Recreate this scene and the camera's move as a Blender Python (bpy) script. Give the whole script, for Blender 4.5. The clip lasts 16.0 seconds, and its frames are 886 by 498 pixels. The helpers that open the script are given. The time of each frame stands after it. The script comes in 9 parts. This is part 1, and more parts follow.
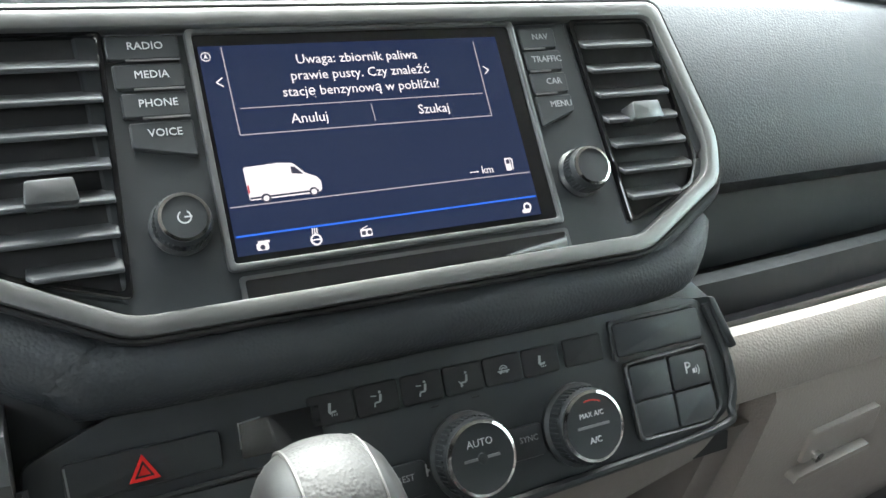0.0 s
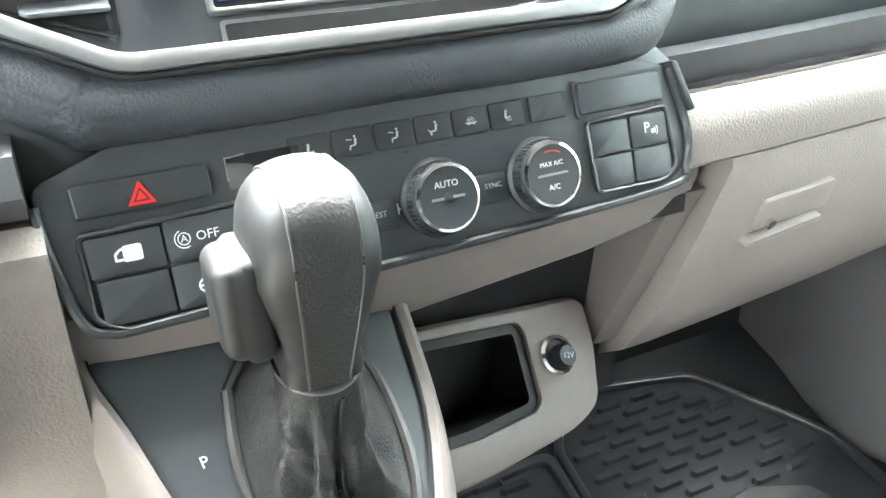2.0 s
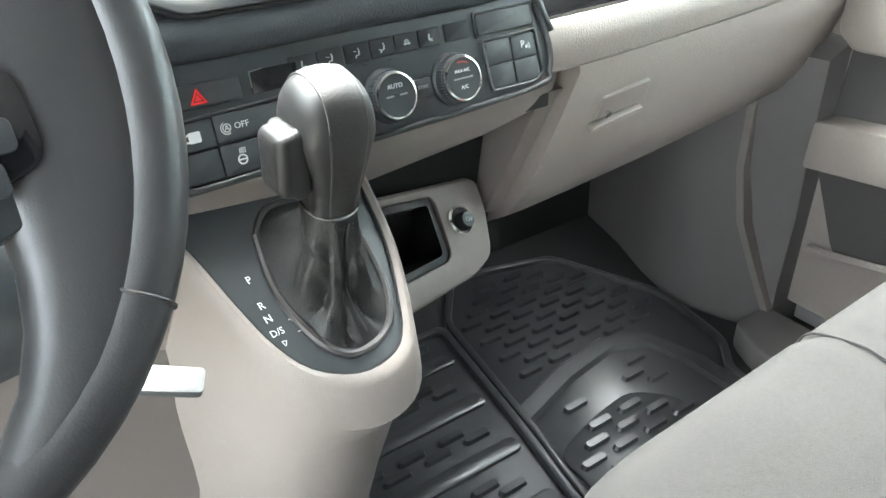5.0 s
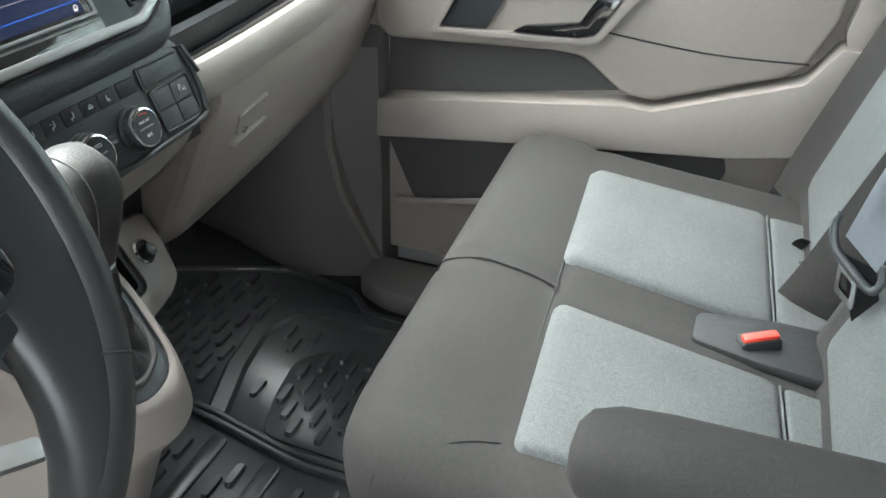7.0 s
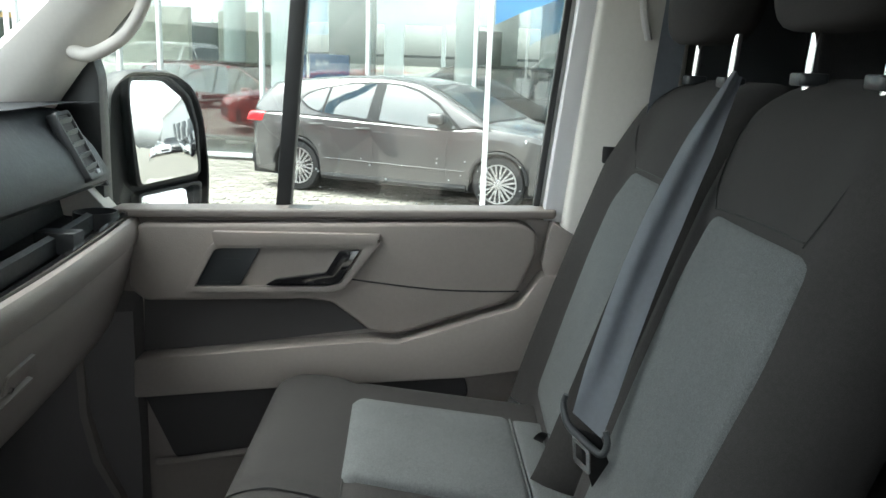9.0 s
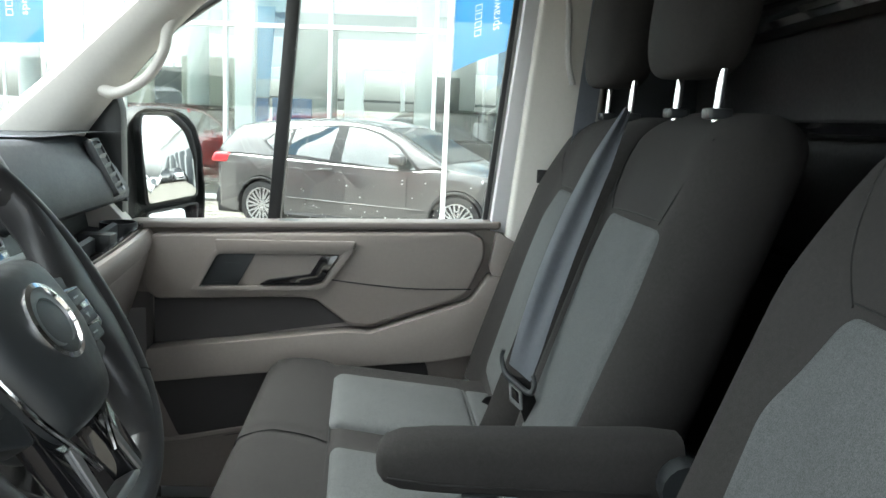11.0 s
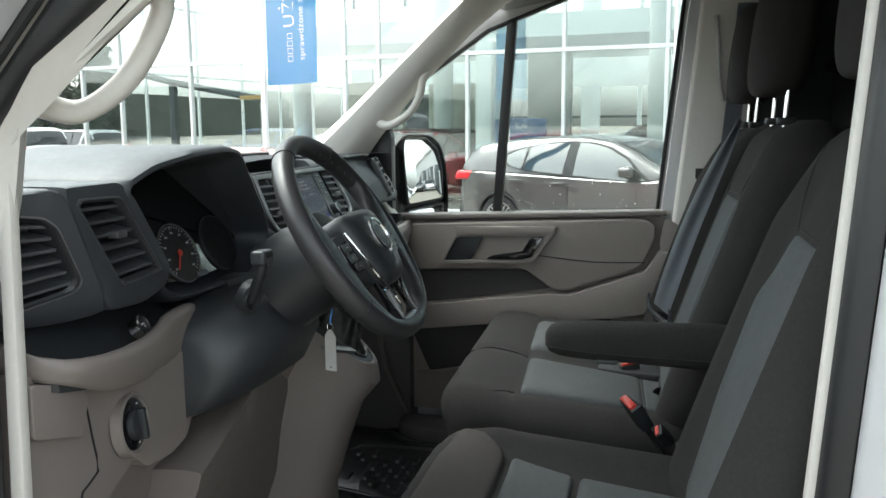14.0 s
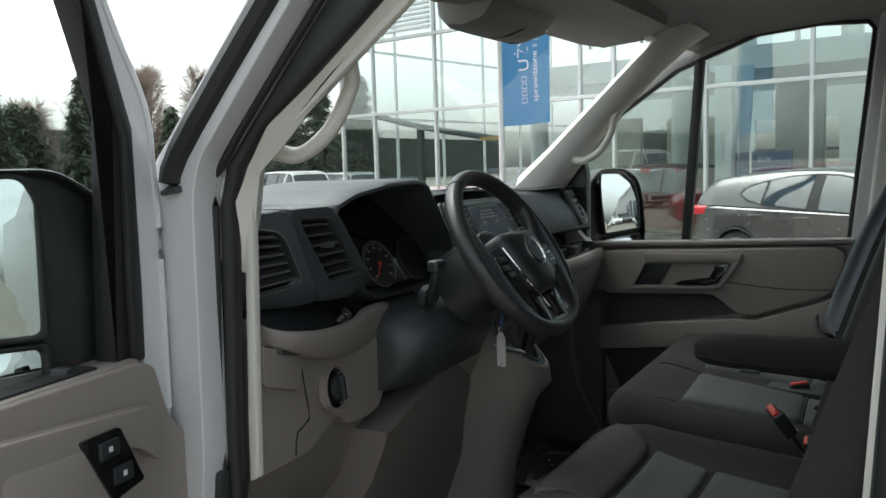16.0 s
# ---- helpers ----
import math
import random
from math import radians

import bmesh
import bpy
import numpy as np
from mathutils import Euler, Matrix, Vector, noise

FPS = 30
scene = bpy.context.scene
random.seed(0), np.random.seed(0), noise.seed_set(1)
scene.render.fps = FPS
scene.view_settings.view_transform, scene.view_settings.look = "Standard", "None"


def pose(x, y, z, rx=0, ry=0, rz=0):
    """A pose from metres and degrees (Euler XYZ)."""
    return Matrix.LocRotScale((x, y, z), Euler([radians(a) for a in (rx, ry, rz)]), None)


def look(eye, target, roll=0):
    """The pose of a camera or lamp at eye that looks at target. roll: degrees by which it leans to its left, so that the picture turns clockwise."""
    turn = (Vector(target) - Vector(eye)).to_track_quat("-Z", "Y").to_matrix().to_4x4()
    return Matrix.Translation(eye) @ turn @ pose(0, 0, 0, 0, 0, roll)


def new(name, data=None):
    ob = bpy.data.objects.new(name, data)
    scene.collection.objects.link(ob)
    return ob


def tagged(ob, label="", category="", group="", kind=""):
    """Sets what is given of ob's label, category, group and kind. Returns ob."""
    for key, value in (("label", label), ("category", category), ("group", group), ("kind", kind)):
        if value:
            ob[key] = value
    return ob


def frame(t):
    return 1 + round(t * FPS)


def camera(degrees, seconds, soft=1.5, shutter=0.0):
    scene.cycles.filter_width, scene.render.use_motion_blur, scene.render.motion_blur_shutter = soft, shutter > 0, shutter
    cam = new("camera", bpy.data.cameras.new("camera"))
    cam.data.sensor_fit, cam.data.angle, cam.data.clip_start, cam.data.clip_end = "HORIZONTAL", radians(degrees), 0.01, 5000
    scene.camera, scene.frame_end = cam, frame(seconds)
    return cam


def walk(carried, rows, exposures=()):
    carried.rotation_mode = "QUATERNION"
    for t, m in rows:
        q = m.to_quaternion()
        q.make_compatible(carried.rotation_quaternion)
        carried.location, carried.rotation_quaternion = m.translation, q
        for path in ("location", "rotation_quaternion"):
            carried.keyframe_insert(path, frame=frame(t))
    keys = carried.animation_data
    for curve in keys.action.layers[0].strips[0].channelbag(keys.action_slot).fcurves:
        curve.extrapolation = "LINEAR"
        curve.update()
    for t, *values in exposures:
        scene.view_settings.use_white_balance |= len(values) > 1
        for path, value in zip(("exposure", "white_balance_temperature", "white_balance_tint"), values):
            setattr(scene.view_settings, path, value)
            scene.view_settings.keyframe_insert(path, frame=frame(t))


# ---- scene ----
cam = camera(56.0, 16.0)
PATH = [
    (0, (-0.151, -0.356, 0.927), (0.701, 1.387, 0.443), -2.0),
    (0.5, (-0.142, -0.362, 0.908), (0.697, 1.363, 0.34), -1.9),
    (1, (-0.148, -0.368, 0.899), (0.667, 1.326, 0.216), -2.0),
    (1.5, (-0.153, -0.387, 0.903), (0.636, 1.267, 0.102), -1.8),
    (2, (-0.156, -0.404, 0.902), (0.614, 1.217, 0.02), -1.7),
    (2.5, (-0.162, -0.428, 0.906), (0.603, 1.164, -0.032), -1.5),
    (3, (-0.176, -0.451, 0.909), (0.606, 1.111, -0.064), -1.0),
    (3.2, (-0.181, -0.462, 0.911), (0.601, 1.094, -0.072), -0.9),
    (5.3, (-0.341, -0.561, 0.977), (0.77, 0.739, -0.061), 0.4),
    (5.5, (-0.354, -0.56, 0.986), (0.826, 0.675, -0.055), 0.6),
    (6, (-0.4, -0.557, 1.013), (0.956, 0.474, -0.035), 1.2),
    (6.5, (-0.455, -0.548, 1.029), (1.059, 0.221, -0.028), 2.0),
    (7, (-0.508, -0.536, 1.05), (1.107, 0.017, 0.008), 1.7),
    (7.5, (-0.547, -0.523, 1.071), (1.185, -0.165, 0.137), 1.9),
    (8, (-0.586, -0.522, 1.094), (1.265, -0.337, 0.359), 2.0),
    (8.5, (-0.617, -0.531, 1.082), (1.308, -0.444, 0.546), 1.9),
    (9, (-0.647, -0.524, 1.045), (1.305, -0.508, 0.612), 2.1),
    (9.2, (-0.665, -0.518, 1.038), (1.293, -0.528, 0.63), 2.1),
    (11.3, (-1.066, -0.517, 1.03), (0.907, -0.592, 0.707), 2.5),
    (11.5, (-1.118, -0.53, 1.03), (0.855, -0.592, 0.707), 2.4),
    (12, (-1.246, -0.548, 1.038), (0.727, -0.497, 0.717), 1.7),
    (12.5, (-1.364, -0.561, 1.045), (0.602, -0.38, 0.729), 1.2),
    (13, (-1.477, -0.596, 1.037), (0.478, -0.307, 0.724), 0.6),
    (13.5, (-1.58, -0.635, 1.044), (0.358, -0.245, 0.737), 0.1),
    (14, (-1.648, -0.685, 1.042), (0.268, -0.194, 0.745), -0.4),
    (14.5, (-1.719, -0.761, 1.052), (0.161, -0.136, 0.778), -0.8),
    (15, (-1.789, -0.838, 1.059), (0.03, -0.04, 0.822), -1.1),
    (15.5, (-1.83, -0.897, 1.031), (-0.073, 0.035, 0.824), -1.5),
    (16, (-1.858, -0.931, 1.034), (-0.151, 0.093, 0.837), -1.7),
]
walk(cam, [(t, look(eye, target, roll)) for t, eye, target, roll in PATH], [(0.0, 4.5), (0.5, 5.4), (1.0, 6.0), (2.0, 6.3), (3.2, 6.15), (5.5, 5.4), (6.5, 4.78), (7.0, 4.3), (9.0, 2.82), (11.5, 3.05), (12.5, 2.98), (13.2, 2.75), (14.0, 2.35), (16.0, 1.4)])

# ---- world and light ----
ELEV, AZ = 60.0, 8.0
world = bpy.data.worlds.new("overcast_sky")
scene.world = world
world.use_nodes = True
wn = world.node_tree.nodes
sky = wn.new("ShaderNodeTexSky")
sky.sky_type = "NISHITA"
sky.sun_disc = False
sky.sun_elevation, sky.sun_rotation = radians(ELEV), radians(AZ)
sky.air_density, sky.dust_density, sky.ozone_density = 1.0, 4.0, 1.0
grey = wn.new("ShaderNodeHueSaturation")
grey.inputs["Saturation"].default_value = 0.22
world.node_tree.links.new(sky.outputs[0], grey.inputs["Color"])
cloud = wn.new("ShaderNodeVectorMath")
cloud.operation = "MULTIPLY"
cloud.inputs[1].default_value = (0.94, 1.0, 0.985)
world.node_tree.links.new(grey.outputs[0], cloud.inputs[0])
world.node_tree.links.new(cloud.outputs[0], wn["Background"].inputs["Color"])
wn["Background"].inputs["Strength"].default_value = 0.15
sun = new("sun", bpy.data.lights.new("sun", "SUN"))
sun.data.energy, sun.data.angle, sun.data.color = 0.25, radians(40), (0.96, 1.0, 0.97)
sun.matrix_world = Matrix.Translation((0, 0, 20)) @ Vector((-math.sin(radians(AZ)) * math.cos(radians(ELEV)), -math.cos(radians(AZ)) * math.cos(radians(ELEV)), -math.sin(radians(ELEV)))).to_track_quat("-Z", "Y").to_matrix().to_4x4()

# ---- materials ----
def rgb(r, g, b):
    """Linear colour from 0-255 picture values."""
    return tuple((c / 255 / 12.92) if c / 255 < 0.04 else ((c / 255 + 0.055) / 1.055) ** 2.4 for c in (r, g, b))


def mat(name, col, rough=0.5, metal=0.0, var=0.12, scale=6.0, grain=0.0, grain_scale=500.0, kind="noise", coat=0.0, rough_var=0.1, per_object=0.0):
    """A surface: base colour with slow and fine variation, roughness variation and a fine relief."""
    m = bpy.data.materials.new(name)
    m.use_nodes = True
    nt = m.node_tree
    b = nt.nodes["Principled BSDF"]
    co = nt.nodes.new("ShaderNodeTexCoord")
    slow = nt.nodes.new("ShaderNodeTexNoise")
    slow.inputs["Scale"].default_value, slow.inputs["Detail"].default_value = scale, 6
    fine = nt.nodes.new("ShaderNodeTexNoise")
    fine.inputs["Scale"].default_value, fine.inputs["Detail"].default_value = scale * 22, 3
    mixf = nt.nodes.new("ShaderNodeMath")
    mixf.operation = "ADD"
    for n in (slow, fine):
        nt.links.new(co.outputs["Object"], n.inputs["Vector"])
    nt.links.new(slow.outputs["Fac"], mixf.inputs[0])
    nt.links.new(fine.outputs["Fac"], mixf.inputs[1])
    ramp = nt.nodes.new("ShaderNodeMapRange")
    ramp.inputs["From Min"].default_value, ramp.inputs["From Max"].default_value = 0.6, 1.4
    ramp.inputs["To Min"].default_value, ramp.inputs["To Max"].default_value = 1 - var, 1 + var
    nt.links.new(mixf.outputs[0], ramp.inputs["Value"])
    last = ramp.outputs[0]
    if per_object:
        info = nt.nodes.new("ShaderNodeObjectInfo")
        r2 = nt.nodes.new("ShaderNodeMapRange")
        r2.inputs["To Min"].default_value, r2.inputs["To Max"].default_value = 1 - per_object, 1 + per_object
        nt.links.new(info.outputs["Random"], r2.inputs["Value"])
        geo = nt.nodes.new("ShaderNodeNewGeometry")
        r3 = nt.nodes.new("ShaderNodeMapRange")
        r3.inputs["To Min"].default_value, r3.inputs["To Max"].default_value = 1 - per_object, 1 + per_object
        nt.links.new(geo.outputs["Random Per Island"], r3.inputs["Value"])
        for extra in (r2, r3):
            mu = nt.nodes.new("ShaderNodeMath")
            mu.operation = "MULTIPLY"
            nt.links.new(last, mu.inputs[0])
            nt.links.new(extra.outputs[0], mu.inputs[1])
            last = mu.outputs[0]
    vm = nt.nodes.new("ShaderNodeVectorMath")
    vm.operation = "SCALE"
    vm.inputs[0].default_value = col
    nt.links.new(last, vm.inputs["Scale"])
    nt.links.new(vm.outputs[0], b.inputs["Base Color"])
    rr = nt.nodes.new("ShaderNodeMapRange")
    rr.inputs["From Min"].default_value, rr.inputs["From Max"].default_value = 0.6, 1.4
    rr.inputs["To Min"].default_value, rr.inputs["To Max"].default_value = max(0.02, rough - rough_var), min(1, rough + rough_var)
    nt.links.new(mixf.outputs[0], rr.inputs["Value"])
    nt.links.new(rr.outputs[0], b.inputs["Roughness"])
    b.inputs["Metallic"].default_value = metal
    b.inputs["Coat Weight"].default_value = coat
    if grain:
        bump = nt.nodes.new("ShaderNodeBump")
        bump.inputs["Strength"].default_value, bump.inputs["Distance"].default_value = min(1, grain), 0.0008
        if kind == "leather":
            tex = nt.nodes.new("ShaderNodeTexVoronoi")
            tex.feature = "SMOOTH_F1"
            tex.inputs["Smoothness"].default_value = 0.5
            bump.invert = True
            out = tex.outputs["Distance"]
        else:
            tex = nt.nodes.new("ShaderNodeTexNoise")
            tex.inputs["Detail"].default_value = 2
            out = tex.outputs["Fac"]
        tex.inputs["Scale"].default_value = grain_scale
        nt.links.new(co.outputs["Object"], tex.inputs["Vector"])
        nt.links.new(out, bump.inputs["Height"])
        nt.links.new(bump.outputs[0], b.inputs["Normal"])
    return m


def cloth(name, col, scale=900.0, contrast=0.3):
    """Woven fabric: crossed threads, mottled yarn."""
    m = mat(name, col, 0.9, var=0.16, scale=9, rough_var=0.05)
    nt = m.node_tree
    b = nt.nodes["Principled BSDF"]
    b.inputs["Sheen Weight"].default_value, b.inputs["Sheen Roughness"].default_value = 0.015, 0.5
    b.inputs["Specular IOR Level"].default_value = 0.12
    co = nt.nodes["Texture Coordinate"]
    tex = nt.nodes.new("ShaderNodeTexNoise")
    tex.inputs["Scale"].default_value, tex.inputs["Detail"].default_value = scale, 3
    nt.links.new(co.outputs["Object"], tex.inputs["Vector"])
    bump = nt.nodes.new("ShaderNodeBump")
    bump.inputs["Strength"].default_value, bump.inputs["Distance"].default_value = 0.6, 0.0008
    nt.links.new(tex.outputs["Fac"], bump.inputs["Height"])
    nt.links.new(bump.outputs[0], b.inputs["Normal"])
    old = b.inputs["Base Color"].links[0].from_socket
    mr = nt.nodes.new("ShaderNodeMapRange")
    mr.inputs["From Min"].default_value, mr.inputs["From Max"].default_value = 0.3, 0.7
    mr.inputs["To Min"].default_value, mr.inputs["To Max"].default_value = 1 - contrast, 1 + contrast
    nt.links.new(tex.outputs["Fac"], mr.inputs["Value"])
    sc = nt.nodes.new("ShaderNodeVectorMath")
    sc.operation = "SCALE"
    nt.links.new(old, sc.inputs[0])
    nt.links.new(mr.outputs[0], sc.inputs["Scale"])
    nt.links.new(sc.outputs[0], b.inputs["Base Color"])
    return m


def glow(name, col, power):
    m = bpy.data.materials.new(name)
    m.use_nodes = True
    b = m.node_tree.nodes["Principled BSDF"]
    b.inputs["Base Color"].default_value = (0.01, 0.01, 0.01, 1)
    b.inputs["Roughness"].default_value = 0.2
    b.inputs["Specular IOR Level"].default_value = 0.2
    b.inputs["Emission Color"].default_value = (*col, 1)
    b.inputs["Emission Strength"].default_value = power
    return m


def pane_mat(name, tint, gloss=0.06, edge=0.5):
    """Thin window glass: clear, tinted, with a mirror sheen that grows at grazing angles."""
    m = bpy.data.materials.new(name)
    m.use_nodes = True
    nt = m.node_tree
    out = nt.nodes["Material Output"]
    nt.nodes.remove(nt.nodes["Principled BSDF"])
    tr, gl, mx = nt.nodes.new("ShaderNodeBsdfTransparent"), nt.nodes.new("ShaderNodeBsdfGlossy"), nt.nodes.new("ShaderNodeMixShader")
    tr.inputs["Color"].default_value = (*tint, 1)
    gl.inputs["Roughness"].default_value = 0.015
    lw = nt.nodes.new("ShaderNodeLayerWeight")
    lw.inputs["Blend"].default_value = 0.5
    po = nt.nodes.new("ShaderNodeMath")
    po.operation = "POWER"
    po.inputs[1].default_value = 4.0
    nt.links.new(lw.outputs["Facing"], po.inputs[0])
    mr = nt.nodes.new("ShaderNodeMapRange")
    mr.inputs["To Min"].default_value, mr.inputs["To Max"].default_value = gloss, edge
    nt.links.new(po.outputs[0], mr.inputs["Value"])
    nt.links.new(mr.outputs[0], mx.inputs["Fac"])
    nt.links.new(tr.outputs[0], mx.inputs[1])
    nt.links.new(gl.outputs[0], mx.inputs[2])
    nt.links.new(mx.outputs[0], out.inputs["Surface"])
    return m


PAD = mat("soft_dark_plastic", (0.038, 0.043, 0.048), 0.5, grain=0.40, grain_scale=560, kind="leather", var=0.06)
PLASTIC = mat("dark_plastic", (0.022, 0.025, 0.027), 0.42, grain=0.12, grain_scale=1500, var=0.08)
PANEL = mat("charcoal_panel", (0.030, 0.034, 0.037), 0.45, grain=0.1, grain_scale=1800, var=0.08)
SHROUD = mat("shroud_plastic", (0.032, 0.036, 0.039), 0.48, grain=0.12, grain_scale=1500, var=0.05)
VENTG = mat("vent_grey", (0.060, 0.064, 0.068), 0.42, grain=0.1, grain_scale=1800, var=0.06)
SATIN = mat("satin_silver", (0.27, 0.272, 0.272), 0.36, 0.8, var=0.05)
DKSATIN = mat("dark_satin", (0.20, 0.205, 0.21), 0.35, 0.8, var=0.05)
CHROME = mat("chrome", (0.78, 0.78, 0.78), 0.12, 1.0, var=0.03, rough_var=0.04)
GLOSS = mat("piano_black", (0.008, 0.008, 0.009), 0.1, coat=0.5, var=0.1, rough_var=0.04)
BLACK = mat("deep_black", (0.010, 0.010, 0.011), 0.6, var=0.1)
TAUPE = mat("taupe_plastic", (0.242, 0.210, 0.191), 0.5, grain=0.45, grain_scale=520, kind="leather", var=0.06)
TAUPE_S = mat("taupe_smooth_plastic", (0.240, 0.210, 0.192), 0.48, grain=0.25, grain_scale=900, var=0.06)
PALE = mat("pale_trim", (0.60, 0.58, 0.54), 0.55, grain=0.25, grain_scale=900, var=0.04)
PALE2 = mat("light_grey_trim", (0.45, 0.445, 0.435), 0.5, grain=0.2, grain_scale=900, var=0.04)
ROOFC = mat("roof_console_plastic", (0.22, 0.215, 0.205), 0.5, grain=0.2, grain_scale=900, var=0.05)
ROOF = mat("headliner", (0.27, 0.265, 0.25), 0.9, grain=0.4, grain_scale=1200, var=0.05)
SILVER = mat("silver_paint", (0.60, 0.60, 0.615), 0.34, 0.15, var=0.012, scale=2, rough_var=0.02)
RUBBER = mat("black_rubber", (0.016, 0.017, 0.018), 0.48, grain=0.2, grain_scale=700, var=0.15)
MATRUB = mat("rubber_mat", (0.036, 0.037, 0.039), 0.30, grain=0.03, grain_scale=200, var=0.08, scale=4, rough_var=0.03)
LEATHER = mat("black_leather", (0.040, 0.038, 0.037), 0.30, grain=0.35, grain_scale=620, kind="leather", var=0.1, coat=0.2)
LEATHER_S = mat("smooth_leather", (0.036, 0.034, 0.033), 0.38, grain=0.2, grain_scale=900, var=0.1)
KNOBP = mat("satin_black_grip", (0.018, 0.018, 0.018), 0.46, grain=0.06, grain_scale=1600, var=0.06)
CROWN = mat("grained_crown_leather", (0.020, 0.0195, 0.019), 0.56, grain=0.35, grain_scale=640, kind="leather", var=0.08)
SEAM_L = mat("grey_seam", (0.055, 0.054, 0.052), 0.5, var=0.05)
# Taupe plastic again, darkened in its colour for the shade lower in the cab.
TAUPE_C = mat("half_shaded_taupe_plastic", (0.190, 0.165, 0.151), 0.5, grain=0.3, grain_scale=800, var=0.06)
TAUPE_D = mat("shaded_taupe_plastic", (0.150, 0.130, 0.119), 0.5, grain=0.3, grain_scale=800, var=0.06)
LINING = mat("grey_arch_lining", (0.105, 0.097, 0.094), 0.75, grain=0.4, grain_scale=600, var=0.08)
BOOT = mat("boot_leather", (0.012, 0.012, 0.012), 0.48, grain=0.45, grain_scale=700, kind="leather", var=0.12)
CLOTH_D = cloth("charcoal_fabric", (0.030, 0.0285, 0.028), 1100, 0.18)
CLOTH_D2 = cloth("charcoal_front_fabric", (0.052, 0.047, 0.045), 1100, 0.15)
CLOTH_L = cloth("grey_fabric", (0.083, 0.088, 0.090), 800, 0.30)
BELT = mat("belt_webbing", (0.17, 0.185, 0.21), 0.7, grain=0.4, grain_scale=900, var=0.1)
RED = mat("red_plastic", (0.62, 0.045, 0.03), 0.4)
REDLIT = mat("hazard_red", (0.62, 0.02, 0.018), 0.3, var=0.03)
INK = mat("white_print", (0.62, 0.63, 0.64), 0.5, var=0.03)
INKG = mat("grey_print", (0.34, 0.35, 0.36), 0.5, var=0.03)
TAGW = mat("tag_card", (0.62, 0.62, 0.60), 0.6, var=0.05)
# Dark tone for the shade inside the door pockets.
POCKET = mat("pocket_shade_plastic", (0.052, 0.048, 0.047), 0.8, grain=0.4, grain_scale=600, var=0.08)
CARPET = mat("grey_floor_lining", (0.022, 0.022, 0.022), 0.85, grain=0.5, grain_scale=500, var=0.1)
MIRRORB = mat("mirror_housing_black", (0.007, 0.0075, 0.008), 0.45, grain=0.15, grain_scale=900, var=0.08)
MIRROR = mat("mirror_glass", (0.86, 0.87, 0.88), 0.02, 1.0, var=0.01, rough_var=0.005)
WINDOW = pane_mat("window_glass", (0.90, 0.93, 0.915), 0.05, 0.6)
SCREEN_BG = glow("display_navy", (0.012, 0.022, 0.065), 0.050)
SCREEN_LN = glow("display_line", (0.55, 0.5, 0.56), 0.038)
SCREEN_TX = glow("display_text", (1.0, 0.93, 0.95), 0.050)
SCREEN_BL = glow("display_blue", (0.03, 0.17, 0.85), 0.050)
SCREEN_RD = glow("display_red", (0.7, 0.05, 0.08), 0.040)
SCREEN_DK = glow("display_dark", (0.05, 0.05, 0.08), 0.050)

# ---- mesh helpers ----
def fr(O, u, v, w):
    """A frame whose columns are u, v, w and whose origin is O."""
    return Matrix(((u[0], v[0], w[0], O[0]), (u[1], v[1], w[1], O[1]), (u[2], v[2], w[2], O[2]), (0, 0, 0, 1)))


XZ = fr((0, 0, 0), (1, 0, 0), (0, 0, 1), (0, -1, 0))      # u = x, v = z, outwards to the rear
YZ = fr((0, 0, 0), (0, 1, 0), (0, 0, 1), (1, 0, 0))       # u = y, v = z, outwards to +x
XY = Matrix.Identity(4)


def sharpen(bm, angle=38):
    bm.normal_update()
    for f in bm.faces:
        f.smooth = True
    for e in bm.edges:
        e.smooth = not (len(e.link_faces) == 2 and e.calc_face_angle(0) > radians(angle))


def part(name, bm, material, parent=None, label="", angle=38):
    """Links a bmesh as one mesh object under a thing or a part."""
    sharpen(bm, angle)
    me = bpy.data.meshes.new(name)
    bm.to_mesh(me)
    bm.free()
    me.materials.append(material)
    ob = new(name, me)
    if parent is not None:
        ob.parent = parent
        ob.matrix_parent_inverse = base_of(parent)
    if label:
        ob["label"] = label
    return ob


def base_of(ob):
    return ob.matrix_basis.inverted() if ob.parent is None else Matrix.Identity(4)


def thing(name, at, label, category, group="", kind=""):
    ob = new(name)
    ob.location = at
    ob.empty_display_size = 0.05
    bpy.context.view_layer.update()
    return tagged(ob, label, category, group, kind)


def bev(bm, off, seg=2, angle=25):
    if off:
        bm.normal_update()
        es = [e for e in bm.edges if len(e.link_faces) == 2 and e.calc_face_angle(0) > radians(angle)]
        bmesh.ops.bevel(bm, geom=es, offset=off, segments=seg, profile=0.5, affect="EDGES", clamp_overlap=True)
    return bm


def prism(poly, d0, d1, M=XY, bevel=0.0, seg=2, bm=None, taper=1.0):
    """A polygon in the frame's (u, v), thick from w = d0 to d1."""
    own = bmesh.new()
    cx, cy = sum(p[0] for p in poly) / len(poly), sum(p[1] for p in poly) / len(poly)
    a = [own.verts.new(M @ Vector((p[0], p[1], d0))) for p in poly]
    b = [own.verts.new(M @ Vector((cx + (p[0] - cx) * taper, cy + (p[1] - cy) * taper, d1))) for p in poly]
    n = len(poly)
    own.faces.new(a[::-1]), own.faces.new(b)
    for i in range(n):
        own.faces.new((a[i], a[(i + 1) % n], b[(i + 1) % n], b[i]))
    bmesh.ops.recalc_face_normals(own, faces=own.faces)
    bev(own, bevel, seg)
    return join(bm, own)


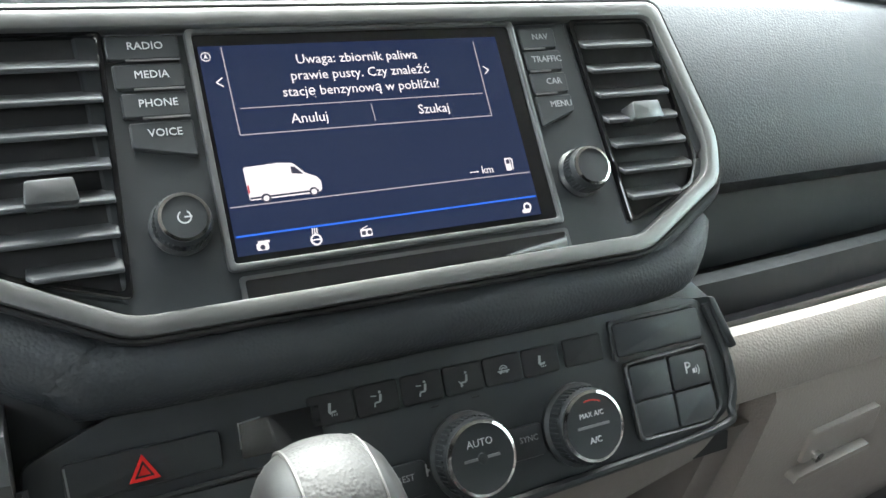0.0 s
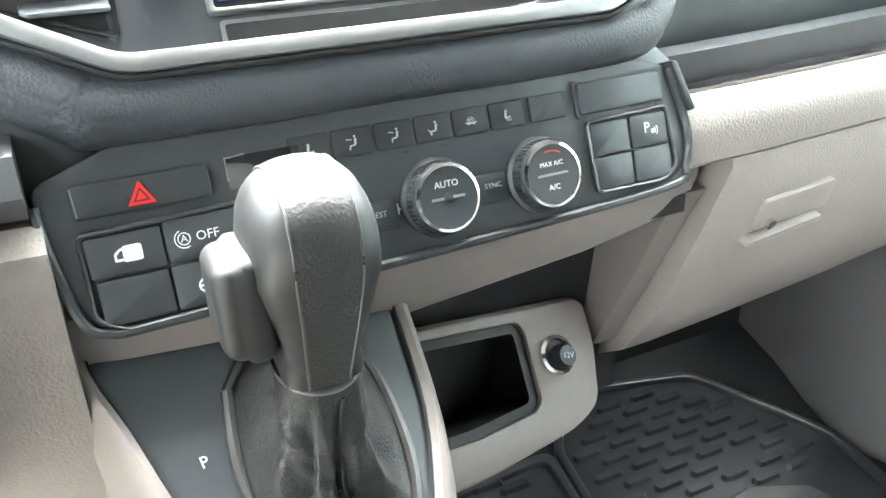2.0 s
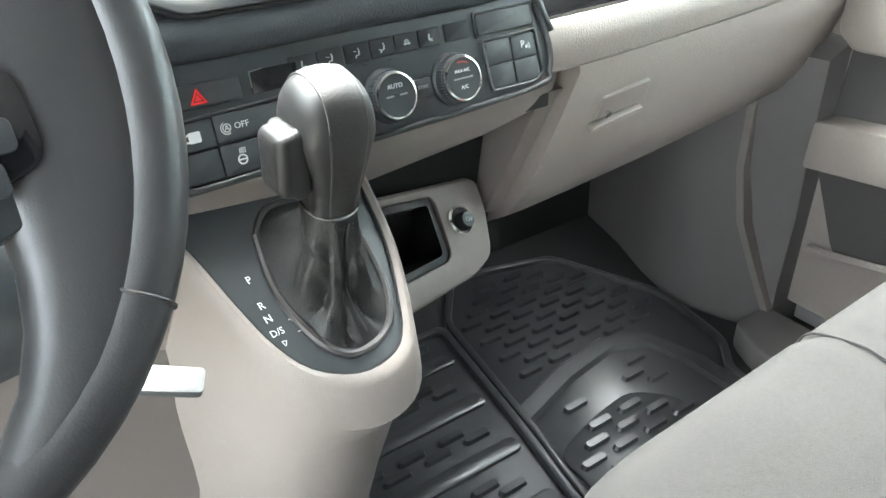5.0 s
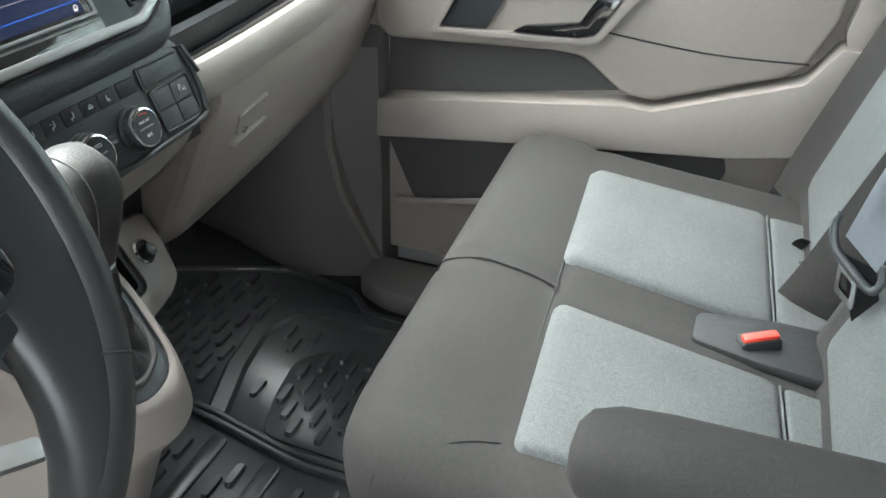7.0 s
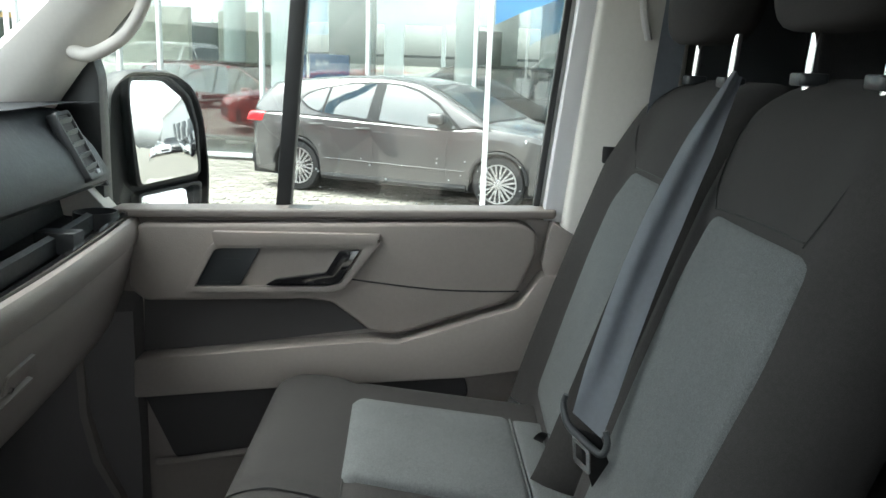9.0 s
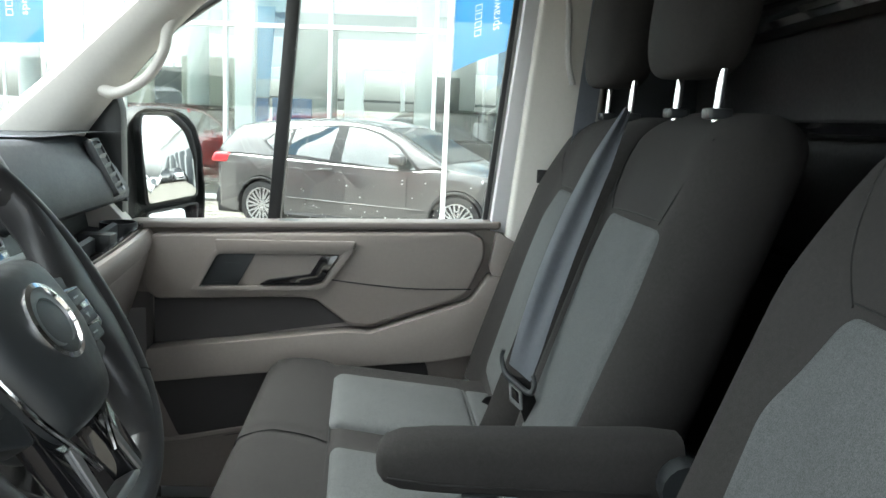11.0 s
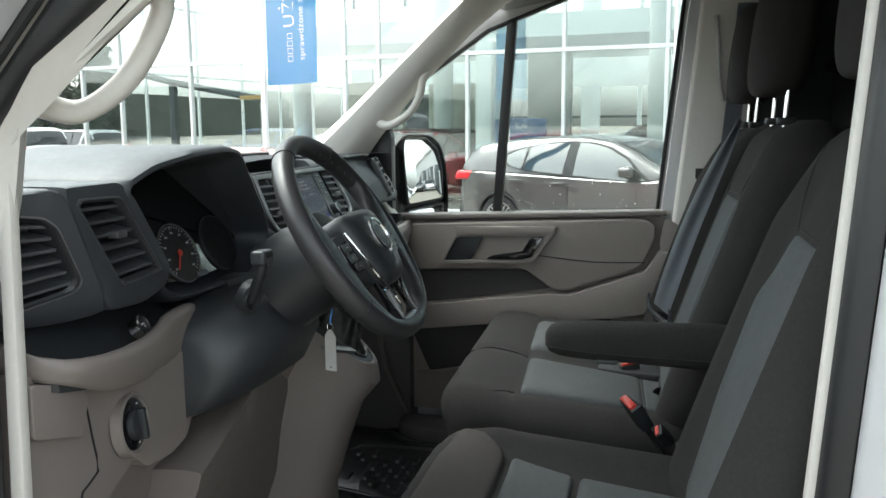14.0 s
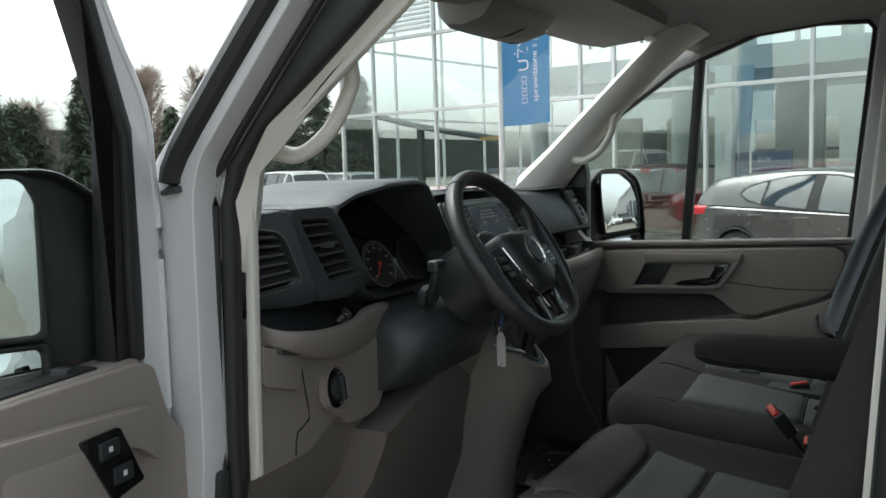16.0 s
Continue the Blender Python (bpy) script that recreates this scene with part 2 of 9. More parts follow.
def join(bm, own):
    if bm is None:
        return own
    me = bpy.data.meshes.new("tmp")
    own.to_mesh(me)
    own.free()
    bm.from_mesh(me)
    bpy.data.meshes.remove(me)
    return bm


def rect(u0, v0, u1, v1):
    return [(u0, v0), (u1, v0), (u1, v1), (u0, v1)]


def rrect(u0, v0, u1, v1, r, n=4):
    out = []
    for cx, cy, a0 in ((u1 - r, v0 + r, -90), (u1 - r, v1 - r, 0), (u0 + r, v1 - r, 90), (u0 + r, v0 + r, 180)):
        for k in range(n + 1):
            a = radians(a0 + 90 * k / n)
            out.append((cx + r * math.cos(a), cy + r * math.sin(a)))
    return out


def soften(poly, r, n=4):
    """Rounds a polygon's corners."""
    out, m = [], len(poly)
    for i in range(m):
        p0, p, p1 = Vector(poly[i - 1]), Vector(poly[i]), Vector(poly[(i + 1) % m])
        a, b = (p0 - p), (p1 - p)
        k = min(r, a.length * 0.45, b.length * 0.45)
        s, e = p + a.normalized() * k, p + b.normalized() * k
        for j in range(n + 1):
            t = j / n
            out.append(tuple((1 - t) ** 2 * s + 2 * t * (1 - t) * p + t * t * e))
    return out


def inset(poly, d):
    """Moves each edge of a closed polygon inwards by d (outwards for a negative d)."""
    m = len(poly)
    area = sum(poly[i][0] * poly[(i + 1) % m][1] - poly[(i + 1) % m][0] * poly[i][1] for i in range(m))
    s = 1 if area > 0 else -1
    out = []
    for i in range(m):
        p0, p, p1 = Vector(poly[i - 1]), Vector(poly[i]), Vector(poly[(i + 1) % m])
        a, b = (p - p0).normalized(), (p1 - p).normalized()
        na, nb = Vector((-a.y, a.x)) * s, Vector((-b.y, b.x)) * s
        k = na + nb
        k = k / max(0.3, k.dot(na)) if k.length > 1e-6 else na
        out.append(tuple(p + k * d))
    return out


def ring(outer, inner, d0, d1, M=XY, bevel=0.0, seg=2, bm=None):
    """A frame between two outlines of equal point count, thick from w = d0 to d1."""
    own = bmesh.new()
    n = len(outer)
    L = [[own.verts.new(M @ Vector((p[0], p[1], d))) for p in poly] for poly, d in ((outer, d0), (outer, d1), (inner, d1), (inner, d0))]
    for k in range(4):
        A, B = L[k], L[(k + 1) % 4]
        for i in range(n):
            own.faces.new((A[i], A[(i + 1) % n], B[(i + 1) % n], B[i]))
    bmesh.ops.recalc_face_normals(own, faces=own.faces)
    bev(own, bevel, seg)
    return join(bm, own)


def box(x0, y0, z0, x1, y1, z1, bevel=0.0, seg=2, M=None, bm=None):
    return prism(rect(x0, y0, x1, y1), z0, z1, M or XY, bevel, seg, bm)


def loft(loops, caps=True, closed=True, bm=None):
    """Skins equal-count loops of world points."""
    own = bmesh.new()
    rows = [[own.verts.new(p) for p in loop] for loop in loops]
    n = len(rows[0])
    for A, B in zip(rows, rows[1:]):
        for i in range(n if closed else n - 1):
            own.faces.new((A[i], A[(i + 1) % n], B[(i + 1) % n], B[i]))
    if caps and closed:
        own.faces.new(rows[0][::-1]), own.faces.new(rows[-1])
    bmesh.ops.recalc_face_normals(own, faces=own.faces)
    return join(bm, own)


def smooth_path(pts, n=6):
    P = [Vector(p) for p in pts]
    out = []
    for i in range(len(P) - 1):
        p0, p1, p2, p3 = P[max(0, i - 1)], P[i], P[i + 1], P[min(len(P) - 1, i + 2)]
        for k in range(n):
            t = k / n
            out.append(0.5 * ((2 * p1) + (p2 - p0) * t + (2 * p0 - 5 * p1 + 4 * p2 - p3) * t * t + (3 * p1 - p0 - 3 * p2 + p3) * t ** 3))
    out.append(P[-1])
    return out


def tube(pts, r, n=10, smooth=6, flat=1.0, bm=None, up=(0, 0, 1)):
    """A round or oval rod along a smoothed line; r may be a list of radii."""
    path = smooth_path(pts, smooth) if smooth else [Vector(p) for p in pts]
    m = len(path)
    rad = [r] * m if not isinstance(r, (list, tuple)) else [float(np.interp(i / (m - 1) * (len(r) - 1), range(len(r)), r)) for i in range(m)]
    loops = []
    for i, p in enumerate(path):
        t = (path[min(m - 1, i + 1)] - path[max(0, i - 1)]).normalized()
        s = t.cross(Vector(up))
        s = s.normalized() if s.length > 1e-4 else t.orthogonal().normalized()
        q = s.cross(t)
        loops.append([p + (s * math.cos(a) + q * math.sin(a) * flat) * rad[i] for a in (2 * math.pi * k / n for k in range(n))])
    return loft(loops, bm=bm)


def lathe(profile, M, n=24, bm=None):
    """Turns (radius, height) points about the frame's w axis."""
    loops = [[M @ Vector((max(r, 1e-4) * math.cos(a), max(r, 1e-4) * math.sin(a), h)) for a in (2 * math.pi * k / n for k in range(n))] for r, h in profile]
    return loft(loops, bm=bm)


def cushion(sx, sy, sz, r, fn, n=14):
    """A rounded block of half sizes sx, sy, sz with edge radius r; fn maps its local points into the world."""
    own = bmesh.new()
    ts = [-1 + 2 * k / n for k in range(n + 1)]
    ts = [math.copysign(abs(t) ** 0.75, t) for t in ts]
    verts = {}

    def vert(p):
        key = tuple(round(c, 5) for c in p)
        if key not in verts:
            full = Vector((p[0] * sx, p[1] * sy, p[2] * sz))
            core = Vector([max(-(s - r), min(s - r, c)) for s, c in zip((sx, sy, sz), full)])
            d = full - core
            verts[key] = own.verts.new(fn(core + (d.normalized() * r if d.length > 1e-9 else d)))
        return verts[key]

    for ax in range(3):
        for s in (-1, 1):
            for i in range(n):
                for j in range(n):
                    quad = []
                    for a, b in ((ts[i], ts[j]), (ts[i + 1], ts[j]), (ts[i + 1], ts[j + 1]), (ts[i], ts[j + 1])):
                        p = [0, 0, 0]
                        p[ax], p[(ax + 1) % 3], p[(ax + 2) % 3] = s, a, b
                        quad.append(vert(p))
                    if len(set(quad)) == 4:
                        own.faces.new(quad if s > 0 else quad[::-1])
    bmesh.ops.recalc_face_normals(own, faces=own.faces)
    return own


def sheet(fn, nu, nv, thick=0.0):
    """A grid surface fn(s, t), s and t in 0..1, made solid by thick."""
    own = bmesh.new()
    g = [[own.verts.new(fn(i / nu, j / nv)) for j in range(nv + 1)] for i in range(nu + 1)]
    for i in range(nu):
        for j in range(nv):
            own.faces.new((g[i][j], g[i + 1][j], g[i + 1][j + 1], g[i][j + 1]))
    if thick:
        bmesh.ops.solidify(own, geom=own.faces[:], thickness=thick)
    bmesh.ops.recalc_face_normals(own, faces=own.faces)
    return own


def text(name, words, M, size, material, parent, depth=0.0002, align="CENTER", label="", shear=0.0):
    """Lettering lying in the frame's plane, as a mesh of its own."""
    cu = bpy.data.curves.new(name, "FONT")
    cu.body, cu.size, cu.extrude = words, size, depth
    cu.align_x, cu.align_y = align, "CENTER"
    cu.resolution_u, cu.shear = 2, shear
    tmp = bpy.data.objects.new("tmp", cu)
    scene.collection.objects.link(tmp)
    bpy.context.view_layer.update()
    me = bpy.data.meshes.new_from_object(tmp.evaluated_get(bpy.context.evaluated_depsgraph_get()))
    me.name = name
    bpy.data.objects.remove(tmp)
    bpy.data.curves.remove(cu)
    me.transform(M)
    me.materials.clear()
    me.materials.append(material)
    ob = new(name, me)
    ob.parent = parent
    ob.matrix_parent_inverse = base_of(parent)
    if label:
        ob["label"] = label
    return ob


def at_uv(F, u, v, w=0.0, turn=0.0):
    return F @ Matrix.Translation((u, v, w)) @ Matrix.Rotation(radians(turn), 4, "Z")


def flat_shapes(polys, M, d0, d1):
    bm = bmesh.new()
    for p in polys:
        prism(p, d0, d1, M, bm=bm)
    return bm


def bar(u0, v0, u1, v1, t):
    """A thin straight bar as a polygon."""
    d = Vector((u1 - u0, v1 - v0)).normalized()
    nx, ny = -d.y * t / 2, d.x * t / 2
    return [(u0 + nx, v0 + ny), (u0 - nx, v0 - ny), (u1 - nx, v1 - ny), (u1 + nx, v1 + ny)]


def disc(u, v, r, n=16, a0=0.0, a1=360.0):
    return [(u + r * math.cos(radians(a0 + (a1 - a0) * k / n)), v + r * math.sin(radians(a0 + (a1 - a0) * k / n))) for k in range(n if a1 - a0 >= 360 else n + 1)]


def arc(u, v, r, a0, a1, t, n=12):
    """A bent bar."""
    o = disc(u, v, r + t / 2, n, a0, a1 if a1 - a0 < 360 else a0 + 359.9)
    i = disc(u, v, r - t / 2, n, a0, a1 if a1 - a0 < 360 else a0 + 359.9)
    return [[o[k], o[k + 1], i[k + 1], i[k]] for k in range(len(o) - 1)]


# ==== the cab: dashboard ====
FV = Vector((0, 0.5, 1)).normalized()
FAS = fr((0.014, 0.014, 0.827), (1, 0, 0), FV, Vector((1, 0, 0)).cross(FV))
CV = Vector((0, 0.35, 1)).normalized()
CLI = fr((0.014, -0.006, 0.745), (1, 0, 0), CV, Vector((1, 0, 0)).cross(CV))


def lip_y(x):
    return 0.003 + 0.087 * max(0.0, (x - 0.2) / 0.75) ** 1.4


dash = thing("dashboard", (0.0, 0.3, 0.5), "dark grey and taupe moulded van dashboard under the windscreen", "dashboard")
FOUT = [(-0.197, 0.134), (0.197, 0.134), (0.2145, 0.040), (0.206, 0.010), (0.139, -0.025), (-0.139, -0.025), (-0.206, 0.010), (-0.2145, 0.040)]
pod = inset(FOUT, -0.006)
part("centre_pod", prism(soften(pod, 0.012), -0.20, -0.002, FAS, 0.004), PAD, dash, "grained dark grey housing round the centre screen")
# top of the dash, from the pods to the windscreen
def dash_top(s, t):
    x = -0.93 + 1.86 * s
    y = 0.06 + 0.62 * t
    front = 0.957 + 0.008 * math.cos(x * 3)
    return Vector((x, y + 0.10 * (1 - t) * (1 if abs(x) < 0.9 else 0.6), front - 0.012 * t + 0.004 * math.sin(9 * x)))
part("dash_top", sheet(dash_top, 40, 10, 0.012), PAD, dash, "flat dark grained dashboard top")
# padded roll under the screen frame
roll = []
for u, v in ((-0.262, 0.018), (-0.24, 0.010), (-0.215, 0.0), (-0.165, -0.032), (-0.145, -0.040), (0.0, -0.041), (0.145, -0.040), (0.175, -0.030), (0.196, -0.012)):
    roll.append(FAS @ Vector((u, v + 0.008, -0.017)))
bm = tube(roll, [0.018, 0.019, 0.019, 0.020, 0.019, 0.018, 0.018, 0.016, 0.009], 14, 6)
part("padded_roll", bm, PAD, dash, "grained padded roll under the screen frame")
part("under_roll", prism([(-0.30, 0.0), (0.185, 0.0), (0.20, 0.028), (0.17, 0.060), (-0.28, 0.058)], -0.04, -0.012, CLI, 0.003), PLASTIC, dash)
# passenger side pad above the tray
def pad_loop(x):
    k = max(0, min(1, (x - 0.22) / 0.66))
    yb, zb = 0.065 + 0.050 * k, 0.822 - 0.012 * k
    yt, zt = 0.118 + 0.075 * k, 0.958 - 0.018 * k
    return [Vector((x, y, z)) for y, z in ((yb + 0.10, zb - 0.01), (yb + 0.012, zb - 0.006), (yb, zb + 0.004), (yb - 0.002, zb + 0.02), (0.5 * (yb + yt) - 0.014, 0.5 * (zb + zt)), (yt - 0.004, zt - 0.012), (yt + 0.012, zt), (yt + 0.05, zt + 0.004), (yt + 0.20, zt + 0.002), (yt + 0.20, zb))]
part("passenger_pad", loft([pad_loop(x) for x in (0.205, 0.24, 0.32, 0.45, 0.6, 0.72, 0.83, 0.872, 0.884)]), PAD, dash, "grained dark grey pad in front of the passenger")
part("passenger_pad_end", prism([(0.115, 0.80), (0.185, 0.935), (0.30, 0.94), (0.34, 0.80)], 0.884, 0.90, YZ, 0.006), PAD, dash)
# the end vent in the pad
ev = thing("dash_end_vent", (0.86, 0.15, 0.88), "small black slatted air vent at the end of the dashboard", "air vent")
EV = fr((0.803, 0.1345, 0.885), (0.985, 0.17, 0), (0, 0.46, 0.888), Vector((0.985, 0.17, 0)).cross(Vector((0, 0.46, 0.888))))
part("frame", ring(rrect(-0.044, -0.066, 0.044, 0.062, 0.008), rrect(-0.036, -0.054, 0.036, 0.054, 0.006), -0.012, 0.006, EV, 0.002), PLASTIC, ev)
part("backing", prism(rect(-0.038, -0.056, 0.038, 0.056), -0.004, 0.0012, EV), BLACK, ev)
for k in range(5):
    part("slat", box(-0.037, -0.0045, -0.001, 0.037, 0.0045, 0.0012, 0.0006, 1, at_uv(EV, 0, -0.044 + 0.022 * k, 0.004) @ Matrix.Rotation(radians(30), 4, "X")), PANEL, ev)
part("tab", prism(rrect(-0.014, -0.060, 0.004, -0.052, 0.002), 0.009, 0.013, EV, 0.001), DKSATIN, ev)

# tray under the pad with its rim, cup holder and divider
tray = thing("dash_tray", (0.5, 0.1, 0.74), "black open storage tray in the dashboard in front of the passenger", "storage tray")
def tray_floor(s, t):
    x = 0.205 + 0.70 * s
    return Vector((x, lip_y(x) + 0.012 + 0.17 * t, 0.728 + 0.015 * t))
part("floor", sheet(tray_floor, 14, 3, 0.006), BLACK, tray)
def tray_back(s, t):
    x = 0.205 + 0.70 * s
    return Vector((x, lip_y(x) + 0.13 + 0.02 * t, 0.735 + 0.10 * t))
part("back_wall", sheet(tray_back, 14, 3, 0.006), PLASTIC, tray)
part("rim_strip", loft([[Vector((x, lip_y(x) + dy, z)) for dy, z in ((0.008, 0.7415), (0.008, 0.7495), (0.016, 0.7505), (0.017, 0.7405))] for x in np.linspace(0.20, 0.905, 16)]), GLOSS, tray)
part("divider", loft([[Vector((x, lip_y(x) + dy, z)) for dy, z in ((0.045, 0.735), (0.045, 0.762), (0.055, 0.766), (0.062, 0.735))] for x in np.linspace(0.22, 0.80, 12)]), PLASTIC, tray)
part("divider_step", box(0.60, 0.055, 0.735, 0.64, 0.12, 0.770, 0.004), PLASTIC, tray)
part("cup_holder", lathe([(0.036, -0.02), (0.036, 0.012), (0.040, 0.012), (0.041, -0.02)], Matrix.Translation((0.845, 0.125, 0.748)), 24), PLASTIC, tray, "round black cup holder ring")

# taupe band across the dash and the glovebox
def band_loop(x, z0=0.0):
    y = lip_y(x)
    return [Vector((x, y + dy, z + z0)) for dy, z in ((0.010, 0.744), (0.004, 0.7475), (-0.004, 0.745), (-0.012, 0.733), (-0.013, 0.718), (-0.009, 0.702), (-0.002, 0.697), (0.03, 0.697), (0.03, 0.74))]
part("trim_band", loft([band_loop(x, -0.010 * max(0, (x - 0.2) / 0.75)) for x in (0.196, 0.21, 0.3, 0.42, 0.55, 0.68, 0.8, 0.9, 0.93)]), TAUPE, dash, "taupe grained trim band below the tray")
glove = thing("glovebox", (0.55, 0.1, 0.5), "closed taupe glovebox with a recessed latch", "glovebox")
def glove_loop(x, grow=0.0):
    y = lip_y(x) * 0.9
    return [Vector((x, y + dy, z)) for dy, z in ((0.002, 0.694), (0.000, 0.688), (0.014, 0.640), (0.030, 0.590), (0.048, 0.540), (0.075, 0.500), (0.12, 0.470), (0.20, 0.450), (0.20, 0.60), (0.10, 0.69))]
part("lid", loft([[p - Vector((0.13 * (0.69 - p.z) if k == 0 else 0.0, 0, 0)) for p in glove_loop(x)] for k, x in enumerate((0.2675, 0.272, 0.35, 0.5, 0.65, 0.8, 0.865, 0.875))]), TAUPE, glove)
GV = Vector((0, 0.33, -1)).normalized()
GL = fr((0.350, lip_y(0.342) * 0.9 + 0.021, 0.618), (1, 0.06, 0), -GV, Vector((1, 0.06, 0)).cross(-GV))
part("latch_plate", prism(soften([(-0.030, 0.030), (0.048, 0.034), (0.052, 0.004), (-0.03, 0.0)], 0.004), -0.004, 0.003, GL, 0.0015), TAUPE_S, glove)
part("latch_lip", prism(soften([(-0.040, -0.010), (0.046, -0.004), (0.043, 0.002), (-0.037, -0.004)], 0.002), -0.004, 0.009, GL, 0.002), TAUPE_S, glove)
part("lock", lathe([(0.0045, 0), (0.0045, 0.006), (0.002, 0.0065)], at_uv(GL, -0.016, 0.006, 0.001), 14), CHROME, glove)
part("side_cheek", loft([[Vector((x, lip_y(x) * 0.9 + dy + 0.006, z)) for dy, z in ((0.002, 0.690), (0.014, 0.640), (0.030, 0.590), (0.048, 0.540), (0.075, 0.500), (0.17, 0.47), (0.17, 0.69))] for x in (0.876, 0.90, 0.925)]), TAUPE, dash)
# lower strip under the climate panel, and the column side
part("lower_strip", loft([[Vector((x, y + dy, z)) for dy, z in ((0.006, 0.700), (0.001, 0.695), (0.001, 0.682), (0.004, 0.664 + 0.04 * max(0.0, x)), (0.010, 0.644 + 0.05 * max(0.0, x)), (0.014, 0.640 + 0.05 * max(0.0, x)), (0.05, 0.640 + 0.05 * max(0.0, x)), (0.05, 0.700))] for x, y in ((-0.43, 0.016), (-0.36, 0.008), (-0.25, -0.002), (-0.15, -0.008), (0.0, -0.008), (0.15, 0.0), (0.22, 0.012), (0.25, 0.020))]), TAUPE_C, dash, "taupe strip below the controls")
part("recess_back", box(-0.02, 0.11, 0.44, 0.26, 0.125, 0.668), BLACK, dash, "black back of the open recess")
part("recess_cheek", loft([[Vector((x, y + dy, z)) for y, z, x in ((0.022, 0.668, xa), (0.030, 0.655, xa - 0.002), (0.055, 0.590, xa - 0.010), (0.078, 0.535, xa - 0.017), (0.089, 0.508, xa - 0.020))] + [Vector((x, 0.13, z)) for z, x in ((0.500, xa - 0.022), (0.668, xa))] for xa, dy in ((0.240, 0.002), (0.243, 0.0), (0.262, 0.0))]), TAUPE_C, dash, "taupe cheek beside the open recess")
part("recess_roof", box(-0.02, 0.02, 0.655, 0.24, 0.12, 0.668), BLACK, dash)
part("left_cheek", loft([[Vector((x, y + dy, z)) for dy, z in ((0.0, 0.748), (-0.012, 0.738), (-0.016, 0.715), (-0.018, 0.690), (-0.010, 0.60), (0.03, 0.52), (0.08, 0.52), (0.08, 0.748))] for x, y in ((-0.36, 0.012), (-0.28, 0.002), (-0.20, -0.006), (-0.172, -0.008))]), TAUPE, dash, "taupe grained panel beside the climate controls")
part("grey_insert", loft([[Vector((x, y + dy, z)) for dy, z in ((-0.008, 0.752), (-0.016, 0.765), (-0.010, 0.783), (0.02, 0.785), (0.02, 0.752))] for x, y in ((-0.40, 0.022), (-0.30, 0.008), (-0.176, -0.001))]), DKSATIN, dash, "grey satin insert")

# ==== centre screen fascia ====
fascia = thing("infotainment_unit", (0.014, 0.05, 0.88), "lit touchscreen unit with side buttons and two knobs in silver frame", "infotainment screen")
o1 = soften(FOUT, 0.010)
part("outer_line", ring(o1, soften(inset(FOUT, 0.0028), 0.009), -0.004, 0.0045, FAS, 0.001, 1), BLACK, fascia)
part("silver_frame", ring(soften(inset(FOUT, 0.003), 0.009), soften(inset(FOUT, 0.0125), 0.008), -0.004, 0.0062, FAS, 0.002), SATIN, fascia, "satin silver surround")
CEN = [(-0.142, 0.121), (0.127, 0.121), (0.131, 0.060), (0.1325, -0.003), (0.150, 0.0), (0.183, 0.011), (0.193, 0.026), (0.194, 0.03), (0.201, 0.03), (0.1945, 0.012), (0.136, -0.014), (-0.136, -0.014), (-0.1945, 0.012), (-0.203, 0.035), (-0.196, 0.035), (-0.193, 0.026), (-0.183, 0.011), (-0.150, 0.0), (-0.138, -0.004), (-0.1395, 0.06)]
part("face_plate", prism(CEN, -0.030, 0.0, FAS, 0.0015, 1), PANEL, fascia)
part("top_strip", prism([(-0.186, 0.1225), (0.186, 0.1225), (0.1845, 0.128), (-0.1845, 0.128)], -0.03, 0.001, FAS, 0.001, 1), PANEL, fascia)
for sgn in (1, -1):
    part("edge_strip", prism([(sgn * 0.1895, 0.128), (sgn * 0.185, 0.128), (sgn * 0.195, 0.03), (sgn * 0.202, 0.035)], -0.03, 0.001, FAS, 0.001, 1), PANEL, fascia)
part("bezel", ring(rrect(-0.0925, 0.001, 0.0895, 0.1215, 0.003), rrect(-0.0893, 0.0045, 0.0863, 0.1187, 0.002), -0.002, 0.0035, FAS, 0.0012), DKSATIN, fascia, "thin dark silver bezel")
part("glass", prism(rrect(-0.0893, 0.0045, 0.0863, 0.1187, 0.002), -0.002, 0.0012, FAS), GLOSS, fascia, "black glass of the display")
disp = part("display", prism(rect(-0.0872, 0.0078, 0.0768, 0.1125), 0.0012, 0.0016, FAS), SCREEN_BG, fascia, "lit navy blue display page")
lines = [bar(-0.0761, 0.1118, -0.0752, 0.0662, 0.0006), bar(-0.0752, 0.0662, 0.0619, 0.0660, 0.0006), bar(0.0619, 0.0660, 0.0620, 0.1100, 0.0006), bar(-0.0728, 0.0796, 0.0598, 0.0793, 0.0005), bar(-0.0060, 0.0775, -0.0056, 0.0682, 0.0005), bar(-0.0866, 0.0312, 0.0765, 0.0319, 0.0006)]
for shape in lines:
    part("popup_line", flat_shapes([shape], FAS, 0.0016, 0.0018), SCREEN_LN, disp)
part("blue_line", flat_shapes([bar(-0.0865, 0.0170, 0.0762, 0.0181, 0.0009)], FAS, 0.0016, 0.0019), SCREEN_BL, disp)
for words, u, v, s in (("Uwaga: zbiornik paliwa", -0.0072, 0.1036, 0.0072), ("prawie pusty. Czy znaleźć", -0.0066, 0.0950, 0.0072), ("stację benzynową w pobliżu?", -0.0076, 0.0865, 0.0072), ("Anuluj", -0.0396, 0.0724, 0.0074), ("Szukaj", 0.0285, 0.0724, 0.0074), ("--- km", 0.0473, 0.0357, 0.0058)):
    text("message", words, at_uv(FAS, u, v, 0.0018), s, SCREEN_TX, disp, 0.0001)
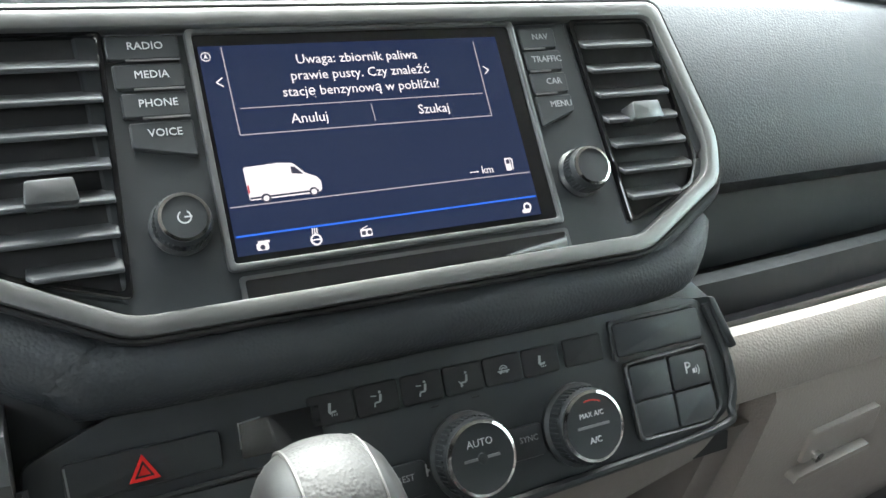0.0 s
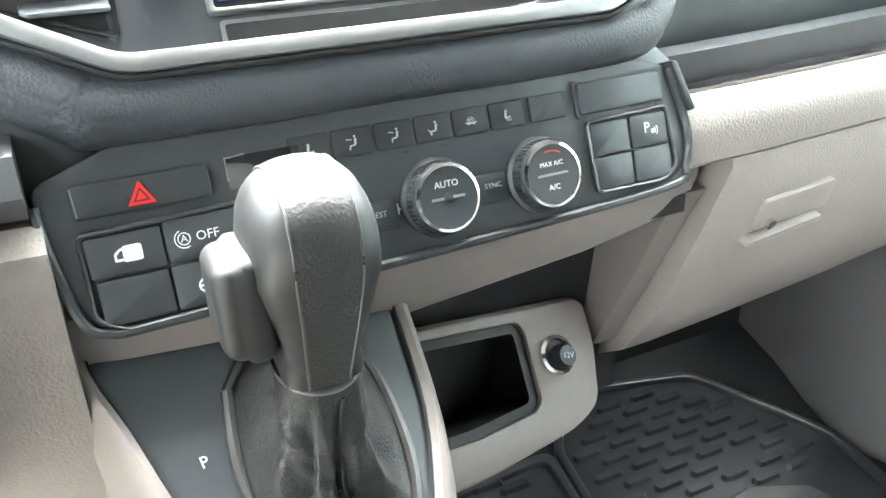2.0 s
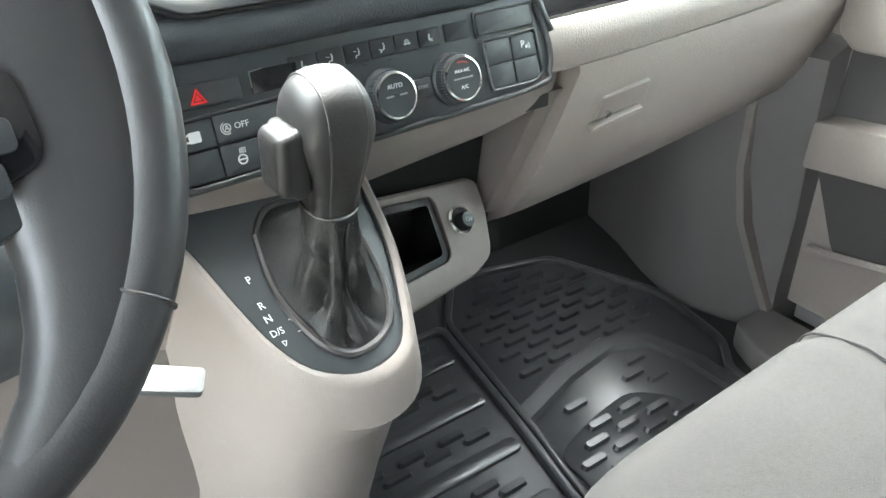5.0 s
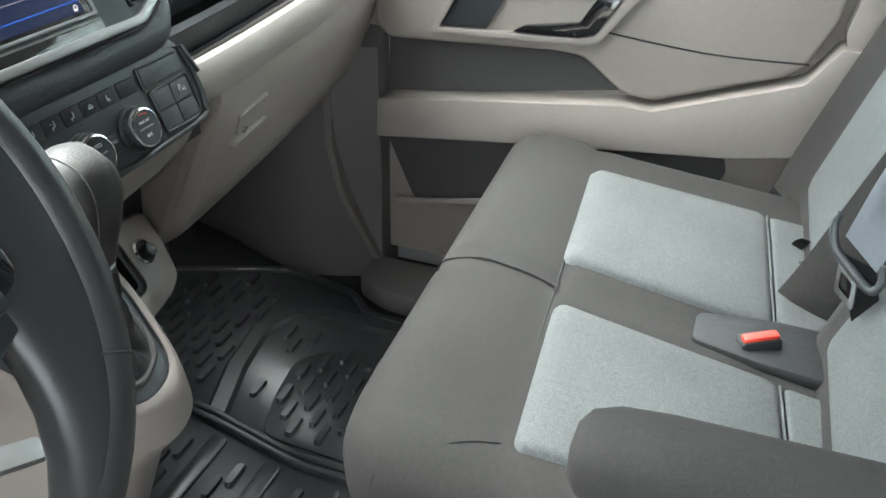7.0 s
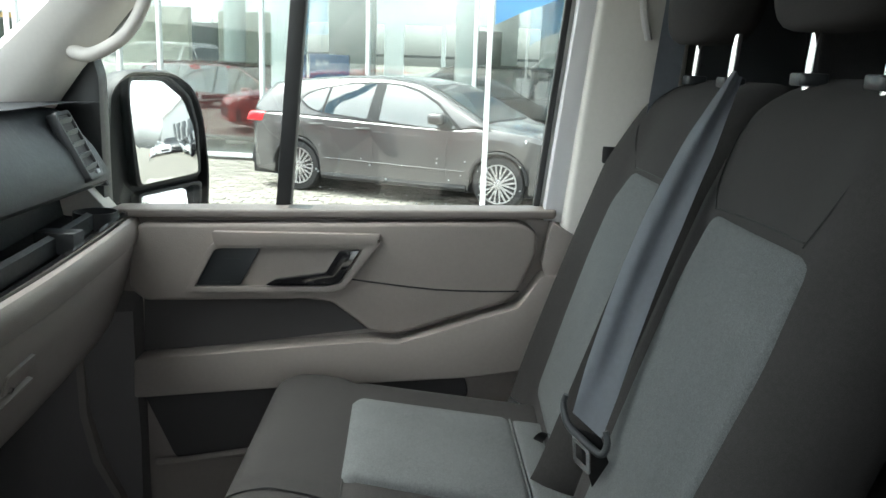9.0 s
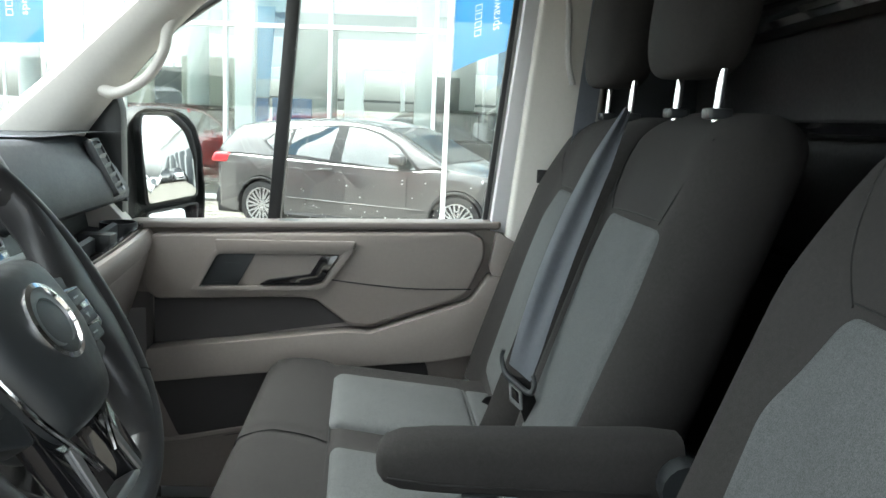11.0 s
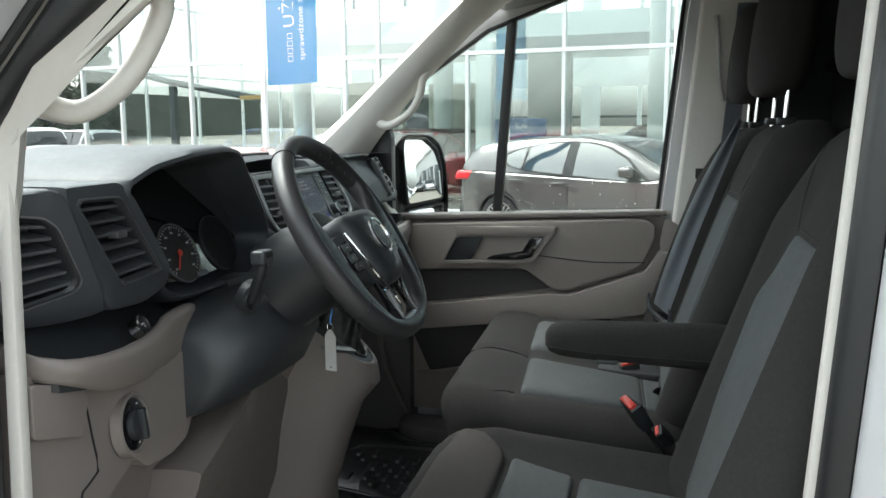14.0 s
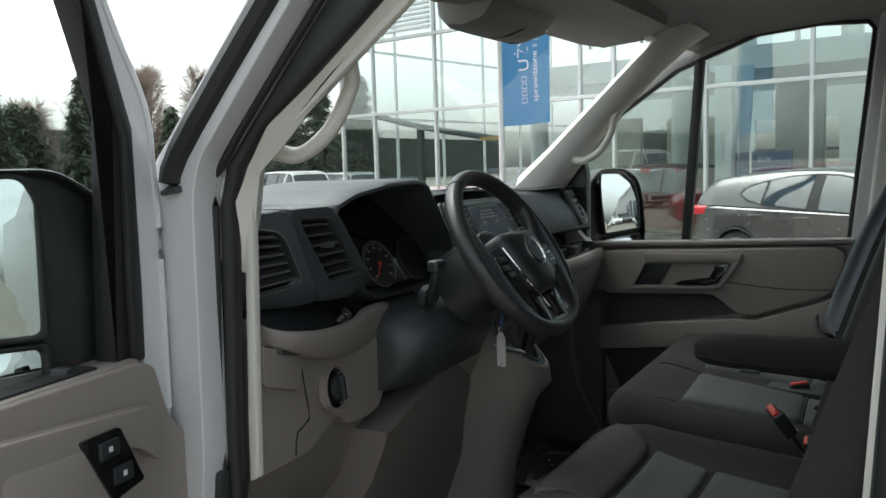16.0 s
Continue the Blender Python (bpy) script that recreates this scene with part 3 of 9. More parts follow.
for shape in [bar(-0.0815, 0.0936, -0.0783, 0.0958, 0.0006), bar(-0.0815, 0.0936, -0.0783, 0.0912, 0.0006), bar(0.0643, 0.0950, 0.0672, 0.0927, 0.0006), bar(0.0643, 0.0904, 0.0672, 0.0927, 0.0006)] + arc(-0.0842, 0.107, 0.0022, 0, 360, 0.0004) + [[(-0.0852, 0.1058), (-0.0842, 0.1085), (-0.0832, 0.1058), (-0.0842, 0.1066)]]:
    part("arrow", flat_shapes([shape], FAS, 0.0016, 0.0018), SCREEN_TX, disp)
van = soften([(-0.0768, 0.0335), (-0.0772, 0.0500), (-0.0600, 0.0508), (-0.0530, 0.0500), (-0.0480, 0.0445), (-0.0425, 0.0420), (-0.0408, 0.0395), (-0.0412, 0.0350), (-0.0440, 0.0338)], 0.0012)
pic = part("van_picture", prism(van, 0.0016, 0.0018, FAS), SCREEN_TX, disp, "small white van drawn on the display")
part("van_details", flat_shapes([[(-0.0545, 0.0448), (-0.0545, 0.0482), (-0.0525, 0.0480), (-0.0490, 0.0440)], bar(-0.0765, 0.0345, -0.043, 0.0350, 0.0009), disc(-0.0690, 0.0338, 0.0024), disc(-0.0455, 0.0345, 0.0023)], FAS, 0.0018, 0.00195), SCREEN_DK, pic)
for u, v in ((-0.0690, 0.0338), (-0.0455, 0.0345)):
    part("van_wheel", flat_shapes([disc(u, v, 0.0014)], FAS, 0.00195, 0.0021), SCREEN_TX, pic)
part("van_lamp", flat_shapes([rect(-0.0769, 0.037, -0.0760, 0.041)], FAS, 0.0018, 0.00195), SCREEN_RD, pic)
icons = [rrect(-0.0780, 0.0092, -0.0722, 0.0128, 0.001), rect(-0.0770, 0.0126, -0.0715, 0.0138)]
icons += arc(-0.0493, 0.0108, 0.0025, 0, 360, 0.0009) + [bar(-0.0516, 0.0108, -0.047, 0.0108, 0.0007)] + [bar(-0.0505 + 0.0011 * k, 0.0138, -0.0503 + 0.0011 * k, 0.0165, 0.0005) for k in range(3)]
icons += [rrect(-0.0268, 0.0090, -0.0208, 0.0128, 0.0005), bar(-0.0262, 0.0128, -0.0225, 0.0142, 0.0004)]
icons += arc(0.0692, 0.0128, 0.0020, 0, 360, 0.001) + [rrect(0.0655, 0.0095, 0.0705, 0.0118, 0.001)]
icons += [rrect(0.0625, 0.0340, 0.0658, 0.0412, 0.0004), bar(0.0665, 0.0345, 0.0672, 0.0405, 0.0006), bar(0.0660, 0.0412, 0.0674, 0.0395, 0.0005)]
for shape in icons:
    part("icon", flat_shapes([shape], FAS, 0.0016, 0.0018), SCREEN_TX, disp)
for shape in [disc(-0.0752, 0.0106, 0.0012), disc(-0.0222, 0.0108, 0.0011), rect(0.0632, 0.0378, 0.0652, 0.0402), disc(0.0692, 0.0128, 0.0008), rect(-0.0262, 0.0098, -0.0242, 0.0118)]:
    part("icon_cutout", flat_shapes([shape], FAS, 0.0018, 0.00195), SCREEN_DK, disp)
part("disc_slot", prism(rrect(-0.0862, -0.0185, 0.0885, -0.0035, 0.0015), -0.002, 0.0022, FAS, 0.0008), GLOSS, fascia, "glossy black strip under the screen")
part("slot_edge", ring(rrect(-0.0885, -0.0205, 0.0905, -0.0015, 0.002), rrect(-0.0862, -0.0185, 0.0885, -0.0035, 0.0015), -0.002, 0.0016, FAS), DKSATIN, fascia)
# side buttons
for side, rows, u0, u1 in ((-1, (("RADIO", 0.1129), ("MEDIA", 0.0985), ("PHONE", 0.0843), ("VOICE", 0.0697)), -0.1285, -0.0955), (1, (("NAV", 0.1106), ("TRAFFIC", 0.0967), ("CAR", 0.0830), ("MENU", 0.0691)), 0.0915, 0.1160)):
    for k, (word, v) in enumerate(rows):
        a = 0.0015 * k
        v0, v1 = v - 0.0062, v + 0.0062
        if side < 0:
            poly = [(u0 + a, v0), (u1, v0 - (0.006 if k == 3 else 0)), (u1, v1), (u0 + a, v1)]
        else:
            poly = [(u0 + 0.001, v0 - (0.006 if k == 3 else 0)), (u1, v0 + (0.002 if k == 3 else 0)), (u1 + 0.0005, v1), (u0 + 0.001, v1)]
        key = part("menu_button", prism(soften(poly, 0.0012, 2), -0.001, 0.0022, FAS, 0.0008, 1), PANEL, fascia)
        text("word", word, at_uv(FAS, (u0 + u1) / 2 + a / 2 + (0.001 if side < 0 else 0.002), v + 0.0005, 0.0023), 0.0053, INK if side < 0 else INKG, key)
        if k < 3:
            part("silver_line", flat_shapes([bar(u0 + 0.008 + a if side < 0 else u0 + 0.0015, v0 - 0.0006, u1 - 0.001 if side < 0 else u1 - 0.009, v0 - 0.0006, 0.0009)], FAS, 0.0022, 0.0030), SATIN, fascia)
for u, v, mark in ((-0.1092, 0.0260, True), (0.1088, 0.0280, False)):
    K = at_uv(FAS, u, v, 0) @ Matrix.Scale(0.82, 4)
    knob = part("rotary_knob", lathe([(0.0172, 0.0), (0.0172, 0.002), (0.0152, 0.004), (0.0150, 0.013), (0.0135, 0.0162), (0.0120, 0.0168)], K, 40), PLASTIC, fascia, "ribbed black rotary knob")
    part("knob_ring", lathe([(0.0136, 0.0160), (0.0136, 0.0176), (0.0118, 0.0180), (0.0116, 0.0160)], K, 40), CHROME, knob)
    part("knob_face", lathe([(0.0117, 0.0165), (0.0117, 0.0172), (0.001, 0.0174)], K, 32), PANEL, knob)
    if mark:
        part("power_mark", flat_shapes(arc(0, 0, 0.0034, 120, 420, 0.0008) + [bar(0.0, 0.0, 0.004, 0.0, 0.0008)], K, 0.0172, 0.0176), INK, knob)
    bm = bmesh.new()
    for k in range(36):
        a = 2 * math.pi * k / 36
        box(0.0146, -0.0005, 0.0045, 0.0157, 0.0005, 0.0125, 0, 1, K @ Matrix.Rotation(a, 4, "Z"), bm)
    part("knob_ribs", bm, PANEL, knob)
# centre vents
for sgn in (1, -1):
    vent = thing("centre_vent", FAS @ Vector((sgn * 0.16, 0.05, 0)), "black air vent with broad horizontal slats beside the screen", "air vent", "vents beside the screen")
    VP = [(sgn * 0.1305, 0.1205), (sgn * 0.1865, 0.1205), (sgn * 0.1925, 0.030), (sgn * 0.1835, 0.0135), (sgn * 0.1355, -0.0025)]
    part("rim", ring(soften(inset(VP, -0.0016), 0.004), soften(inset(VP, 0.0010), 0.004), -0.02, 0.0022, FAS, 0.0008, 1), GLOSS, vent)
    part("backing", prism(inset(VP, -0.001), -0.006, -0.0015, FAS), BLACK, vent)
    for k in range(7):
        v = 0.1055 - 0.0156 * k
        ua = float(np.interp(v, (-0.0025, 0.1205), (0.1365, 0.1318)))
        ub = float(np.interp(v, (-0.0025, 0.0135, 0.030, 0.1205), (0.139, 0.178, 0.1895, 0.184)))
        part("slat", prism([(sgn * ua, -0.006), (sgn * (ub - 0.003), -0.006), (sgn * ub, -0.002), (sgn * ub, 0.006), (sgn * ua, 0.006)], -0.0012, 0.0012, at_uv(FAS, 0, v, 0.0015) @ Matrix.Rotation(radians(-48), 4, "X"), 0.0006, 1), VENTG, vent)
    C = at_uv(FAS, sgn * 0.160, 0.059 if sgn > 0 else 0.045, 0.002)
    part("slider", prism(soften([(-0.0120, -0.006), (0.0120, -0.006), (0.0105, 0.006), (-0.0105, 0.006)], 0.002), -0.004, 0.010, C @ Matrix.Scale(0.9, 4), 0.0015), DKSATIN, vent, "grey sliding tab on the slats")

# ==== climate control panel ====
clim = thing("climate_panel", (0.014, -0.01, 0.74), "dark grey heater control panel with two chrome-ringed dials and switch blocks", "climate controls")
COUT = [(-0.188, 0.019), (-0.150, 0.033), (0.150, 0.036), (0.181, 0.029), (0.192, -0.008), (0.188, -0.037), (0.169, -0.048), (-0.158, -0.057), (-0.178, -0.050), (-0.186, -0.012)]
part("plate", prism(soften(COUT, 0.006), -0.03, 0.0, CLI, 0.002), PANEL, clim)
part("lower_trim", tube([CLI @ Vector(p) for p in ((-0.188, 0.010, 0.001), (-0.186, -0.014, 0.001), (-0.179, -0.046, 0.001), (-0.168, -0.055, 0.001), (-0.14, -0.056, 0.001), (0.0, -0.0535, 0.001), (0.166, -0.048, 0.001), (0.187, -0.036, 0.001), (0.191, -0.010, 0.001), (0.182, 0.026, 0.001))], 0.0028, 8, 5), PLASTIC, clim)
def pad_key(name, u0, v0, u1, v1, mat_=PANEL, lift=0.003, parent=None):
    return part(name, prism(rrect(u0, v0, u1, v1, 0.002), -0.001, lift, CLI, 0.0011), mat_, parent or clim)
hz = pad_key("hazard_button", -0.1720, 0.0005, -0.1075, 0.0170, PLASTIC, 0.004)
def tri(u, v, r):
    return [(u + r * math.cos(radians(a)), v + r * math.sin(radians(a))) for a in (90, 210, 330)]
part("hazard_triangle", ring(tri(-0.1406, 0.0068, 0.0076), tri(-0.1406, 0.0068, 0.0048), 0.004, 0.0044, CLI), REDLIT, hz, "lit red warning triangle")
part("hazard_centre", prism(tri(-0.1406, 0.0068, 0.0030), 0.004, 0.0044, CLI), REDLIT, hz)
part("edge_mark", flat_shapes([bar(-0.1705, 0.002, -0.1712, 0.0155, 0.0009)], CLI, 0.004, 0.0043), SATIN, hz)
part("switch_surround_left", ring(soften(inset([(-0.1735, -0.0065), (-0.075, -0.004), (-0.075, -0.054), (-0.160, -0.056), (-0.1735, -0.048)], -0.0005), 0.004), soften(inset([(-0.1735, -0.0065), (-0.075, -0.004), (-0.075, -0.054), (-0.160, -0.056), (-0.1735, -0.048)], 0.002), 0.004), -0.001, 0.0035, CLI, 0.001, 1), PLASTIC, clim)
sw = [pad_key("switch", a, b, c, d, PANEL, 0.0032) for a, b, c, d in ((-0.1710, -0.0285, -0.1355, -0.0085), (-0.1345, -0.0280, -0.0800, -0.0070), (-0.1690, -0.0520, -0.1355, -0.0300), (-0.1345, -0.0520, -0.0800, -0.0295))]
part("lock_symbol", flat_shapes([[(-0.1585, -0.0220), (-0.1585, -0.0180), (-0.1560, -0.0160), (-0.1540, -0.0155), (-0.1540, -0.0168), (-0.1556, -0.0172), (-0.1574, -0.0190), (-0.1574, -0.0208), (-0.1540, -0.0208), (-0.1540, -0.0220)], rrect(-0.1545, -0.0228, -0.1455, -0.0148, 0.0012)], CLI, 0.0032, 0.0034), INK, sw[0])
text("word", "OFF", at_uv(CLI, -0.1140, -0.0175, 0.0033), 0.0066, INK, sw[1])
part("stop_symbol", flat_shapes(arc(-0.1255, -0.0175, 0.0030, 0, 360, 0.0006) + arc(-0.1255, -0.0175, 0.0045, 110, 300, 0.0006), CLI, 0.0032, 0.0034), INK, sw[1])
text("letter", "A", at_uv(CLI, -0.1255, -0.0175, 0.0033), 0.0052, INK, sw[1])
part("wheel_symbol", flat_shapes(arc(-0.1195, -0.0420, 0.0034, 0, 360, 0.0011) + [bar(-0.1228, -0.042, -0.1162, -0.042, 0.0011)] + [bar(-0.1205 + 0.0014 * k, -0.0375, -0.1203 + 0.0014 * k, -0.0335, 0.0006) for k in range(4)], CLI, 0.0032, 0.0034), INK, sw[3])
part("status_display", prism(rrect(-0.0985, 0.0015, -0.0600, 0.0180, 0.001), -0.001, 0.0012, CLI), GLOSS, clim, "black unlit display strip")
part("display_edge", flat_shapes([bar(-0.0975, 0.0175, -0.088, 0.0183, 0.0007), bar(-0.0985, 0.006, -0.0982, 0.0180, 0.0006)], CLI, 0.0012, 0.0018), SATIN, clim)
for k, u in enumerate((-0.0540, -0.0303, -0.0061, 0.0172, 0.0405, 0.0640)):
    key = pad_key("strip_button", u - 0.0114, 0.0070, u + 0.0114, 0.0222, BLACK, 0.0012)
    c_ = 0.0140
    if k in (0, 5):
        shp = [bar(u - 0.0006, c_ + 0.0034, u - 0.0014, c_ - 0.0010, 0.0013), bar(u - 0.0014, c_ - 0.0014, u + 0.0020, c_ - 0.0008, 0.0010)] + [bar(u - 0.0004 + 0.0012 * q, c_ - 0.0030, u - 0.0002 + 0.0012 * q, c_ - 0.0020, 0.0004) for q in range(3)]
    elif k == 4:
        shp = arc(u, c_ + 0.0004, 0.0022, 10, 170, 0.0005) + arc(u, c_ + 0.0002, 0.0012, 20, 300, 0.0005) + [bar(u - 0.0036, c_ - 0.0002, u + 0.0036, c_ - 0.0002, 0.0006), disc(u - 0.0018, c_ - 0.0008, 0.0008, 8), disc(u + 0.0018, c_ - 0.0008, 0.0008, 8)]
    else:
        shp = [disc(u + 0.0012, c_ + 0.0034, 0.0007, 8), bar(u + 0.0016, c_ + 0.0024, u + 0.0010, c_ - 0.0010, 0.0012), bar(u + 0.0010, c_ - 0.0012, u - 0.0018, c_ - 0.0014, 0.0008), bar(u - 0.0018, c_ - 0.0014, u - 0.0022, c_ - 0.0034, 0.0007)] + ([bar(u - 0.0036, c_ + 0.0022, u - 0.0008, c_ + 0.0018, 0.0005)] if k < 3 else [bar(u - 0.0034, c_ - 0.0002, u - 0.0012, c_ - 0.0030, 0.0005)])
    part("symbol", flat_shapes(shp, CLI, 0.0012, 0.0016), INKG, key)
    if k in (2, 3):
        part("indicator", flat_shapes([bar(u + 0.003, 0.0040, u + 0.007, 0.0041, 0.0008)], CLI, 0.0, 0.0006), BLACK, clim)
part("glossy_flap", prism(rrect(0.0790, 0.0075, 0.1040, 0.0225, 0.0015), -0.001, 0.0016, CLI, 0.0008), BLACK, clim, "black blank switch")
part("blank_cover", prism(rrect(0.1120, 0.0065, 0.1740, 0.0255, 0.0025), -0.001, 0.0034, CLI, 0.0016), PANEL, clim)
part("cover_edge", ring(rrect(0.1100, 0.0045, 0.1760, 0.0275, 0.003), rrect(0.1118, 0.0063, 0.1742, 0.0257, 0.0025), -0.001, 0.0022, CLI), PLASTIC, clim)
part("switch_surround_right", ring(soften([(0.1150, 0.0025), (0.1765, 0.0040), (0.1800, -0.035), (0.168, -0.0435), (0.1170, -0.0425)], 0.004), soften(inset([(0.1150, 0.0025), (0.1765, 0.0040), (0.1800, -0.035), (0.168, -0.0435), (0.1170, -0.0425)], 0.002), 0.004), -0.001, 0.0036, CLI, 0.001, 1), PLASTIC, clim)
for i in range(2):
    for j in range(2):
        key = pad_key("switch", 0.1178 + 0.0290 * i, -0.0405 + 0.0208 * j, 0.1456 + 0.0290 * i, -0.0205 + 0.0208 * j, PANEL, 0.0026)
        if i and j:
            text("letter", "P", at_uv(CLI, 0.1590, -0.0085, 0.0027), 0.0095, INK, key)
            part("waves", flat_shapes(arc(0.1628, -0.0105, 0.0024, -40, 40, 0.0006) + arc(0.1628, -0.0105, 0.0042, -40, 40, 0.0006) + [rect(0.1622, -0.012, 0.1640, -0.0095)], CLI, 0.0026, 0.0028), INK, key)
for u, v, top in ((0.0125, -0.0238, True), (0.0795, -0.0232, False)):
    K = at_uv(CLI, u, v, 0)
    dial = part("dial", lathe([(0.0225, 0.0), (0.0225, 0.003), (0.0205, 0.0045), (0.0198, 0.013), (0.0185, 0.0150), (0.0165, 0.0152)], K, 48), PLASTIC, clim, "knurled black heater dial")
    part("dial_ring", lathe([(0.0188, 0.0140), (0.0188, 0.0162), (0.0172, 0.0168), (0.0170, 0.0145)], K, 48), CHROME, dial)
    part("dial_face", lathe([(0.0171, 0.0148), (0.0171, 0.0156), (0.001, 0.0157)], K, 40), PANEL, dial)
    bm = bmesh.new()
    for k in range(48):
        box(0.0196, -0.0004, 0.0050, 0.0207, 0.0004, 0.0128, 0, 1, K @ Matrix.Rotation(2 * math.pi * k / 48, 4, "Z"), bm)
    part("dial_ribs", bm, PANEL, dial)
    part("dial_bar", flat_shapes([bar(-0.0100, 0.0, 0.0100, 0.0, 0.0014)], K, 0.0157, 0.0162), SATIN, dial)
    if top:
        text("word", "AUTO", at_uv(K, 0, 0.0075, 0.0158), 0.0052, INK, dial)
        part("hub", lathe([(0.0026, 0.0157), (0.0026, 0.0168), (0.0012, 0.0170)], K, 16), PLASTIC, dial)
    else:
        text("word", "A/C", at_uv(K, 0, -0.0075, 0.0158), 0.0046, INK, dial)
        text("word", "MAX A/C", at_uv(K, 0, 0.0060, 0.0158), 0.0038, INK, dial)
        part("heat_mark", flat_shapes(arc(0, 0, 0.0135, 60, 105, 0.0008), K, 0.0157, 0.0159), RED, dial)
key = pad_key("sync_button", 0.0365, -0.0335, 0.0560, -0.0165, PANEL, 0.003)
text("word", "SYNC", at_uv(CLI, 0.0470, -0.0235, 0.0031), 0.0044, INKG, key)
key = pad_key("rest_button", -0.0335, -0.0365, -0.0125, -0.0195, PANEL, 0.003)
text("word", "REST", at_uv(CLI, -0.0240, -0.0265, 0.0031), 0.0044, INKG, key)
for shape in [bar(-0.0115, -0.0285, -0.0115, -0.0225, 0.0008), bar(-0.0137, -0.0258, -0.0093, -0.0258, 0.0008), disc(-0.0115, -0.0258, 0.0012, 8)] + [bar(0.0345, -0.0180 - 0.001 * k, 0.0368, -0.0180 - 0.001 * k, 0.0004) for k in range(6)]:
    part("fan_mark", flat_shapes([shape], CLI, 0.0, 0.0006), INK, clim)
part("side_rib", prism([(0.1815, 0.030), (0.1865, 0.029), (0.1965, -0.002), (0.1915, -0.003)], -0.02, 0.006, CLI, 0.001), PLASTIC, clim)

# ==== gear selector and console ====
def plate_z(x, y):
    return 0.622 + 0.83 * (y + 0.051) - 0.12 * (x + 0.125)
RIM = [(0.012, 0.030), (0.010, -0.002), (0.006, -0.050), (-0.008, -0.090), (-0.022, -0.116), (-0.045, -0.129), (-0.078, -0.132), (-0.112, -0.121), (-0.133, -0.100), (-0.148, -0.070), (-0.162, -0.035), (-0.176, -0.005), (-0.180, 0.030)]
RIM = [(p.x, p.y) for p in smooth_path([(*q, 0) for q in RIM], 3)]
console = thing("centre_console", (-0.08, -0.03, 0.06), "taupe moulded centre console around the gear selector", "console")
def rim_loop(grow, dz, dy=0.0):
    cx, cy = -0.083, -0.04
    out = []
    for x, y in RIM:
        xx, yy = cx + (x - cx) * grow, cy + (y - cy) * grow
        out.append(Vector((xx, yy + dy, plate_z(xx, yy) + dz)))
    return out
loops = [rim_loop(0.90, -0.004), rim_loop(0.92, 0.004), rim_loop(0.97, 0.0055), rim_loop(1.01, 0.002), rim_loop(1.04, -0.010), rim_loop(1.07, -0.030)]
for z, g, dy in ((0.47, 1.06, 0.035), (0.38, 0.98, 0.06), (0.28, 0.92, 0.085), (0.06, 0.92, 0.09)):
    loops.append([Vector((-0.083 + (x + 0.083) * g, -0.04 + (y + 0.04) * g + dy, z + 0.15 * max(0, (y + 0.04)) * (1 if z > 0.2 else 0))) for x, y in RIM])
part("housing", loft(loops), TAUPE_C, console)
part("selector_plate", loft([rim_loop(0.90, -0.003), rim_loop(0.90, 0.0), rim_loop(0.86, 0.0012)]), PANEL, console, "charcoal selector plate")
part("plate_groove", loft([rim_loop(0.915, 0.0005), rim_loop(0.915, 0.0035), rim_loop(0.90, 0.0035), rim_loop(0.90, 0.0005)], caps=False), BLACK, console)
GY = Vector((0.0, 1, 0.83)).normalized()
GX = Vector((1, 0, -0.12)).normalized()
def on_plate(x, y, w=0.0015):
    return fr((x, y, plate_z(x, y)), GX, GY, GX.cross(GY)) @ Matrix.Translation((0, 0, w))
for word, x, y in (("P", -0.1255, -0.051), ("R", -0.1250, -0.068), ("N", -0.1245, -0.0765), ("D/S", -0.1225, -0.0855), ("+", -0.1080, -0.0800), ("-", -0.1060, -0.0875)):
    text("letter", word, on_plate(x, y) @ Matrix.Rotation(radians(8), 4, "Z"), 0.0086 if word != "D/S" else 0.0078, INK, console)
part("arrow_mark", flat_shapes(arc(0, 0, 0.0001, 0, 300, 0.0001) + [bar(-0.002, 0.0015, 0.002, 0.0015, 0.0005), bar(-0.002, 0.0015, 0, -0.0025, 0.0005), bar(0.002, 0.0015, 0, -0.0025, 0.0005)], on_plate(-0.1205, -0.0925, 0.0012), 0, 0.0003), INK, console)
gear = thing("gear_selector", (-0.07, -0.07, 0.6), "black leather gear selector with a silver-edged knob and gaiter", "gear lever")
BT = [(-0.105, -0.026), (-0.110, -0.060), (-0.103, -0.085), (-0.088, -0.106), (-0.066, -0.112), (-0.036, -0.102), (-0.023, -0.082), (-0.020, -0.055), (-0.026, -0.024), (-0.045, -0.010), (-0.085, -0.010)]
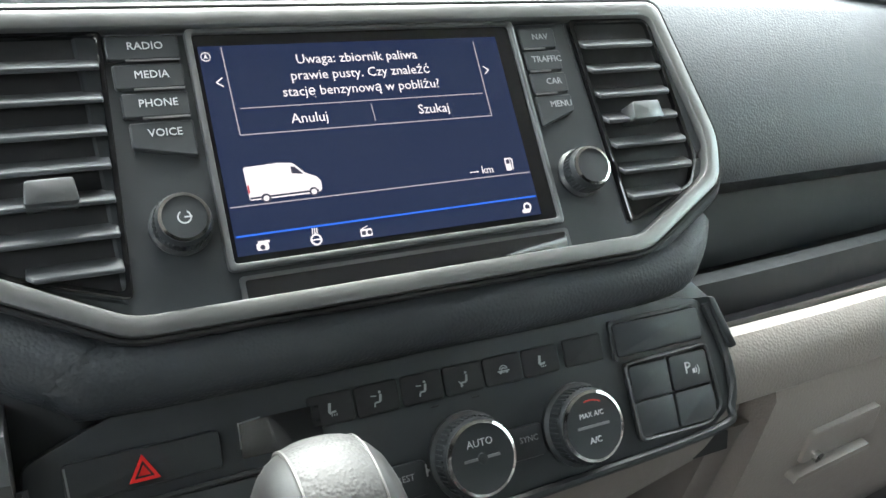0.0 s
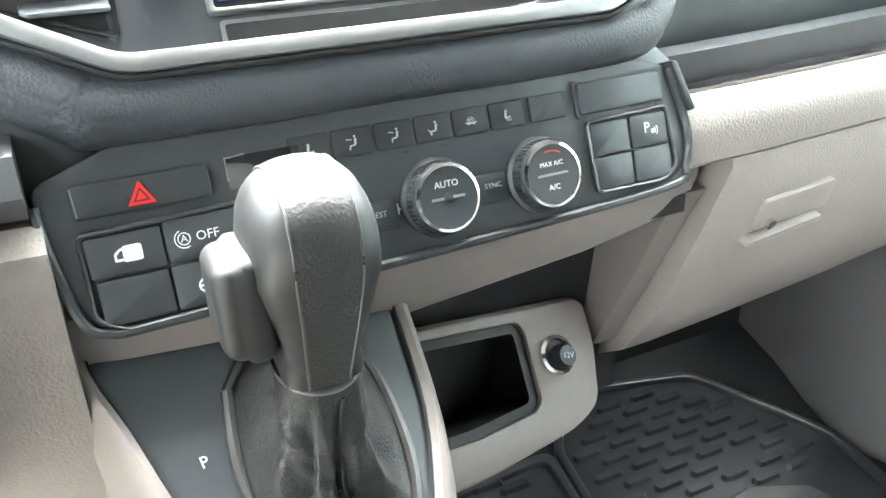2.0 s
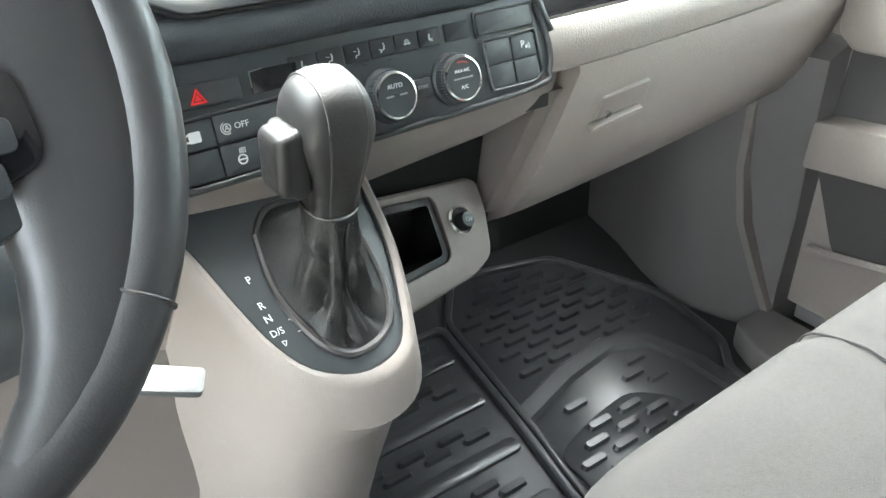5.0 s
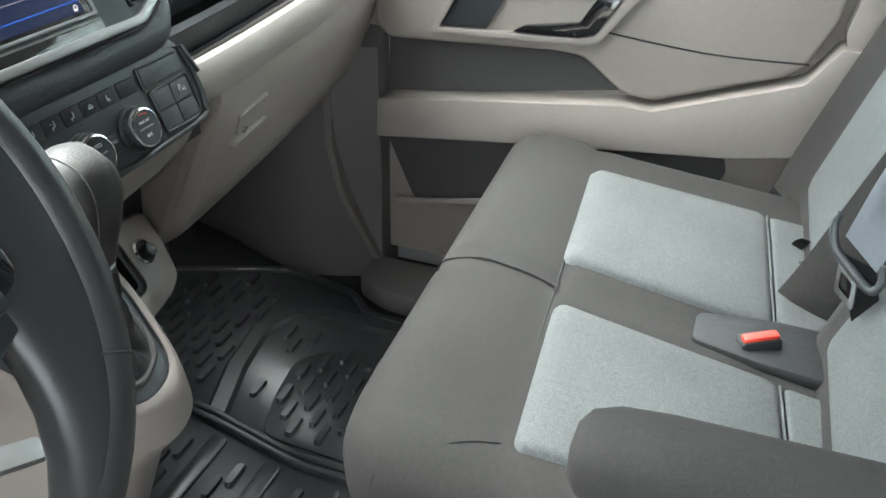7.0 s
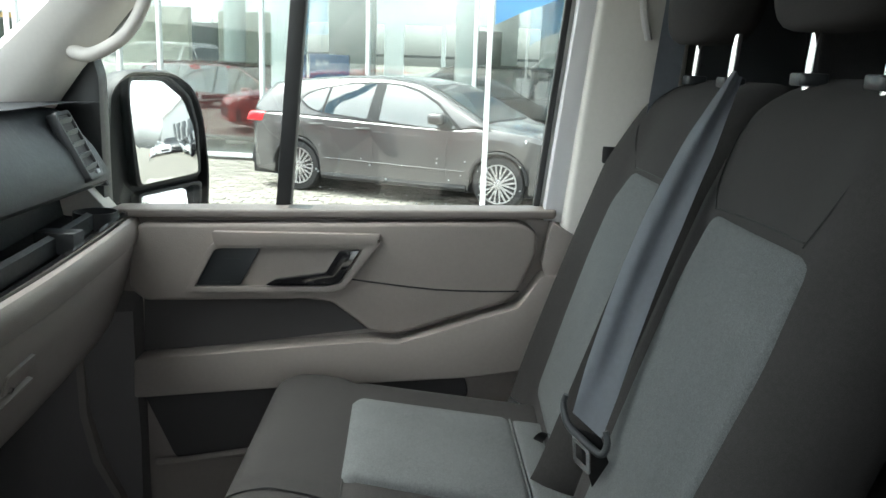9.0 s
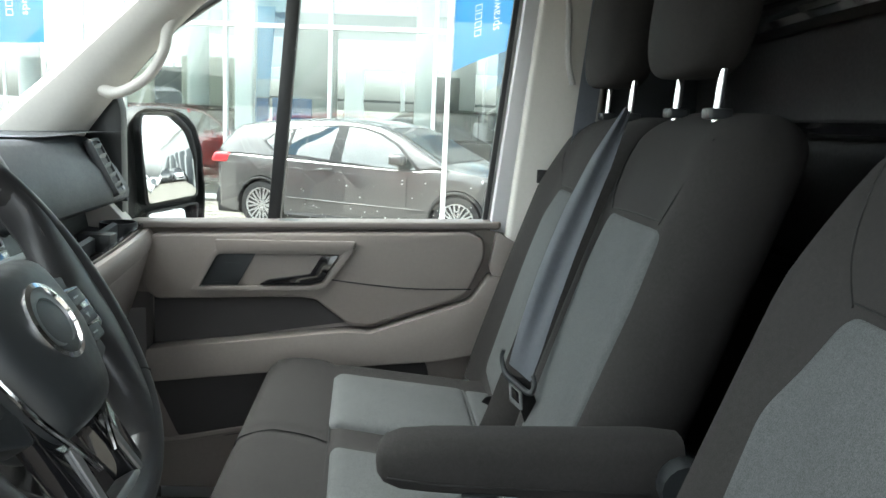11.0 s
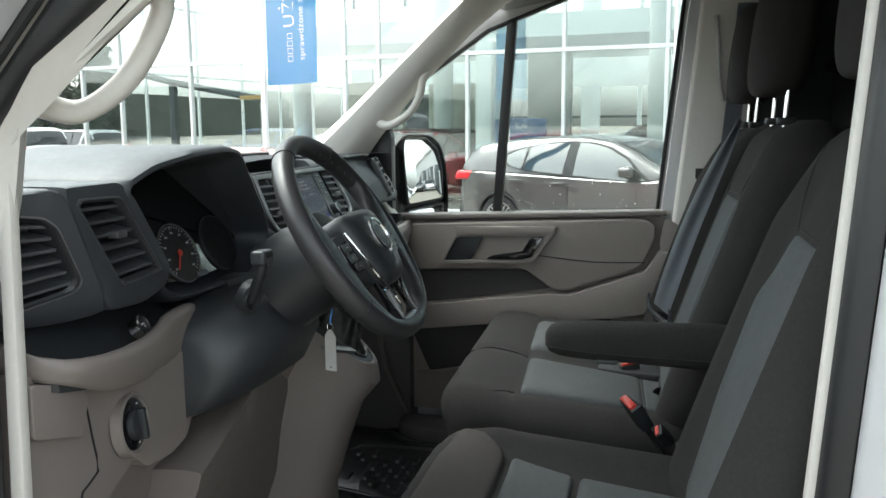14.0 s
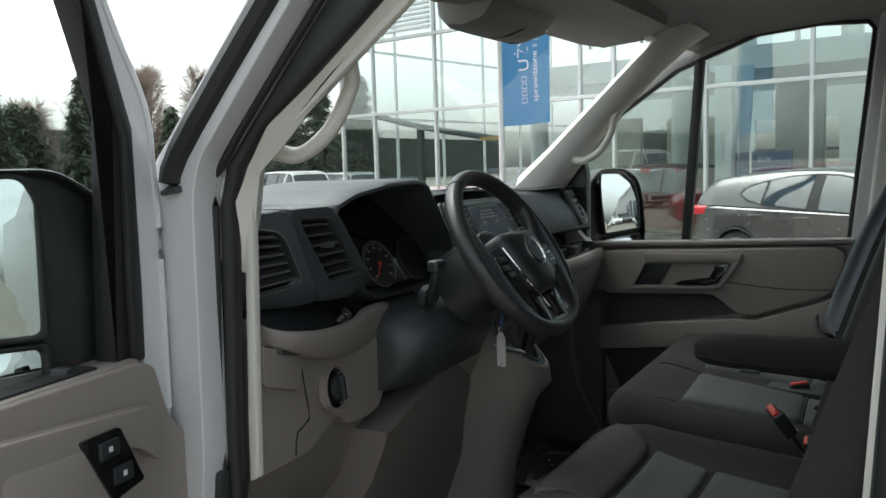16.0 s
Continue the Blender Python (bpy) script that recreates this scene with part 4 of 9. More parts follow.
def boot_loop(h):
    """A ring of the gaiter at height h (0: plate, 1: collar): a slack leather sleeve that slumps into folds at its foot."""
    cx, cy, top = -0.066, -0.062, Vector((-0.071, -0.083, 0.690))
    f = 1 - (1 - h) ** 4.2
    out = []
    for p in smooth_path([(*q, 0) for q in BT + [BT[0]]], 9)[:-1]:
        a = math.atan2(p.y - cy, p.x - cx)
        bz = plate_z(p.x, p.y) + 0.002
        tx, ty = top.x + 0.0205 * math.cos(a), top.y + 0.0235 * math.sin(a)
        x, y = p.x + (tx - p.x) * f, p.y + (ty - p.y) * f
        z = bz + (top.z + 0.008 * math.sin(a) - bz) * (h ** 0.95)
        ax, ay = cx + (top.x - cx) * f, cy + (top.y - cy) * f
        low = math.sin(math.pi * min(1.0, h * 1.02)) ** 0.7 * (1 - 0.55 * h)
        k = 0.0
        for deg, wide, deep, sway in ((-97, 17, 0.62, 14), (-52, 15, 0.54, -30), (-142, 16, 0.46, 26), (-10, 18, 0.36, 20), (165, 20, 0.36, -20), (70, 24, 0.25, 10)):
            d = (math.degrees(a) - deg - sway * h + 180) % 360 - 180
            k -= deep * math.exp(-abs(d / wide) ** 1.15)
            k += 0.30 * deep * math.exp(-abs((abs(d) - 1.9 * wide) / (0.6 * wide)) ** 1.3)
        roll_ = 0.10 * math.sin(30 * h + 2.2 * a) * math.exp(-((h - 0.62) / 0.16) ** 2)
        g = 1 + low * k + roll_ * 0.5 + 0.06 * math.sin(5 * a + 13 * h) * low
        out.append(Vector((ax + (x - ax) * g, ay + (y - ay) * g, z + 0.006 * low * k)))
    return out
HS = [k / 40 for k in range(41)]
boot = [boot_loop(h) for h in HS]
part("gaiter", loft(boot), BOOT, gear, "creased black leather gaiter", 60)
si = min(range(len(boot[0])), key=lambda i: abs(math.atan2(boot[0][i].y + 0.062, boot[0][i].x + 0.066) + 1.30))
def seam_pt(k, push):
    c = sum(boot[k], Vector()) / len(boot[k])
    d = (boot[k][si] - c)
    return boot[k][si] + d.normalized() * push
part("gaiter_seam", tube([seam_pt(k, 0.0002) for k in range(4, 39)], 0.0010, 6, 2), LEATHER_S, gear)
for k in range(6, 38):
    for dx in (-0.0032, 0.0032):
        part("stitch", tube([seam_pt(k, 0.0004) + Vector((dx, 0, 0.0006)), seam_pt(k, 0.0006) + Vector((dx, 0, 0.0022))], 0.0005, 5, 0), PLASTIC, gear)
part("gaiter_rim", tube([Vector((x, y, plate_z(x, y) + 0.003)) for x, y in BT + BT[:1]], 0.0036, 8, 5), LEATHER_S, gear)
# knob of the selector: a rounded grip with a grained crown, smooth cheeks and a side button
KC = Vector((-0.071, -0.086, 0.732))
KP = [(-0.0195, -0.046), (-0.0245, -0.030), (-0.0315, -0.008), (-0.0362, 0.014), (-0.0358, 0.030), (-0.0300, 0.0435), (-0.0190, 0.0515), (-0.0050, 0.0550), (0.0090, 0.0525), (0.0205, 0.0440), (0.0275, 0.0290), (0.0290, 0.0110), (0.0275, -0.012), (0.0230, -0.032), (0.0190, -0.046)]
KP = [(p.x, p.y) for p in smooth_path([(*q, 0) for q in KP], 4)]
def knob_pt(p, a, lift=0.0):
    """A point of the knob: p on its side profile, a the turn from its middle (0) to a cheek (+-1.57)."""
    k = max(0.0, min(1.0, (p[1] + 0.046) / 0.060))
    s = max(0.03, math.cos(a)) ** 0.42
    w = 0.0275 * (0.68 + 0.32 * k) * math.copysign(abs(math.sin(a)) ** 0.92, a)
    cy, cz = -0.003, 0.004
    d = Vector((0, p[0] - cy, p[1] - cz))
    n = d.normalized() * lift
    low = p[1] < -0.045
    return KC + Vector((w, cy + d.y * s + n.y, cz + d.z * (s if not low else 1.0) + n.z))
part("knob", loft([[knob_pt(p, a) for p in KP] for a in (-1.57, -1.45, -1.3, -1.1, -0.9, -0.7, -0.52, -0.36, -0.2, 0, 0.2, 0.36, 0.52, 0.7, 0.9, 1.1, 1.3, 1.45, 1.57)]), KNOBP, gear, "smooth black knob", 60)
part("knob_crown", loft([[knob_pt(p, a, 0.0007) for p in KP] for a in (-0.50, -0.4, -0.25, -0.1, 0.05, 0.2, 0.35, 0.50)], caps=False), CROWN, gear, "grained leather crown of the knob", 60)
for a in (-0.50, 0.50):
    part("knob_seam", tube([knob_pt(p, a, 0.0005) for p in KP], 0.0008, 6, 0), SEAM_L, gear, "thin grey seam of the knob")
part("release_button", cushion(0.0120, 0.0205, 0.0265, 0.0085, lambda p: KC + Vector((p.x - 0.0305 - 0.10 * p.z * 0.3, p.y * (1 - 0.10 * (p.x < 0)) + 0.001 - 0.10 * p.z, p.z * (1 - 0.08 * (p.x < 0)) - 0.004)), 12), KNOBP, gear, "black release button on the side of the knob")
part("collar", loft([[Vector((-0.071 + (0.0198 + e) * math.cos(b), -0.0865 + (0.0205 + e) * math.sin(b), z + 0.004 * math.sin(b))) for b in (2 * math.pi * j / 28 for j in range(28))] for e, z in ((0.0, 0.6860), (0.0006, 0.6866), (0.0006, 0.6876), (0.0, 0.6882))]), DKSATIN, gear, "thin grey collar line")

# bin and socket beside the console
bin_ = thing("console_bin", (0.11, 0.05, 0.48), "taupe open bin beside the gear selector", "storage bin")
BV = Vector((0, 0.55, 0.83)).normalized()
BF = fr((0.11, 0.048, 0.50), Vector((1, 0.10, -0.14)).normalized(), BV, Vector((1, 0.10, -0.14)).normalized().cross(BV))
BO = [(-0.108, 0.078), (-0.108, -0.046), (-0.030, -0.041), (0.066, -0.024), (0.092, -0.010), (0.104, 0.040), (0.104, 0.078)]
BI = [(-0.098, 0.070), (-0.098, -0.014), (-0.030, -0.012), (0.028, -0.004), (0.036, 0.004), (0.037, 0.060), (0.032, 0.069)]
part("frame", ring(soften(BO, 0.012), soften(BI, 0.006), -0.03, 0.0, BF, 0.004), TAUPE_C, bin_)
part("inside", ring(soften(inset(BI, -0.004), 0.006), soften(inset(BI, 0.008), 0.005), -0.12, -0.005, BF), BLACK, bin_, "black inside of the bin")
part("bottom", prism(inset(BI, -0.004), -0.125, -0.118, BF), BLACK, bin_)
part("skirt", ring(soften(inset(BO, -0.003), 0.013), soften(inset(BO, 0.012), 0.010), -0.09, -0.006, BF, 0.004), TAUPE_C, bin_)
sock = thing("power_socket", (0.17, 0.07, 0.52), "round black power socket with a chrome ring and plug cover", "power socket")
S = at_uv(BF, 0.061, 0.036, 0.0)
part("ring", lathe([(0.0165, -0.002), (0.0165, 0.003), (0.0135, 0.0042), (0.0125, 0.0)], S, 28), CHROME, sock)
part("cup", lathe([(0.0128, -0.01), (0.0128, 0.0015), (0.001, 0.0015)], S, 24), BLACK, sock)
plug = part("plug_cover", lathe([(0.0098, 0.0), (0.0098, 0.009), (0.008, 0.012), (0.001, 0.0125)], S @ Matrix.Translation((0.003, -0.002, 0)), 24), PLASTIC, sock)
text("word", "12V", S @ Matrix.Translation((0.003, -0.002, 0.0126)) @ Matrix.Rotation(radians(-10), 4, "Z"), 0.0068, INKG, plug)

# ==== driver's side of the dashboard ====
# vent pod by the door
def ray_loop(poly, c, n=56):
    """The polygon's outline met by n rays from c, so that two outlines get matching points."""
    out = []
    m = len(poly)
    for k in range(n):
        a = 2 * math.pi * k / n
        d = Vector((math.cos(a), math.sin(a)))
        best = 0.0
        for i in range(m):
            p, q = Vector(poly[i]) - Vector(c), Vector(poly[(i + 1) % m]) - Vector(c)
            e = q - p
            den = d.x * e.y - d.y * e.x
            if abs(den) < 1e-9:
                continue
            t, s = (p.x * e.y - p.y * e.x) / den, (p.x * d.y - p.y * d.x) / den
            if t > 0 and -1e-6 <= s <= 1 + 1e-6:
                best = max(best, t)
        out.append((c[0] + d.x * best, c[1] + d.y * best))
    return out
def ridge(z):
    return -0.742 - 0.076 * (z - 0.812) / 0.154
def pod_y(x, z):
    """Front face of the pod: it falls back towards the door and under the chin."""
    return -0.016 + 0.42 * max(0.0, ridge(z) - x) + 0.10 * max(0.0, 0.845 - z) + 0.16 * max(0.0, z - 0.945)
def pod_shell(outer, inner, name, label):
    c = (sum(p[0] for p in inner) / len(inner), sum(p[1] for p in inner) / len(inner))
    o, i = ray_loop(soften(outer, 0.012), c), ray_loop(soften(inner, 0.006), c)
    mid = [(a[0] * 0.12 + b[0] * 0.88, a[1] * 0.12 + b[1] * 0.88) for a, b in zip(o, i)]
    near_o = [(a[0] * 0.90 + b[0] * 0.10, a[1] * 0.90 + b[1] * 0.10) for a, b in zip(o, i)]
    V = lambda loop, dy: [Vector((x, pod_y(x, z) + dy, z)) for x, z in loop]
    loops = [V(o, 0.12), V(o, 0.022), V(o, 0.010), V([(a[0] * 0.97 + b[0] * 0.03, a[1] * 0.97 + b[1] * 0.03) for a, b in zip(o, i)], 0.003), V(near_o, 0.0), V(mid, -0.001), V(i, -0.001), V(i, 0.045)]
    return part(name, loft(loops, caps=False), PAD, dash, label, 50), i
def pod_vent(th, inner, quad, n, tab):
    """Rim, dark back and slats of a vent in the pod."""
    V = lambda loop, dy: [Vector((x, pod_y(x, z) + dy, z)) for x, z in loop]
    c = (sum(p[0] for p in inner) / len(inner), sum(p[1] for p in inner) / len(inner))
    g = lambda k: [(c[0] + (x - c[0]) * k, c[1] + (z - c[1]) * k) for x, z in inner]
    part("rim", loft([V(g(1.02), 0.001), V(g(1.02), -0.003), V(g(0.975), -0.003), V(g(0.965), 0.004)], caps=False), DKSATIN, th, "thin grey rim")
    part("inner_frame", loft([V(g(0.968), 0.002), V(g(0.90), 0.006), V(g(0.89), 0.032)], caps=False), PLASTIC, th)
    part("backing", loft([V(g(1.0), 0.040), V(g(0.5), 0.040), V(g(0.05), 0.040)]), BLACK, th)
    tl, tr, br, bl = [Vector(p) for p in quad]
    for k in range(n):
        t = (k + 0.5) / n
        a, b = tl.lerp(bl, t), tr.lerp(br, t)
        rows = []
        for p in (a, b):
            y = pod_y(p.x, p.y) + 0.005
            rows.append([Vector((p.x, y, p.y + 0.0016)), Vector((p.x, y + 0.024, p.y + 0.0075)), Vector((p.x, y + 0.024, p.y + 0.0055)), Vector((p.x, y + 0.001, p.y - 0.0022))])
        part("slat", loft(rows), VENTG, th)
    if tab:
        p = tl.lerp(bl, 0.43).lerp(tr.lerp(br, 0.43), 0.55)
        part("tab", box(p.x - 0.010, pod_y(p.x, p.y) - 0.006, p.y - 0.005, p.x + 0.010, pod_y(p.x, p.y) + 0.012, p.y + 0.005, 0.002), DKSATIN, th, "small grey tab")
Q = [(-0.802, 0.955), (-0.715, 0.953), (-0.630, 0.843), (-0.722, 0.838)]
o_, VIN = pod_shell([(-0.818, 0.972), (-0.706, 0.972), (-0.688, 0.960), (-0.602, 0.842), (-0.612, 0.815), (-0.665, 0.802), (-0.742, 0.806)], Q, "vent_pod", "dark grained pod with the driver's air vents")
Q2 = [(-0.886, 0.946), (-0.838, 0.938), (-0.822, 0.925), (-0.786, 0.855), (-0.792, 0.842), (-0.868, 0.826), (-0.876, 0.838)]
o2_, VIN2 = pod_shell([(-0.925, 0.812), (-0.918, 0.952), (-0.900, 0.966), (-0.818, 0.972), (-0.742, 0.806), (-0.80, 0.802)], Q2, "vent_pod_end", "dark end of the vent pod by the door")
dv = thing("driver_vent", (-0.70, 0.0, 0.9), "black slatted air vent with a thin grey rim", "air vent")
pod_vent(dv, VIN, [(-0.797, 0.951), (-0.718, 0.949), (-0.636, 0.846), (-0.719, 0.842)], 6, True)
sv = thing("side_window_vent", (-0.84, 0.0, 0.88), "tall dark demister vent at the end of the dashboard", "air vent")
pod_vent(sv, VIN2, [(-0.884, 0.940), (-0.832, 0.934), (-0.790, 0.846), (-0.872, 0.832)], 6, False)
# instrument cluster with its hood
clu = thing("instrument_cluster", (-0.45, 0.05, 0.88), "unlit instrument cluster with dark dials under a deep hood", "instrument cluster")
LIP = [(-0.700, 0.962), (-0.640, 0.984), (-0.535, 0.998), (-0.440, 1.002), (-0.400, 0.994), (-0.372, 0.966), (-0.288, 0.890), (-0.256, 0.848), (-0.268, 0.818), (-0.325, 0.778), (-0.48, 0.778), (-0.545, 0.784), (-0.588, 0.808), (-0.602, 0.838), (-0.660, 0.910)]
HLP = soften(LIP, 0.018, 4)
def hood_loop(grow, dy, flat=None):
    out = []
    for x, z in inset(HLP, -grow):
        y = -0.024 + 0.19 * max(0.0, 1.0 - z)
        out.append(Vector((x, (y + dy) if flat is None else flat(z), z)))
    return out
part("hood", loft([hood_loop(0.010, 0.30), hood_loop(0.011, 0.05), hood_loop(0.010, 0.012), hood_loop(0.006, 0.0), hood_loop(0.0, -0.003), hood_loop(-0.004, 0.002), hood_loop(-0.007, 0.02), hood_loop(-0.016, 0.06)], caps=False), PAD, clu, "dark grained cluster hood", 50)
def lens_y(z):
    return 0.030 + 0.42 * (z - 0.79)
part("funnel", loft([hood_loop(-0.014, 0.056), hood_loop(-0.026, 0.0, lambda z: lens_y(z) + 0.004)], caps=False), PANEL, clu, "dark inner walls of the hood", 50)
part("dial_face", loft([hood_loop(-0.020, 0.0, lambda z: lens_y(z) + 0.014), hood_loop(-0.020, 0.0, lambda z: lens_y(z) + 0.0065)]), GLOSS, clu, "glossy black instrument glass")
LZ = Vector((0, 0.42, 1)).normalized()
# Right gauge is coloured dim and left bare, as if a reflection covered it.
for gx, lit in ((-0.470, True), (-0.345, False)):
    G = fr((gx, lens_y(0.840) + 0.003, 0.840), (1, 0, 0), LZ, Vector((1, 0, 0)).cross(LZ))
    g = part("gauge", ring(disc(0, 0, 0.0505, 48), disc(0, 0, 0.0490, 48), -0.003, 0.0012, G), DKSATIN if lit else PANEL, clu, "thin ring of a dark round gauge")
    part("gauge_face", prism(disc(0, 0, 0.0492, 48), -0.003, -0.0012, G), BLACK, g)
    bm = bmesh.new()
    for k in range(33):
        a = radians(225 - 270 * k / 32)
        L = 0.003 if k % 4 else 0.006
        prism(bar(0.046 * math.cos(a), 0.046 * math.sin(a), (0.046 - L) * math.cos(a), (0.046 - L) * math.sin(a), 0.0009), -0.001, 0.0002, G, bm=bm)
    part("scale_marks", bm, INKG if lit else PANEL, g)
    for k in range(9 if lit else 0):
        a = radians(225 - 270 * k / 8)
        part("scale_numeral", prism(rect(0.0345 * math.cos(a) - 0.0028, 0.0345 * math.sin(a) - 0.0016, 0.0345 * math.cos(a) + 0.0028, 0.0345 * math.sin(a) + 0.0016), -0.001, 0.0003, G), INKG, g)
    if lit:
        part("needle", flat_shapes([bar(0, 0, 0.033 * math.cos(radians(232)), 0.033 * math.sin(radians(232)), 0.0022), disc(0, 0, 0.0055)], G, 0.0004, 0.002), RED, g, "red needle")
part("cluster_screen", prism(rrect(-0.020, -0.008, 0.012, 0.0, 0.001), 0.0, 0.001, fr((-0.43, lens_y(0.805) + 0.002, 0.805), (1, 0, 0), LZ, Vector((1, 0, 0)).cross(LZ))), PANEL, clu)
# hood underside and lower dark shroud
col = thing("steering_column", (-0.36, -0.05, 0.70), "dark plastic steering column shroud with a control stalk", "steering column")
def shroud(x, k):
    return [Vector((x, y, z)) for y, z in ((0.08, 0.755 - 0.03 * k), (0.0, 0.775 - 0.04 * k), (-0.075 + 0.03 * k, 0.770 - 0.05 * k), (-0.115 + 0.05 * k, 0.745 - 0.06 * k), (-0.120 + 0.06 * k, 0.70 - 0.05 * k), (-0.09 + 0.06 * k, 0.635 - 0.02 * k), (-0.03 + 0.05 * k, 0.60), (0.06, 0.595), (0.08, 0.70))]
part("lower_shroud", loft([shroud(x, k) for x, k in ((-0.585, 1.25), (-0.580, 0.95), (-0.568, 0.65), (-0.545, 0.36), (-0.515, 0.16), (-0.48, 0.05), (-0.44, 0.0), (-0.36, 0.0), (-0.32, 0.06), (-0.295, 0.18), (-0.275, 0.36), (-0.258, 0.65), (-0.25, 1.0))]), SHROUD, col, "dark grey plastic shroud", 70)
WS = Vector((0, 0.643, 1.0)).normalized()
WU = Vector((1, 0.043, 0)).normalized()
WW = WU.cross(WS).normalized()
WH = fr((-0.400, -0.220, 0.863), WU, WW.cross(WU), WW)
part("column_tube", lathe([(0.078, -0.15), (0.076, -0.10), (0.072, -0.05), (0.070, -0.035), (0.06, -0.03)], WH, 32), PLASTIC, col)
part("stalk_boot", lathe([(0.026, -0.01), (0.025, 0.003), (0.018, 0.006), (0.014, -0.004)], fr((-0.525, -0.098, 0.785), (0.35, -0.3, 0.88), (-0.88, 0.1, 0.4), Vector((0.35, -0.3, 0.88)).cross(Vector((-0.88, 0.1, 0.4)))), 24), PLASTIC, col)
st = part("stalk", tube([(-0.525, -0.098, 0.782), (-0.538, -0.114, 0.805), (-0.547, -0.126, 0.828), (-0.549, -0.130, 0.848)], [0.009, 0.0085, 0.008, 0.008], 12, 5), PLASTIC, col, "black control stalk")
part("stalk_head", cushion(0.016, 0.012, 0.011, 0.005, lambda p: Vector((-0.549, -0.130, 0.851)) + p, 8), PANEL, st)
part("stalk_band", tube([(-0.549, -0.140, 0.848), (-0.549, -0.1425, 0.8485)], 0.009, 14, 0), DKSATIN, st)
part("right_stalk", tube([(-0.30, -0.09, 0.765), (-0.25, -0.105, 0.775), (-0.232, -0.110, 0.778)], [0.009, 0.008, 0.010], 10, 4), PLASTIC, col)
# knee panel
knee = thing("knee_panel", (-0.55, 0.05, 0.4), "taupe lower dashboard panel in front of the driver's knees", "lower dashboard")
def knee_loop(x):
    k = max(0.0, (x + 0.50) / 0.40)
    return [Vector((x, y + 0.05 * k, z)) for y, z in ((0.020, 0.700), (0.010, 0.640), (0.010, 0.590), (0.022, 0.520), (0.060, 0.440), (0.13, 0.36), (0.16, 0.36), (0.14, 0.70))]
# Knee and tunnel panels take the deeper shaded taupe.
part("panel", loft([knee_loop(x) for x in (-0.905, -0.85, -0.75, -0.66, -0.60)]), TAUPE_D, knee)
def tunnel_loop(x):
    k = (x + 0.50) / 0.40
    zt = sum(float(np.interp(x + q, (-0.62, -0.52, -0.36, -0.236, -0.14), (0.545, 0.570, 0.603, 0.640, 0.650))) for q in (-0.06, -0.03, 0.0, 0.03, 0.06)) / 5
    return [Vector((x, y, min(z, zt - 0.002 * i))) for i, (y, z) in enumerate(((-0.02 + 0.045 * k, 0.650), (-0.038 + 0.055 * k, 0.640), (-0.042 + 0.062 * k, 0.60), (-0.036 + 0.060 * k, 0.52), (-0.005 + 0.045 * k, 0.44), (0.05, 0.34), (0.10, 0.20), (0.12, 0.06), (0.20, 0.06), (0.20, 0.650)))]
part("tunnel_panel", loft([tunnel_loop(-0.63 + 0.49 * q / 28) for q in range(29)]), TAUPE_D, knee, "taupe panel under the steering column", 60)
KB = [(-0.912, 0.772), (-0.872, 0.760), (-0.845, 0.752), (-0.820, 0.735), (-0.753, 0.722), (-0.688, 0.716), (-0.623, 0.716), (-0.521, 0.706), (-0.540, 0.661), (-0.561, 0.618), (-0.585, 0.580), (-0.627, 0.570), (-0.687, 0.574), (-0.712, 0.598), (-0.750, 0.580), (-0.792, 0.555), (-0.912, 0.550)]
part("upper_block", prism(soften(KB, 0.010), -0.10, 0.014, XZ, 0.007, 3), TAUPE_C, knee, "taupe block with the light switch")
part("side_boss", prism(soften([(-0.908, 0.762), (-0.826, 0.738), (-0.814, 0.716), (-0.831, 0.672), (-0.846, 0.679), (-0.908, 0.698)], 0.008), 0.0, 0.028, XZ, 0.008, 3), TAUPE_C, knee, "raised taupe boss by the door")
part("panel_seam", tube([(-0.806, -0.0150, 0.715), (-0.797, -0.0150, 0.66), (-0.791, -0.0150, 0.612), (-0.822, -0.0150, 0.598), (-0.828, -0.0150, 0.56)], 0.0014, 6, 2), BLACK, knee)
part("under_cover", loft([[Vector(p) for p in ((x, y1, z1), (x, y1 - 0.008, z1 - 0.03), (x, y2 - 0.006, z2 + 0.01), (x, y2 + 0.02, z2 - 0.01), (x, 0.10, z2), (x, 0.10, z1))] for x, y1, z1, y2, z2 in ((-0.580, 0.020, 0.690, 0.040, 0.560), (-0.540, 0.000, 0.690, 0.022, 0.575), (-0.47, -0.028, 0.680, -0.004, 0.592), (-0.38, -0.048, 0.672, -0.030, 0.608), (-0.30, -0.060, 0.676, -0.040, 0.630), (-0.24, -0.050, 0.680, -0.035, 0.645))]), BLACK, knee, "black underside below the steering column")
part("flap", prism(soften([(-0.036, -0.010), (0.040, -0.014), (0.046, 0.006), (-0.036, 0.012)], 0.004), -0.003, 0.003, fr((-0.235, -0.118, 0.628), Vector((0.92, -0.30, -0.25)).normalized(), Vector((0.2, 0.9, 0.3)).normalized(), Vector((0.92, -0.30, -0.25)).cross(Vector((0.2, 0.9, 0.3))).normalized()), 0.001), DKSATIN, knee, "satin column adjuster flap")
lsw = thing("light_switch", (-0.72, -0.03, 0.65), "round black headlamp rotary switch in a dished surround", "light switch")
LS = fr((-0.722, -0.020, 0.650), Vector((1, 0.18, 0)).normalized(), (0, 0.12, 0.99), Vector((1, 0.18, 0)).normalized().cross(Vector((0, 0.12, 0.99))))
part("surround", lathe([(0.043, -0.010), (0.042, 0.004), (0.038, 0.005), (0.034, -0.001)], LS, 36), TAUPE_C, lsw, "taupe ring round the switch")
